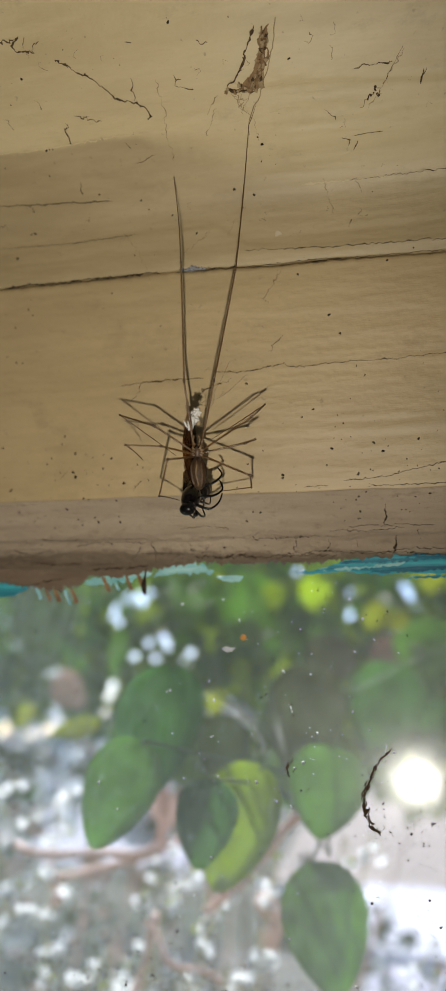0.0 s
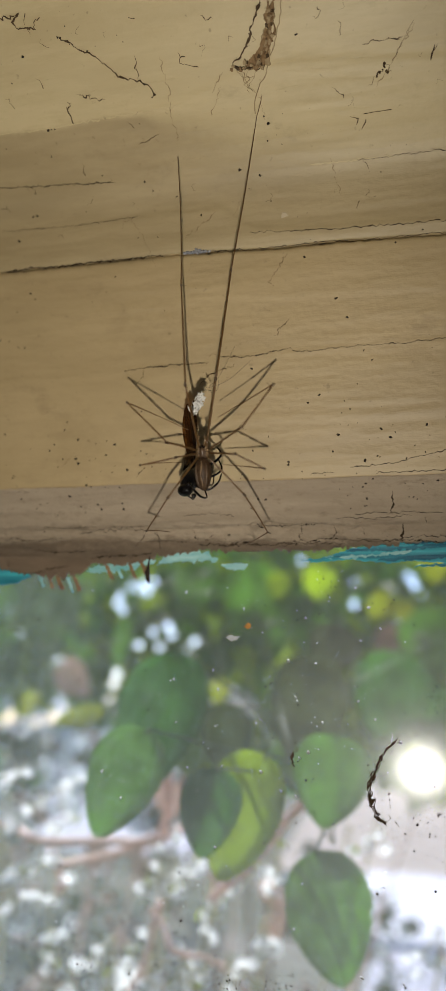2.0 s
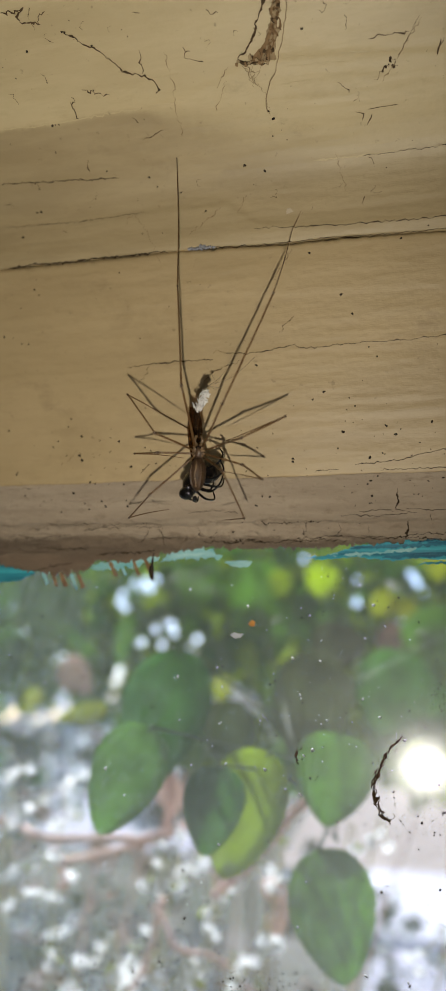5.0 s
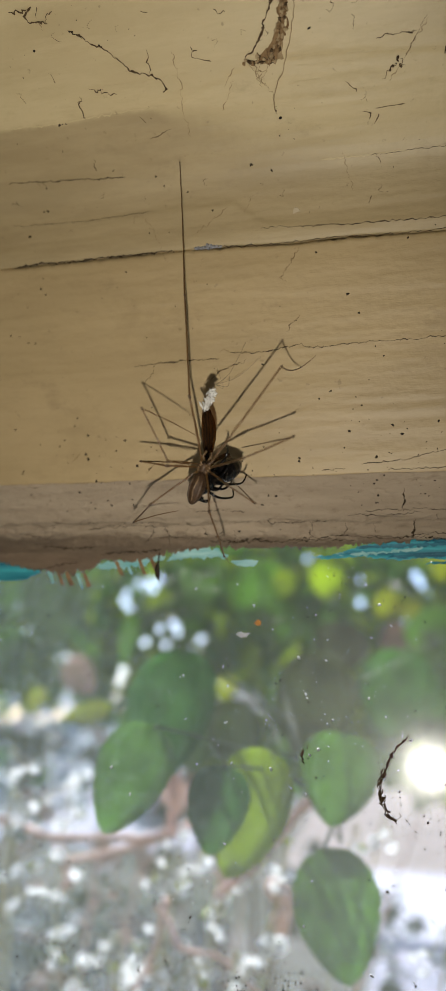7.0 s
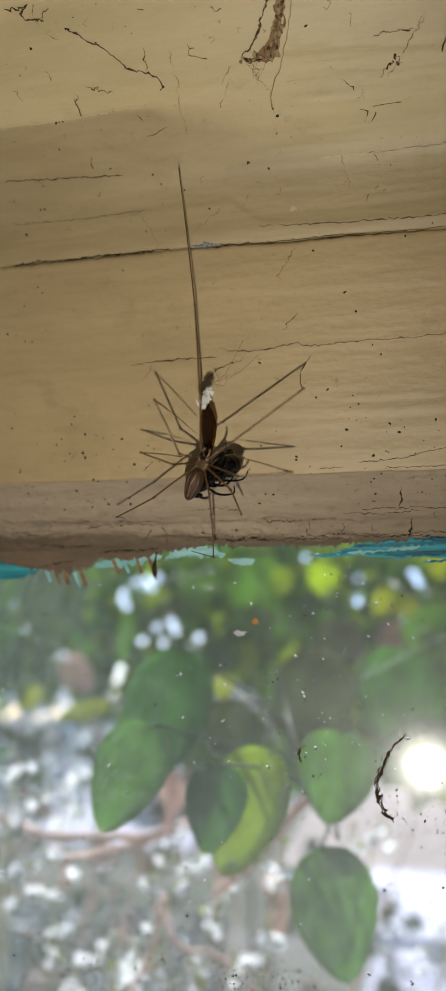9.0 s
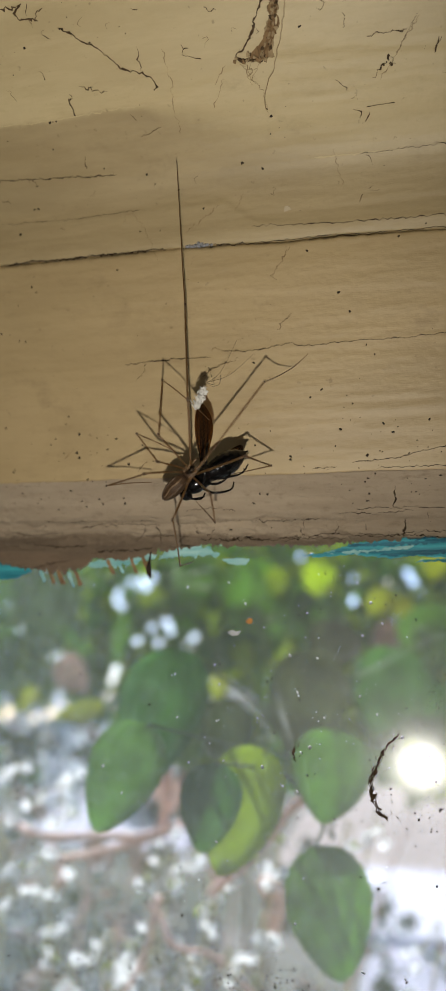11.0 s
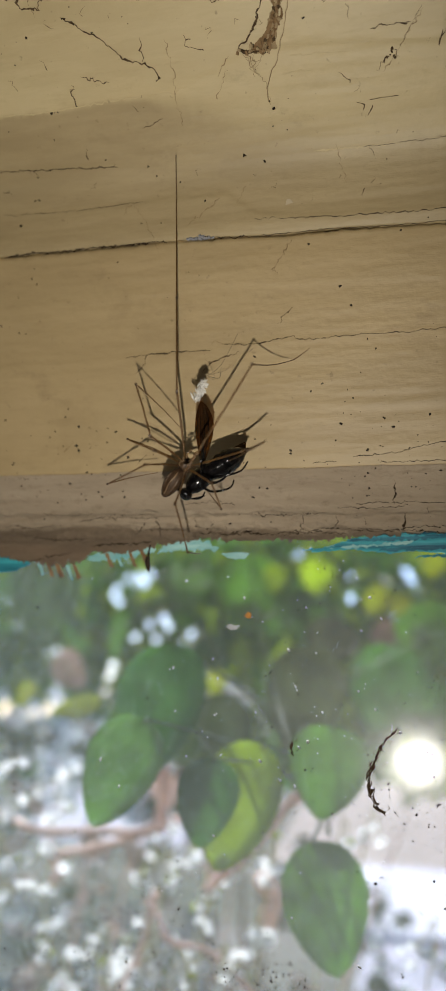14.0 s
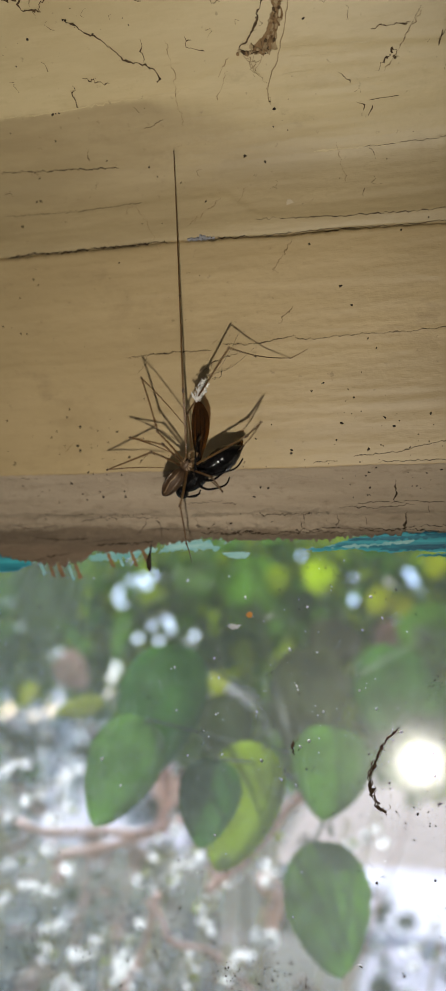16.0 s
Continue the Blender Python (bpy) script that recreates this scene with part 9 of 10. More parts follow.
    walk(legs['L4'][2], [
        (0.00, pose(-0.00596, -0.00075, -0.00591, 98.1, 43.1, 180.0)),
        (0.50, pose(-0.00979, -0.00475, -0.00771, 116.7, 42.9, -177.8)),
        (1.00, pose(-0.00922, -0.00219, -0.00255, 90.1, 40.6, -172.2)),
        (1.50, pose(-0.00971, -0.00055, -0.01025, 107.9, 40.0, 175.7)),
        (2.00, pose(-0.00919, 0.00096, -0.01088, 97.2, 39.9, 176.3)),
        (2.50, pose(-0.00981, 0.00052, -0.01046, 100.7, 40.0, 174.8)),
        (3.00, pose(-0.00949, 0.00016, -0.01145, 93.6, 40.6, 170.0)),
        (3.50, pose(-0.00910, -0.00099, -0.01121, 84.0, 38.6, 142.4)),
        (4.00, pose(-0.01225, 0.00494, -0.00894, 80.2, 38.6, 142.3)),
        (4.50, pose(-0.01226, 0.00478, -0.00911, 80.6, 38.8, 143.9)),
        (4.75, pose(-0.01203, 0.00468, -0.00955, 80.3, 38.7, 143.2)),
        (5.00, pose(-0.01175, 0.00457, -0.01002, 79.8, 38.6, 142.4)),
        (5.25, pose(-0.01152, 0.00447, -0.01039, 79.5, 38.5, 142.0)),
        (5.50, pose(-0.01125, 0.00433, -0.01084, 79.3, 38.5, 142.1)),
        (5.75, pose(-0.01090, 0.00416, -0.01136, 79.1, 38.6, 142.2)),
        (6.00, pose(-0.01075, 0.00453, -0.01189, 78.8, 38.5, 141.9)),
        (6.25, pose(-0.01073, 0.00508, -0.01226, 78.4, 38.4, 141.4)),
        (6.50, pose(-0.01085, 0.00562, -0.01231, 78.1, 38.3, 140.9)),
        (7.00, pose(-0.00894, 0.00498, -0.01168, 61.6, 34.7, 125.6)),
        (7.50, pose(-0.01021, 0.00668, -0.01240, 60.9, -7.5, 71.1)),
        (8.00, pose(-0.00861, -0.00199, -0.01111, 91.9, 29.0, 158.6)),
        (8.50, pose(-0.00952, -0.00345, -0.01022, 114.0, 19.3, -154.2)),
        (9.00, pose(-0.01098, 0.00613, -0.01312, 100.5, 24.5, -168.6)),
        (9.50, pose(-0.01032, 0.00708, -0.01336, 68.8, -15.8, 42.8)),
        (9.75, pose(-0.01028, 0.00759, -0.01321, 65.7, -13.9, 47.7)),
        (10.00, pose(-0.00738, -0.00148, -0.01071, 85.7, 27.7, 168.0)),
        (10.25, pose(-0.00724, -0.00165, -0.01040, 81.2, 27.2, 162.2)),
        (10.50, pose(-0.00709, -0.00179, -0.01010, 75.5, 26.3, 156.3)),
        (10.75, pose(-0.00702, -0.00189, -0.00980, 69.1, 24.7, 150.3)),
        (11.00, pose(-0.00701, -0.00193, -0.00955, 62.6, 22.6, 144.6)),
        (11.50, pose(-0.00710, -0.00179, -0.00938, 53.5, 18.1, 135.8)),
        (12.00, pose(-0.00824, 0.00880, -0.01366, 33.4, 3.6, 117.4)),
        (12.50, pose(-0.00656, -0.00216, -0.00918, 52.2, 28.7, 136.1)),
        (13.00, pose(-0.01057, 0.00934, -0.01117, 38.5, 5.4, 109.6)),
        (13.50, pose(-0.00674, -0.00254, -0.00826, 44.9, 21.1, 123.1)),
        (14.00, pose(-0.00719, -0.00256, -0.00828, 51.7, 24.8, 127.1)),
        (14.50, pose(-0.00775, -0.00278, -0.00762, 53.3, 17.2, 117.5)),
        (15.00, pose(-0.00795, -0.00333, -0.00649, 59.2, 19.2, 120.3)),
        (15.50, pose(-0.00799, -0.00331, -0.00664, 57.2, 17.4, 117.3)),
        (16.00, pose(-0.00803, -0.00331, -0.00684, 54.9, 15.0, 113.5)),
    ])
    walk(legs['R2'][0], [
        (0.00, pose(0.00080, -0.00010, 0.00025, 20.9, 65.5, 0.0)),
        (0.50, pose(0.00080, -0.00010, 0.00025, 11.9, 58.7, -4.9)),
        (1.00, pose(0.00080, -0.00010, 0.00025, 21.6, 66.4, -0.8)),
        (1.50, pose(0.00080, -0.00010, 0.00025, 29.4, 54.8, -8.6)),
        (2.00, pose(0.00080, -0.00010, 0.00025, 51.8, 65.9, 7.9)),
        (2.50, pose(0.00080, -0.00010, 0.00025, 44.7, 63.8, 2.1)),
        (3.00, pose(0.00080, -0.00010, 0.00025, 54.4, 66.4, 9.1)),
        (3.50, pose(0.00080, -0.00010, 0.00025, 40.8, 65.5, 6.2)),
        (4.00, pose(0.00080, -0.00010, 0.00025, 63.2, 70.1, 19.0)),
        (4.50, pose(0.00080, -0.00010, 0.00025, 66.9, 70.7, 22.8)),
        (4.75, pose(0.00080, -0.00010, 0.00025, 63.3, 70.3, 19.9)),
        (5.00, pose(0.00080, -0.00010, 0.00025, 59.1, 69.6, 16.5)),
        (5.25, pose(0.00080, -0.00010, 0.00025, 56.4, 69.1, 14.2)),
        (5.50, pose(0.00080, -0.00010, 0.00025, 53.8, 68.6, 12.0)),
        (5.75, pose(0.00080, -0.00010, 0.00025, 50.8, 67.8, 9.2)),
        (6.00, pose(0.00080, -0.00010, 0.00025, 48.3, 67.0, 6.8)),
        (6.25, pose(0.00080, -0.00010, 0.00025, 46.7, 66.4, 5.3)),
        (6.50, pose(0.00080, -0.00010, 0.00025, 46.7, 66.3, 5.0)),
        (7.00, pose(0.00080, -0.00010, 0.00025, 43.6, 62.2, -3.9)),
        (7.50, pose(0.00080, -0.00010, 0.00025, 55.1, 67.1, 9.8)),
        (8.00, pose(0.00080, -0.00010, 0.00025, 54.8, 68.7, 16.3)),
        (8.50, pose(0.00080, -0.00010, 0.00025, 53.1, 68.2, 14.8)),
        (9.00, pose(0.00080, -0.00010, 0.00025, 76.7, 70.8, 26.9)),
        (9.50, pose(0.00080, -0.00010, 0.00025, 53.3, 67.7, 6.4)),
        (9.75, pose(0.00080, -0.00010, 0.00025, 41.5, 64.0, -3.8)),
        (10.00, pose(0.00080, -0.00010, 0.00025, 32.4, 59.4, -11.4)),
        (10.25, pose(0.00080, -0.00010, 0.00025, 26.0, 54.8, -16.5)),
        (10.50, pose(0.00080, -0.00010, 0.00025, 20.5, 49.3, -20.5)),
        (10.75, pose(0.00080, -0.00010, 0.00025, 15.8, 42.9, -23.8)),
        (11.00, pose(0.00080, -0.00010, 0.00025, 11.7, 36.5, -26.0)),
        (11.50, pose(0.00080, -0.00010, 0.00025, 5.3, 28.5, -27.9)),
        (12.00, pose(0.00080, -0.00010, 0.00025, 2.3, 28.5, -27.9)),
        (12.50, pose(0.00080, -0.00010, 0.00025, 7.2, 27.1, -27.9)),
        (13.00, pose(0.00080, -0.00010, 0.00025, -3.4, 35.0, -26.7)),
        (13.50, pose(0.00080, -0.00010, 0.00025, 0.6, 31.6, -26.5)),
        (14.00, pose(0.00080, -0.00010, 0.00025, 0.6, 44.8, -26.3)),
        (14.50, pose(0.00080, -0.00010, 0.00025, 5.0, 31.9, -26.5)),
        (15.00, pose(0.00080, -0.00010, 0.00025, -4.8, 31.0, -26.5)),
        (15.50, pose(0.00080, -0.00010, 0.00025, -3.1, 29.7, -26.4)),
        (16.00, pose(0.00080, -0.00010, 0.00025, -1.4, 29.0, -26.4)),
    ])
    walk(legs['R2'][1], [
        (0.00, pose(0.00874, -0.00343, 0.00387, -69.4, 20.5, 0.0)),
        (0.50, pose(0.00842, -0.00269, 0.00500, -71.4, -11.6, -159.0)),
        (1.00, pose(0.00871, -0.00366, 0.00373, -57.2, -2.4, -15.8)),
        (1.50, pose(0.00670, -0.00563, 0.00494, -40.6, 8.6, -33.2)),
        (2.00, pose(0.00704, -0.00665, 0.00261, -35.3, 18.6, -42.3)),
        (2.50, pose(0.00700, -0.00645, 0.00319, -36.9, 21.9, -44.8)),
        (3.00, pose(0.00693, -0.00682, 0.00242, -38.3, 23.6, -46.2)),
        (3.50, pose(0.00786, -0.00548, 0.00318, -47.4, 6.1, -33.0)),
        (4.00, pose(0.00725, -0.00671, 0.00168, -62.9, 11.1, -38.4)),
        (4.50, pose(0.00732, -0.00668, 0.00146, -65.8, 12.6, -41.5)),
        (4.75, pose(0.00736, -0.00660, 0.00167, -64.7, 13.4, -43.4)),
        (5.00, pose(0.00739, -0.00652, 0.00192, -63.0, 14.2, -45.3)),
        (5.25, pose(0.00740, -0.00646, 0.00209, -61.9, 14.9, -46.6)),
        (5.50, pose(0.00739, -0.00641, 0.00227, -61.0, 15.7, -48.1)),
        (5.75, pose(0.00736, -0.00637, 0.00248, -59.8, 16.7, -50.1)),
        (6.00, pose(0.00732, -0.00634, 0.00268, -58.3, 18.0, -52.5)),
        (6.25, pose(0.00727, -0.00634, 0.00281, -56.6, 19.6, -55.2)),
        (6.50, pose(0.00725, -0.00636, 0.00282, -54.9, 21.2, -57.8)),
        (7.00, pose(0.00633, -0.00694, 0.00341, -46.0, 17.8, -52.9)),
        (7.50, pose(0.00697, -0.00680, 0.00233, -49.0, 25.0, -61.3)),
        (8.00, pose(0.00776, -0.00602, 0.00221, -71.4, 2.5, -37.8)),
        (8.50, pose(0.00775, -0.00600, 0.00233, -68.4, 9.4, -59.4)),
        (9.00, pose(0.00672, -0.00730, 0.00095, -63.3, 14.6, -73.8)),
        (9.50, pose(0.00677, -0.00697, 0.00236, -65.8, 2.2, -51.1)),
        (9.75, pose(0.00666, -0.00670, 0.00331, -68.4, -1.0, -43.9)),
        (10.00, pose(0.00647, -0.00636, 0.00426, -71.2, -3.2, -38.2)),
        (10.25, pose(0.00622, -0.00597, 0.00509, -73.9, -4.8, -33.5)),
        (10.50, pose(0.00586, -0.00550, 0.00596, -76.8, -6.0, -29.2)),
        (10.75, pose(0.00538, -0.00489, 0.00684, -80.0, -6.9, -25.5)),
        (11.00, pose(0.00486, -0.00418, 0.00761, -83.3, -7.4, -22.4)),
        (11.50, pose(0.00432, -0.00294, 0.00843, -76.5, 9.6, -145.0)),
        (12.00, pose(0.00456, -0.00251, 0.00846, -81.6, 9.8, -145.6)),
        (12.50, pose(0.00399, -0.00311, 0.00850, -72.6, 9.9, -146.3)),
        (13.00, pose(0.00583, -0.00201, 0.00789, -78.9, 6.6, -136.1)),
        (13.50, pose(0.00514, -0.00236, 0.00821, -75.7, 8.3, -145.5)),
        (14.00, pose(0.00666, -0.00311, 0.00688, -66.3, 10.2, -153.5)),
        (14.50, pose(0.00484, -0.00302, 0.00816, -60.1, 10.9, -155.0)),
        (15.00, pose(0.00544, -0.00155, 0.00823, -61.6, 13.4, -159.5)),
        (15.50, pose(0.00517, -0.00170, 0.00835, -63.2, 13.3, -159.3)),
        (16.00, pose(0.00496, -0.00191, 0.00842, -64.1, 13.0, -158.9)),
    ])
    walk(legs['R2'][2], [
        (0.00, pose(0.00962, 0.00320, 0.00620, 151.5, -67.9, 180.0)),
        (0.50, pose(0.01125, -0.00880, 0.00722, 153.1, -63.9, 175.2)),
        (1.00, pose(0.01018, 0.00212, 0.00757, 149.8, -67.5, -179.9)),
        (1.50, pose(0.00990, -0.00222, 0.01026, 156.4, -62.6, 174.1)),
        (2.00, pose(0.01116, -0.00486, 0.00809, 142.6, -69.8, -176.5)),
        (2.50, pose(0.01149, -0.00492, 0.00845, 148.5, -67.6, 179.1)),
        (3.00, pose(0.01163, -0.00539, 0.00752, 146.1, -69.3, -177.8)),
        (3.50, pose(0.01113, -0.00138, 0.00795, 152.5, -68.0, 179.9)),
        (4.00, pose(0.01166, -0.00215, 0.00485, 148.7, -70.4, -176.3)),
        (4.50, pose(0.01208, -0.00226, 0.00429, 144.2, -71.8, -173.5)),
        (4.75, pose(0.01227, -0.00244, 0.00462, 144.5, -71.2, -174.9)),
        (5.00, pose(0.01243, -0.00263, 0.00504, 144.9, -70.4, -176.6)),
        (5.25, pose(0.01253, -0.00279, 0.00532, 144.6, -69.9, -177.5)),
        (5.50, pose(0.01263, -0.00297, 0.00557, 144.2, -69.4, -178.6)),
        (5.75, pose(0.01272, -0.00323, 0.00589, 144.0, -68.8, -179.9)),
        (6.00, pose(0.01280, -0.00358, 0.00622, 143.6, -68.2, 179.1)),
        (6.25, pose(0.01288, -0.00403, 0.00648, 142.8, -67.9, 178.5)),
        (6.50, pose(0.01294, -0.00452, 0.00662, 141.2, -68.1, 178.9)),
        (7.00, pose(0.01131, -0.00507, 0.00809, 142.0, -65.8, 174.6)),
        (7.50, pose(0.01261, -0.00596, 0.00654, 130.8, -71.5, -169.9)),
        (8.00, pose(0.01195, -0.00078, 0.00447, 158.2, -69.3, -176.7)),
        (8.50, pose(0.01363, -0.00301, 0.00490, 150.2, -73.0, -171.5)),
        (9.00, pose(0.01302, -0.00630, 0.00403, 119.8, -77.6, -158.5)),
        (9.50, pose(0.01187, -0.00300, 0.00526, 142.0, -72.8, 179.9)),
        (9.75, pose(0.01120, -0.00192, 0.00592, 151.3, -68.4, 170.9)),
        (10.00, pose(0.01052, -0.00101, 0.00654, 157.6, -63.4, 165.0)),
        (10.25, pose(0.00984, -0.00021, 0.00705, 160.9, -58.9, 161.5)),
        (10.50, pose(0.00908, 0.00061, 0.00757, 163.2, -54.2, 158.7)),
        (10.75, pose(0.00824, 0.00148, 0.00806, 164.9, -49.0, 156.3)),
        (11.00, pose(0.00744, 0.00236, 0.00843, 166.0, -44.2, 154.5)),
        (11.50, pose(0.00805, -0.00874, 0.01006, 159.9, -42.0, 153.8)),
        (12.00, pose(0.00838, -0.00839, 0.00948, 154.2, -45.8, 155.8)),
        (12.50, pose(0.00743, -0.00894, 0.01059, 151.7, -44.6, 155.0)),
        (13.00, pose(0.01054, -0.00713, 0.00925, 134.9, -55.5, 165.8)),
        (13.50, pose(0.00882, -0.00816, 0.00994, 151.0, -50.1, 157.7)),
        (14.00, pose(0.00911, -0.00914, 0.00968, 143.5, -51.3, 158.8)),
        (14.50, pose(0.00683, -0.00886, 0.01163, 133.8, -49.6, 156.9)),
        (15.00, pose(0.00689, -0.00765, 0.01151, 137.0, -46.8, 152.7)),
        (15.50, pose(0.00672, -0.00788, 0.01146, 136.2, -47.5, 153.7)),
        (16.00, pose(0.00661, -0.00811, 0.01143, 135.3, -48.2, 154.8)),
    ])
    walk(legs['R3'][0], [
        (0.00, pose(0.00080, -0.00010, -0.00020, -9.9, 81.1, 0.0)),
        (0.50, pose(0.00080, -0.00010, -0.00020, -157.1, 86.4, -145.7)),
        (1.00, pose(0.00080, -0.00010, -0.00020, -172.3, 79.8, -160.7)),
        (1.50, pose(0.00080, -0.00010, -0.00020, 37.1, 77.8, 5.5)),
        (2.00, pose(0.00080, -0.00010, -0.00020, 124.1, 81.9, 83.5)),
        (2.50, pose(0.00080, -0.00010, -0.00020, 129.0, 81.5, 87.8)),
        (3.00, pose(0.00080, -0.00010, -0.00020, 147.5, 79.0, 102.1)),
        (3.50, pose(0.00080, -0.00010, -0.00020, 137.9, 74.9, 111.6)),
        (4.00, pose(0.00080, -0.00010, -0.00020, 124.6, 62.2, 133.0)),
        (4.50, pose(0.00080, -0.00010, -0.00020, 126.4, 63.0, 130.5)),
        (4.75, pose(0.00080, -0.00010, -0.00020, 127.9, 66.1, 118.5)),
        (5.00, pose(0.00080, -0.00010, -0.00020, 126.9, 68.2, 110.4)),
        (5.25, pose(0.00080, -0.00010, -0.00020, 125.9, 69.6, 104.9)),
        (5.50, pose(0.00080, -0.00010, -0.00020, 123.9, 70.7, 99.7)),
        (5.75, pose(0.00080, -0.00010, -0.00020, 121.1, 71.9, 94.0)),
        (6.00, pose(0.00080, -0.00010, -0.00020, 118.6, 72.7, 88.8)),
        (6.25, pose(0.00080, -0.00010, -0.00020, 118.1, 73.2, 85.4)),
        (6.50, pose(0.00080, -0.00010, -0.00020, 120.7, 73.3, 85.0)),
        (7.00, pose(0.00080, -0.00010, -0.00020, 113.6, 75.3, 66.0)),
        (7.50, pose(0.00080, -0.00010, -0.00020, 138.1, 69.1, 93.0)),
        (8.00, pose(0.00080, -0.00010, -0.00020, 126.8, 56.7, 111.1)),
        (8.50, pose(0.00080, -0.00010, -0.00020, 99.5, 63.9, 67.4)),
        (9.00, pose(0.00080, -0.00010, -0.00020, 115.8, 62.4, 79.8)),
        (9.50, pose(0.00080, -0.00010, -0.00020, 108.2, 64.0, 70.8)),
        (9.75, pose(0.00080, -0.00010, -0.00020, 101.8, 64.9, 63.8)),
        (10.00, pose(0.00080, -0.00010, -0.00020, 94.9, 65.3, 56.1)),
        (10.25, pose(0.00080, -0.00010, -0.00020, 88.7, 65.4, 48.9)),
        (10.50, pose(0.00080, -0.00010, -0.00020, 82.3, 65.1, 41.1)),
        (10.75, pose(0.00080, -0.00010, -0.00020, 75.9, 64.5, 33.2)),
        (11.00, pose(0.00080, -0.00010, -0.00020, 70.8, 63.6, 26.7)),
        (11.50, pose(0.00080, -0.00010, -0.00020, 66.4, 62.5, 20.6)),
        (12.00, pose(0.00080, -0.00010, -0.00020, 53.6, 59.8, 10.4)),
        (12.50, pose(0.00080, -0.00010, -0.00020, 53.1, 56.7, 3.2)),
        (13.00, pose(0.00080, -0.00010, -0.00020, 59.3, 59.9, 12.5)),
        (13.50, pose(0.00080, -0.00010, -0.00020, 63.1, 59.1, 10.0)),
        (14.00, pose(0.00080, -0.00010, -0.00020, 73.5, 62.6, 34.8)),
        (14.50, pose(0.00080, -0.00010, -0.00020, 58.6, 59.3, 19.0)),
        (15.00, pose(0.00080, -0.00010, -0.00020, 63.8, 61.3, 26.4)),
        (15.50, pose(0.00080, -0.00010, -0.00020, 61.1, 59.8, 20.9)),
        (16.00, pose(0.00080, -0.00010, -0.00020, 59.6, 58.5, 16.6)),
    ])
    walk(legs['R3'][1], [
        (0.00, pose(0.00680, 0.00096, 0.00074, 60.6, 86.4, 0.0)),
        (0.50, pose(0.00683, 0.00111, -0.00056, 168.4, 60.8, 113.9)),
        (1.00, pose(0.00675, 0.00111, -0.00128, 157.2, 65.5, 111.6)),
        (1.50, pose(0.00594, -0.00334, 0.00084, 120.6, 45.9, 122.8)),
        (2.00, pose(0.00548, -0.00408, -0.00068, 131.3, 42.1, 130.8)),
        (2.50, pose(0.00544, -0.00412, -0.00077, 121.8, 45.8, 124.6)),
        (3.00, pose(0.00510, -0.00440, -0.00120, 131.0, 42.8, 130.8)),
        (3.50, pose(0.00627, -0.00268, -0.00139, 113.2, 31.9, 144.3)),
        (4.00, pose(0.00662, 0.00109, -0.00183, 119.2, 29.1, 59.3)),
        (4.50, pose(0.00669, 0.00065, -0.00186, 119.7, 29.0, 59.4)),
        (4.75, pose(0.00673, -0.00082, -0.00173, 118.8, 27.2, 62.8)),
        (5.00, pose(0.00662, -0.00161, -0.00157, 117.7, 25.1, 67.0)),
        (5.25, pose(0.00650, -0.00209, -0.00146, 116.8, 23.4, 70.4)),
        (5.50, pose(0.00639, -0.00244, -0.00133, 115.9, 22.0, 73.4)),
        (5.75, pose(0.00628, -0.00275, -0.00119, 116.2, -10.0, 126.5)),
        (6.00, pose(0.00615, -0.00303, -0.00108, 115.3, -8.0, 122.5)),
        (6.25, pose(0.00600, -0.00330, -0.00104, 114.4, -5.8, 118.0)),
        (6.50, pose(0.00582, -0.00356, -0.00110, 113.5, -3.3, 112.5)),
        (7.00, pose(0.00499, -0.00458, -0.00083, 104.9, -1.2, 107.7)),
        (7.50, pose(0.00514, -0.00416, -0.00183, 104.7, 1.2, 98.8)),
        (8.00, pose(0.00651, -0.00121, -0.00223, 125.3, 9.6, 63.0)),
        (8.50, pose(0.00606, -0.00329, -0.00065, 136.7, -18.1, 102.6)),
        (9.00, pose(0.00584, -0.00342, -0.00144, 136.9, -27.7, 113.1)),
        (9.50, pose(0.00576, -0.00366, -0.00104, 136.0, -28.5, 113.9)),
        (9.75, pose(0.00571, -0.00379, -0.00074, 135.2, -28.6, 114.1)),
        (10.00, pose(0.00563, -0.00393, -0.00042, 134.4, -28.4, 113.9)),
        (10.25, pose(0.00553, -0.00406, -0.00014, 133.9, -27.7, 113.1)),
        (10.50, pose(0.00538, -0.00421, 0.00015, 133.4, -26.3, 111.5)),
        (10.75, pose(0.00521, -0.00436, 0.00045, 132.7, -24.4, 109.3)),
        (11.00, pose(0.00503, -0.00449, 0.00070, 131.8, -22.4, 106.9)),
        (11.50, pose(0.00484, -0.00461, 0.00094, 130.7, -20.1, 104.2)),
        (12.00, pose(0.00480, -0.00441, 0.00164, 129.2, -18.6, 102.4)),
        (12.50, pose(0.00416, -0.00485, 0.00183, 115.0, -19.8, 103.9)),
        (13.00, pose(0.00461, -0.00468, 0.00138, 118.9, -11.7, 87.7)),
        (13.50, pose(0.00412, -0.00509, 0.00123, 113.9, -13.5, 91.2)),
        (14.00, pose(0.00545, -0.00407, 0.00060, 127.9, -22.8, 117.8)),
        (14.50, pose(0.00512, -0.00418, 0.00144, 114.1, -29.0, 127.3)),
        (15.00, pose(0.00540, -0.00399, 0.00111, 111.5, -34.4, 145.6)),
        (15.50, pose(0.00513, -0.00423, 0.00130, 110.5, -34.9, 147.1)),
        (16.00, pose(0.00487, -0.00443, 0.00143, 109.8, -34.5, 145.8)),
    ])
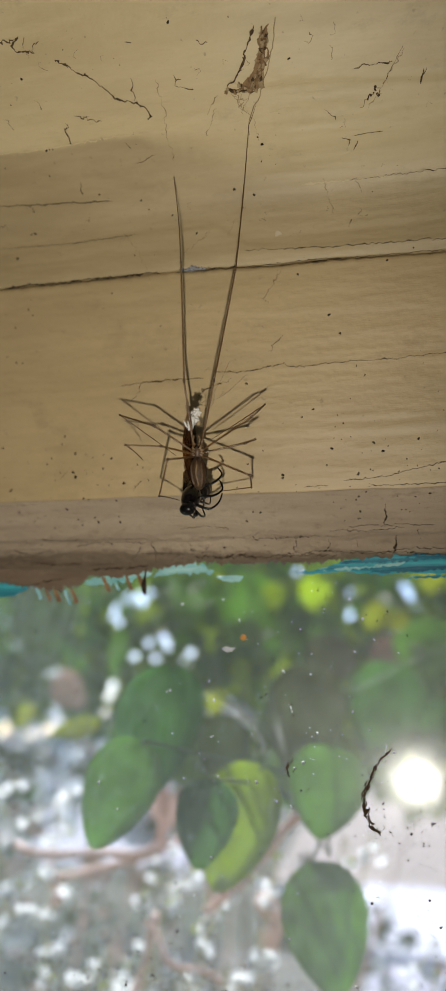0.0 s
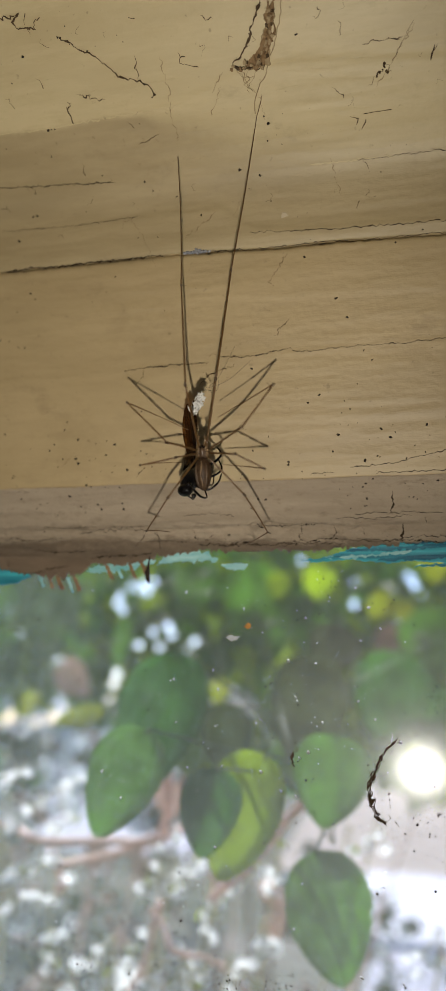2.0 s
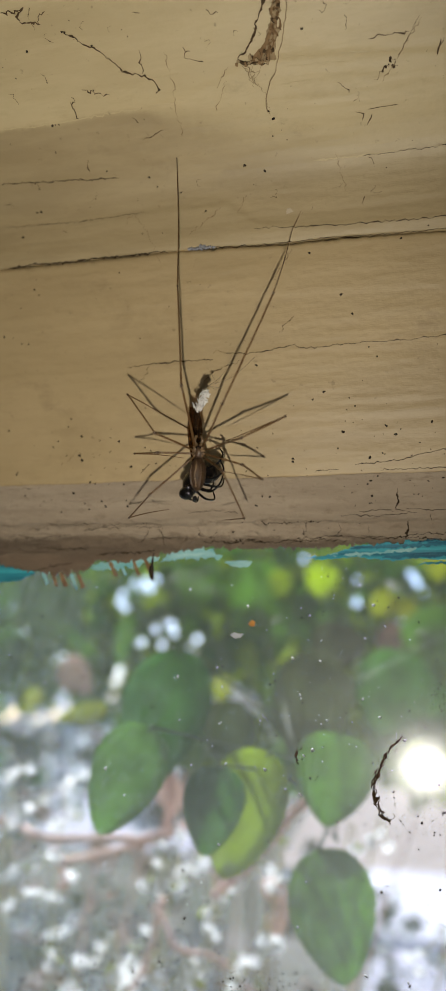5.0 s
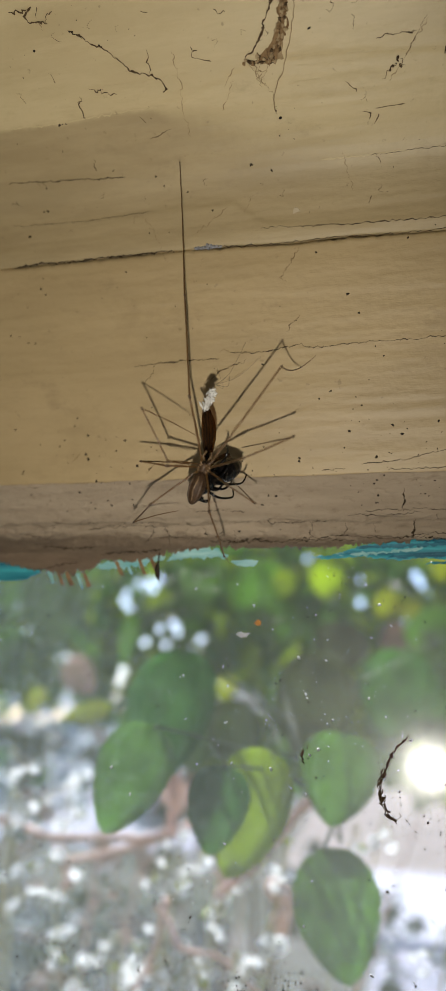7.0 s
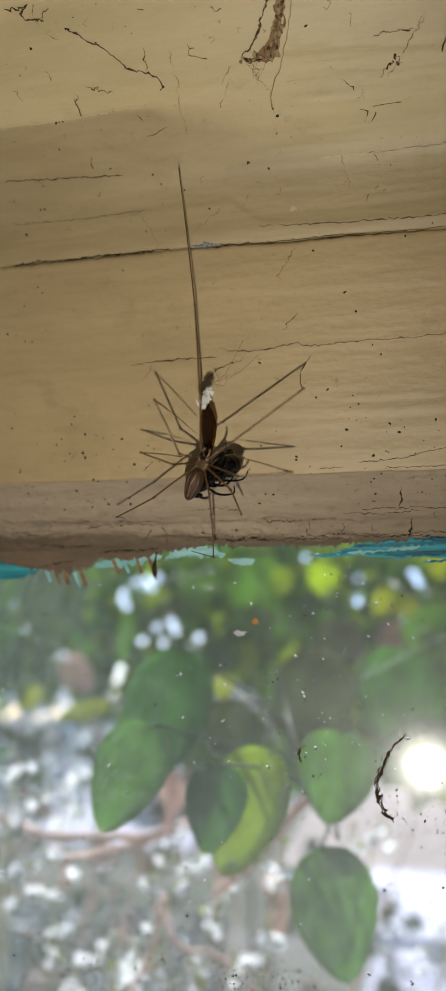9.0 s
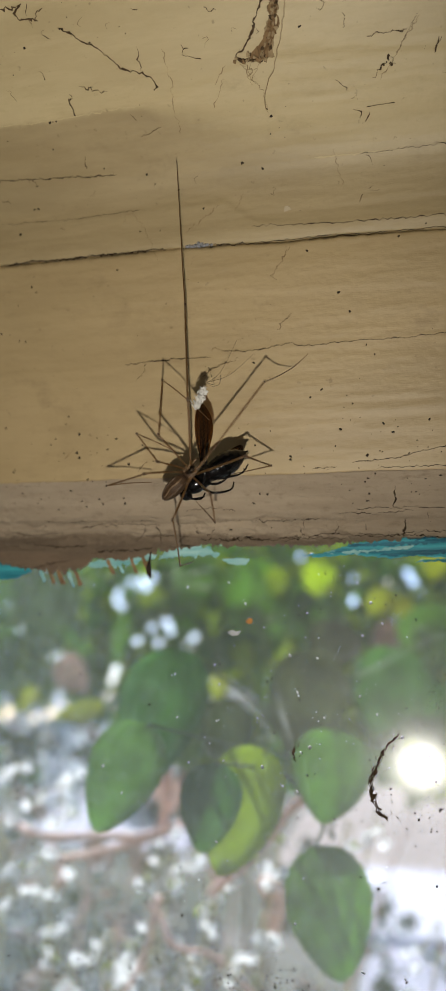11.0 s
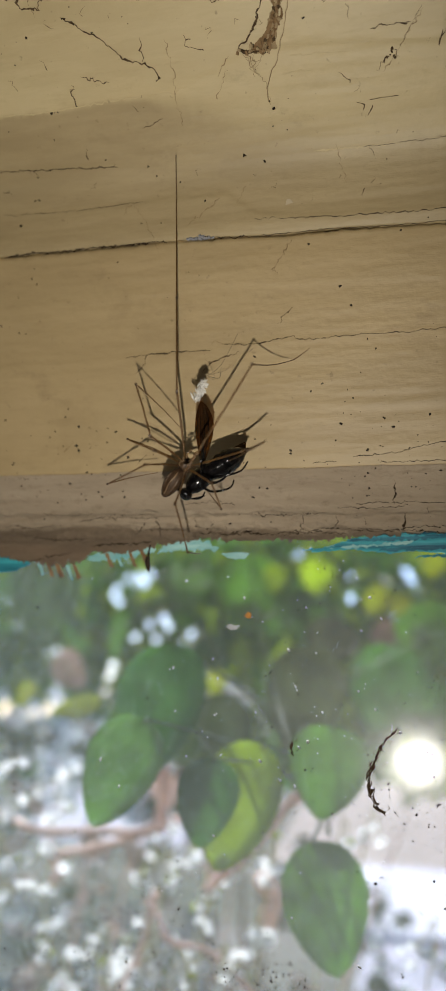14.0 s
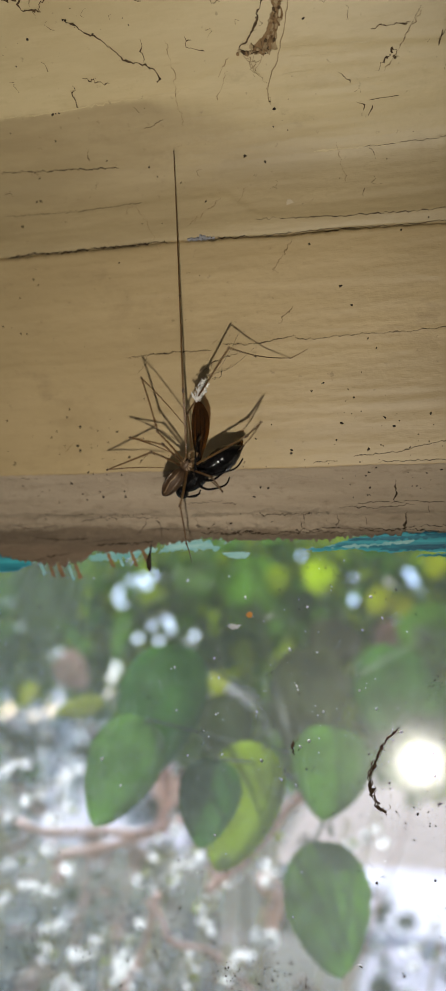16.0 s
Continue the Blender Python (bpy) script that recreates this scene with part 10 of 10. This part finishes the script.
    walk(legs['R3'][2], [
        (0.00, pose(0.00895, -0.00286, 0.00087, 143.6, -84.6, 180.0)),
        (0.50, pose(0.00916, -0.00196, -0.00265, 157.3, -82.2, 167.9)),
        (1.00, pose(0.00968, -0.00168, -0.00296, 90.2, -87.0, -122.1)),
        (1.50, pose(0.00998, -0.00264, -0.00071, 79.7, -86.9, -105.3)),
        (2.00, pose(0.00924, -0.00340, -0.00283, 15.6, -83.4, -53.3)),
        (2.50, pose(0.00944, -0.00337, -0.00239, 12.5, -83.0, -52.3)),
        (3.00, pose(0.00888, -0.00372, -0.00331, 8.3, -80.0, -48.5)),
        (3.50, pose(0.00936, 0.00006, -0.00286, 21.3, -82.8, -51.8)),
        (4.00, pose(0.00938, -0.00176, -0.00370, 19.0, -81.1, -47.5)),
        (4.50, pose(0.00943, -0.00220, -0.00376, 16.6, -82.0, -49.7)),
        (4.75, pose(0.00970, -0.00344, -0.00361, 16.2, -83.1, -52.5)),
        (5.00, pose(0.00985, -0.00392, -0.00342, 16.4, -84.1, -55.4)),
        (5.25, pose(0.00992, -0.00414, -0.00328, 16.6, -84.9, -58.0)),
        (5.50, pose(0.00997, -0.00425, -0.00311, 19.9, -86.2, -63.9)),
        (5.75, pose(0.00924, -0.00014, -0.00310, 29.6, -87.5, -75.0)),
        (6.00, pose(0.00935, -0.00069, -0.00294, 48.7, -88.4, -97.1)),
        (6.25, pose(0.00944, -0.00127, -0.00284, 46.4, -88.4, -97.1)),
        (6.50, pose(0.00949, -0.00193, -0.00285, 20.5, -86.9, -72.4)),
        (7.00, pose(0.00902, -0.00327, -0.00195, 8.5, -81.4, -59.2)),
        (7.50, pose(0.00933, -0.00353, -0.00295, 11.1, -74.5, -55.3)),
        (8.00, pose(0.00951, -0.00321, -0.00472, 65.5, -86.9, -116.1)),
        (8.50, pose(0.00877, -0.00167, -0.00368, 90.7, -87.2, -145.8)),
        (9.00, pose(0.00802, -0.00088, -0.00428, 9.4, -72.9, -64.3)),
        (9.50, pose(0.00794, -0.00105, -0.00382, 13.6, -76.9, -67.3)),
        (9.75, pose(0.00792, -0.00117, -0.00347, 19.9, -80.7, -73.0)),
        (10.00, pose(0.00790, -0.00132, -0.00312, 34.1, -84.3, -86.9)),
        (10.25, pose(0.00788, -0.00152, -0.00283, 66.2, -86.5, -118.7)),
        (10.50, pose(0.00786, -0.00180, -0.00255, 120.7, -86.3, -173.1)),
        (10.75, pose(0.00785, -0.00214, -0.00226, 149.4, -83.8, 158.3)),
        (11.00, pose(0.00783, -0.00247, -0.00200, 159.5, -80.9, 148.2)),
        (11.50, pose(0.00782, -0.00285, -0.00174, 164.6, -77.9, 143.0)),
        (12.00, pose(0.00793, -0.00282, -0.00099, 169.9, -78.7, 144.1)),
        (12.50, pose(0.00787, -0.00329, 0.00009, 169.4, -75.0, 141.5)),
        (13.00, pose(0.00846, -0.00441, -0.00070, 172.6, -78.7, 145.1)),
        (13.50, pose(0.00812, -0.00459, -0.00049, 166.5, -80.9, 147.0)),
        (14.00, pose(0.00802, -0.00154, -0.00188, 60.3, -87.6, -109.6)),
        (14.50, pose(0.00778, -0.00106, -0.00013, 158.8, -82.4, 146.2)),
        (15.00, pose(0.00695, -0.00011, -0.00022, 145.4, -85.8, 165.4)),
        (15.50, pose(0.00662, -0.00030, 0.00004, 152.9, -84.2, 155.2)),
        (16.00, pose(0.00649, -0.00055, 0.00021, 155.2, -83.4, 151.7)),
    ])
    walk(legs['R4'][0], [
        (0.00, pose(0.00060, -0.00010, -0.00060, 178.7, 63.9, 180.0)),
        (0.50, pose(0.00060, -0.00010, -0.00060, 174.4, 44.3, -179.4)),
        (1.00, pose(0.00060, -0.00010, -0.00060, -146.7, 59.1, 177.8)),
        (1.50, pose(0.00060, -0.00010, -0.00060, 163.5, 47.3, 167.0)),
        (2.00, pose(0.00060, -0.00010, -0.00060, 166.6, 39.4, 170.0)),
        (2.50, pose(0.00060, -0.00010, -0.00060, -173.9, 42.1, 169.1)),
        (3.00, pose(0.00060, -0.00010, -0.00060, -172.2, 40.2, 168.9)),
        (3.50, pose(0.00060, -0.00010, -0.00060, 167.3, 37.1, 168.4)),
        (4.00, pose(0.00060, -0.00010, -0.00060, 72.2, 71.2, 27.6)),
        (4.50, pose(0.00060, -0.00010, -0.00060, 95.3, 72.1, 42.8)),
        (4.75, pose(0.00060, -0.00010, -0.00060, 114.4, 70.9, 59.1)),
        (5.00, pose(0.00060, -0.00010, -0.00060, 130.6, 67.8, 73.8)),
        (5.25, pose(0.00060, -0.00010, -0.00060, 141.2, 63.8, 83.6)),
        (5.50, pose(0.00060, -0.00010, -0.00060, 149.4, 57.7, 92.3)),
        (5.75, pose(0.00060, -0.00010, -0.00060, 154.7, 48.9, 99.9)),
        (6.00, pose(0.00060, -0.00010, -0.00060, 157.0, 38.1, 106.2)),
        (6.25, pose(0.00060, -0.00010, -0.00060, 157.3, 27.2, 111.3)),
        (6.50, pose(0.00060, -0.00010, -0.00060, 158.6, 26.4, 111.7)),
        (7.00, pose(0.00060, -0.00010, -0.00060, 157.8, 52.3, 95.0)),
        (7.50, pose(0.00060, -0.00010, -0.00060, 156.3, 36.6, 102.8)),
        (8.00, pose(0.00060, -0.00010, -0.00060, 147.5, 40.5, 100.5)),
        (8.50, pose(0.00060, -0.00010, -0.00060, 121.0, 58.2, 76.8)),
        (9.00, pose(0.00060, -0.00010, -0.00060, 154.6, 43.1, 103.3)),
        (9.50, pose(0.00060, -0.00010, -0.00060, 157.1, 44.1, 102.6)),
        (9.75, pose(0.00060, -0.00010, -0.00060, 157.1, 45.8, 101.6)),
        (10.00, pose(0.00060, -0.00010, -0.00060, 157.0, 47.5, 100.5)),
        (10.25, pose(0.00060, -0.00010, -0.00060, 157.6, 48.5, 99.8)),
        (10.50, pose(0.00060, -0.00010, -0.00060, 159.0, 49.1, 99.5)),
        (10.75, pose(0.00060, -0.00010, -0.00060, 160.7, 49.2, 99.4)),
        (11.00, pose(0.00060, -0.00010, -0.00060, 162.4, 48.8, 99.6)),
        (11.50, pose(0.00060, -0.00010, -0.00060, 164.2, 47.9, 100.1)),
        (12.00, pose(0.00060, -0.00010, -0.00060, 162.2, 50.6, 98.9)),
        (12.50, pose(0.00060, -0.00010, -0.00060, 158.6, 57.9, 94.4)),
        (13.00, pose(0.00060, -0.00010, -0.00060, 155.2, 21.1, 108.4)),
        (13.50, pose(0.00060, -0.00010, -0.00060, 153.8, 51.6, 85.4)),
        (14.00, pose(0.00060, -0.00010, -0.00060, 150.9, 57.3, 80.1)),
        (14.50, pose(0.00060, -0.00010, -0.00060, 148.3, 56.3, 81.1)),
        (15.00, pose(0.00060, -0.00010, -0.00060, 143.4, 57.3, 80.0)),
        (15.50, pose(0.00060, -0.00010, -0.00060, 144.3, 57.2, 80.1)),
        (16.00, pose(0.00060, -0.00010, -0.00060, 145.5, 56.9, 80.4)),
    ])
    walk(legs['R4'][1], [
        (0.00, pose(0.00735, 0.00007, -0.00390, 104.7, -43.4, 180.0)),
        (0.50, pose(0.00582, 0.00069, -0.00595, 124.6, -32.4, 149.7)),
        (1.00, pose(0.00583, -0.00443, -0.00382, 153.4, -29.4, 144.8)),
        (1.50, pose(0.00624, 0.00079, -0.00548, 126.1, -26.5, 143.2)),
        (2.00, pose(0.00547, 0.00081, -0.00625, 136.7, -23.4, 138.6)),
        (2.50, pose(0.00537, -0.00182, -0.00615, 137.9, -22.1, 137.4)),
        (3.00, pose(0.00512, -0.00203, -0.00628, 138.9, -22.0, 137.2)),
        (3.50, pose(0.00527, 0.00062, -0.00645, 126.9, -22.2, 137.4)),
        (4.00, pose(0.00584, -0.00543, 0.00014, 151.9, -16.3, 129.6)),
        (4.50, pose(0.00520, -0.00604, -0.00081, 149.3, -18.9, 131.1)),
        (4.75, pose(0.00497, -0.00613, -0.00161, 146.3, -20.0, 131.7)),
        (5.00, pose(0.00482, -0.00604, -0.00245, 143.2, -20.9, 132.4)),
        (5.25, pose(0.00469, -0.00585, -0.00319, 140.9, -22.1, 133.3)),
        (5.50, pose(0.00463, -0.00541, -0.00406, 138.0, -24.0, 135.1)),
        (5.75, pose(0.00464, -0.00459, -0.00507, 134.6, -26.2, 137.3)),
        (6.00, pose(0.00461, -0.00338, -0.00604, 132.1, -27.9, 139.2)),
        (6.25, pose(0.00445, -0.00200, -0.00677, 131.3, -28.4, 139.9)),
        (6.50, pose(0.00430, -0.00198, -0.00687, 132.9, -27.5, 138.8)),
        (7.00, pose(0.00391, -0.00533, -0.00485, 137.5, -21.1, 131.6)),
        (7.50, pose(0.00445, -0.00344, -0.00612, 140.5, -19.2, 129.8)),
        (8.00, pose(0.00532, -0.00341, -0.00542, 127.0, -38.8, 151.6)),
        (8.50, pose(0.00612, -0.00478, -0.00264, 138.0, -37.7, 149.8)),
        (9.00, pose(0.00480, -0.00387, -0.00556, 143.7, -24.5, 137.6)),
        (9.50, pose(0.00450, -0.00417, -0.00557, 140.6, -21.3, 135.1)),
        (9.75, pose(0.00446, -0.00437, -0.00543, 138.9, -20.2, 134.1)),
        (10.00, pose(0.00441, -0.00458, -0.00528, 137.2, -19.2, 133.2)),
        (10.25, pose(0.00431, -0.00474, -0.00520, 135.4, -18.1, 132.1)),
        (10.50, pose(0.00413, -0.00488, -0.00519, 133.4, -16.9, 130.8)),
        (10.75, pose(0.00393, -0.00499, -0.00523, 131.2, -15.6, 129.4)),
        (11.00, pose(0.00374, -0.00503, -0.00532, 129.0, -14.5, 128.2)),
        (11.50, pose(0.00355, -0.00502, -0.00545, 126.8, -13.5, 126.9)),
        (12.00, pose(0.00372, -0.00521, -0.00514, 122.8, -12.6, 125.7)),
        (12.50, pose(0.00379, -0.00580, -0.00432, 127.2, -13.1, 126.4)),
        (13.00, pose(0.00437, -0.00144, -0.00696, 115.2, -18.1, 133.5)),
        (13.50, pose(0.00349, -0.00563, -0.00479, 125.7, -16.9, 130.8)),
        (14.00, pose(0.00325, -0.00617, -0.00415, 131.8, -14.6, 127.5)),
        (14.50, pose(0.00368, -0.00596, -0.00415, 128.1, -20.6, 134.9)),
        (15.00, pose(0.00413, -0.00588, -0.00386, 131.9, -24.1, 139.9)),
        (15.50, pose(0.00404, -0.00591, -0.00391, 131.1, -23.9, 139.6)),
        (16.00, pose(0.00393, -0.00592, -0.00398, 130.3, -23.7, 139.3)),
    ])
    walk(legs['R4'][2], [
        (0.00, pose(0.00584, 0.00844, -0.00549, 155.0, -87.6, 180.0)),
        (0.50, pose(0.00713, 0.00817, -0.01009, -133.1, 71.0, 152.1)),
        (1.00, pose(0.00496, 0.00092, -0.01056, -107.9, -73.1, 53.1)),
        (1.50, pose(0.00861, 0.00774, -0.01005, -84.9, -73.5, 48.7)),
        (2.00, pose(0.00752, 0.00691, -0.01202, -145.9, -68.4, 95.7)),
        (2.50, pose(0.00751, 0.00408, -0.01210, -160.2, -65.2, 100.8)),
        (3.00, pose(0.00718, 0.00380, -0.01233, -165.3, -66.9, 99.3)),
        (3.50, pose(0.00849, 0.00704, -0.01126, -90.2, -84.2, 31.1)),
        (4.00, pose(0.00761, -0.00118, -0.00718, -63.4, -84.1, 43.3)),
        (4.50, pose(0.00694, -0.00132, -0.00785, -90.9, -84.5, 54.3)),
        (4.75, pose(0.00692, -0.00110, -0.00837, -122.7, -83.9, 79.3)),
        (5.00, pose(0.00697, -0.00072, -0.00892, -145.8, -82.1, 96.1)),
        (5.25, pose(0.00693, -0.00027, -0.00941, -159.0, -80.2, 103.3)),
        (5.50, pose(0.00687, 0.00054, -0.00993, -169.6, -77.7, 107.8)),
        (5.75, pose(0.00684, 0.00176, -0.01052, -178.1, -74.6, 109.9)),
        (6.00, pose(0.00676, 0.00325, -0.01116, 175.3, -72.1, 110.2)),
        (6.25, pose(0.00656, 0.00472, -0.01178, 169.8, -70.7, 109.9)),
        (6.50, pose(0.00642, 0.00458, -0.01209, 165.0, -71.3, 110.2)),
        (7.00, pose(0.00676, 0.00026, -0.01080, 161.1, -73.4, 112.2)),
        (7.50, pose(0.00727, 0.00177, -0.01243, 162.5, -74.7, 113.8)),
        (8.00, pose(0.00573, 0.00421, -0.00948, -170.9, -78.9, 120.9)),
        (8.50, pose(0.00563, 0.00220, -0.00773, 179.7, -63.4, 126.4)),
        (9.00, pose(0.00612, 0.00186, -0.01190, -174.8, -77.4, 126.8)),
        (9.50, pose(0.00665, 0.00143, -0.01180, 173.2, -78.0, 126.5)),
        (9.75, pose(0.00697, 0.00120, -0.01155, 167.7, -78.6, 126.9)),
        (10.00, pose(0.00727, 0.00097, -0.01127, 161.8, -79.4, 127.9)),
        (10.25, pose(0.00752, 0.00075, -0.01106, 154.3, -80.7, 130.5)),
        (10.50, pose(0.00776, 0.00053, -0.01088, 142.8, -82.3, 136.4)),
        (10.75, pose(0.00799, 0.00033, -0.01072, 122.7, -84.1, 150.9)),
        (11.00, pose(0.00818, 0.00019, -0.01059, 87.3, -85.0, -178.9)),
        (11.50, pose(0.00837, 0.00011, -0.01049, 34.0, -82.4, -132.3)),
        (12.00, pose(0.00902, -0.00013, -0.00972, 21.6, -78.3, -119.7)),
        (12.50, pose(0.00863, -0.00076, -0.00941, 101.6, -85.7, 161.3)),
        (13.00, pose(0.00926, 0.00478, -0.01046, 14.3, -58.3, -104.0)),
        (13.50, pose(0.00786, 0.00007, -0.00961, 35.1, -74.7, -120.5)),
        (14.00, pose(0.00748, -0.00109, -0.00973, 118.7, -79.1, 146.3)),
        (14.50, pose(0.00718, 0.00017, -0.00914, 132.8, -74.1, 121.7)),
        (15.00, pose(0.00647, 0.00057, -0.00913, 162.2, -63.7, 100.1)),
        (15.50, pose(0.00651, 0.00055, -0.00911, 163.0, -61.0, 98.3)),
        (16.00, pose(0.00654, 0.00054, -0.00910, 162.0, -59.9, 97.7)),
    ])
    walk(prey, [
        (0.00, pose(-0.02847, -0.02514, 0.03465, 0, 0, 80.0)),
        (0.50, pose(-0.02835, -0.02526, 0.03503, 0, 0, 80.0)),
        (1.00, pose(-0.02906, -0.02556, 0.03591, 0, 0, 80.0)),
        (1.50, pose(-0.02935, -0.02537, 0.03535, 0, 0, 75.0)),
        (2.00, pose(-0.02916, -0.02539, 0.03542, 0, 0, 75.0)),
        (2.50, pose(-0.02917, -0.02533, 0.03522, 0, 0, 75.0)),
        (3.00, pose(-0.02934, -0.02526, 0.03503, 0, 0, 75.0)),
        (3.50, pose(-0.02903, -0.02523, 0.03492, 0, 0, 75.0)),
        (4.00, pose(-0.02985, -0.02527, 0.03505, 0, 0, 75.0)),
        (4.50, pose(-0.02967, -0.02522, 0.03490, 0, 0, 71.4)),
        (4.75, pose(-0.02951, -0.02517, 0.03475, 0, 0, 68.0)),
        (5.00, pose(-0.02934, -0.02512, 0.03461, 0, 0, 64.5)),
        (5.25, pose(-0.02921, -0.02508, 0.03448, 0, 0, 61.5)),
        (5.50, pose(-0.02907, -0.02504, 0.03436, 0, 0, 58.8)),
        (5.75, pose(-0.02893, -0.02499, 0.03422, 0, 0, 56.2)),
        (6.00, pose(-0.02880, -0.02495, 0.03409, 0, 0, 53.5)),
        (6.25, pose(-0.02871, -0.02492, 0.03400, 0, 0, 50.8)),
        (6.50, pose(-0.02867, -0.02491, 0.03396, 0, 0, 48.0)),
        (7.00, pose(-0.02867, -0.02506, 0.03441, 0, 0, 42.0)),
        (7.50, pose(-0.02826, -0.02510, 0.03453, 0, 0, 42.0)),
        (8.00, pose(-0.02877, -0.02505, 0.03440, 0, 0, 62.0)),
        (8.50, pose(-0.02834, -0.02516, 0.03473, 0, 0, 48.0)),
        (9.00, pose(-0.02822, -0.02513, 0.03463, 0, 0, 38.0)),
        (9.50, pose(-0.02818, -0.02513, 0.03462, 0, 0, 29.8)),
        (9.75, pose(-0.02816, -0.02513, 0.03462, 0, 0, 26.1)),
        (10.00, pose(-0.02814, -0.02513, 0.03462, 0, 0, 22.7)),
        (10.25, pose(-0.02813, -0.02512, 0.03461, 0, 0, 19.3)),
        (10.50, pose(-0.02810, -0.02512, 0.03459, 0, 0, 15.8)),
        (10.75, pose(-0.02808, -0.02510, 0.03455, 0, 0, 12.2)),
        (11.00, pose(-0.02805, -0.02509, 0.03450, 0, 0, 9.0)),
        (11.50, pose(-0.02800, -0.02506, 0.03442, 0, 0, 5.0)),
        (12.00, pose(-0.02795, -0.02504, 0.03437, 0, 0, 4.0)),
        (12.50, pose(-0.02796, -0.02500, 0.03423, 0, 0, 0.0)),
        (13.00, pose(-0.02782, -0.02501, 0.03428, 0, 0, 0.0)),
        (13.50, pose(-0.02804, -0.02494, 0.03405, 0, 0, 0.0)),
        (14.00, pose(-0.02800, -0.02480, 0.03364, 0, 0, 0.0)),
        (14.50, pose(-0.02807, -0.02490, 0.03394, 0, 0, -3.0)),
        (15.00, pose(-0.02825, -0.02486, 0.03382, 0, 0, -4.0)),
        (15.50, pose(-0.02852, -0.02486, 0.03382, 0, 0, -4.0)),
        (16.00, pose(-0.02869, -0.02486, 0.03383, 0, 0, -4.0)),
    ])

motions()
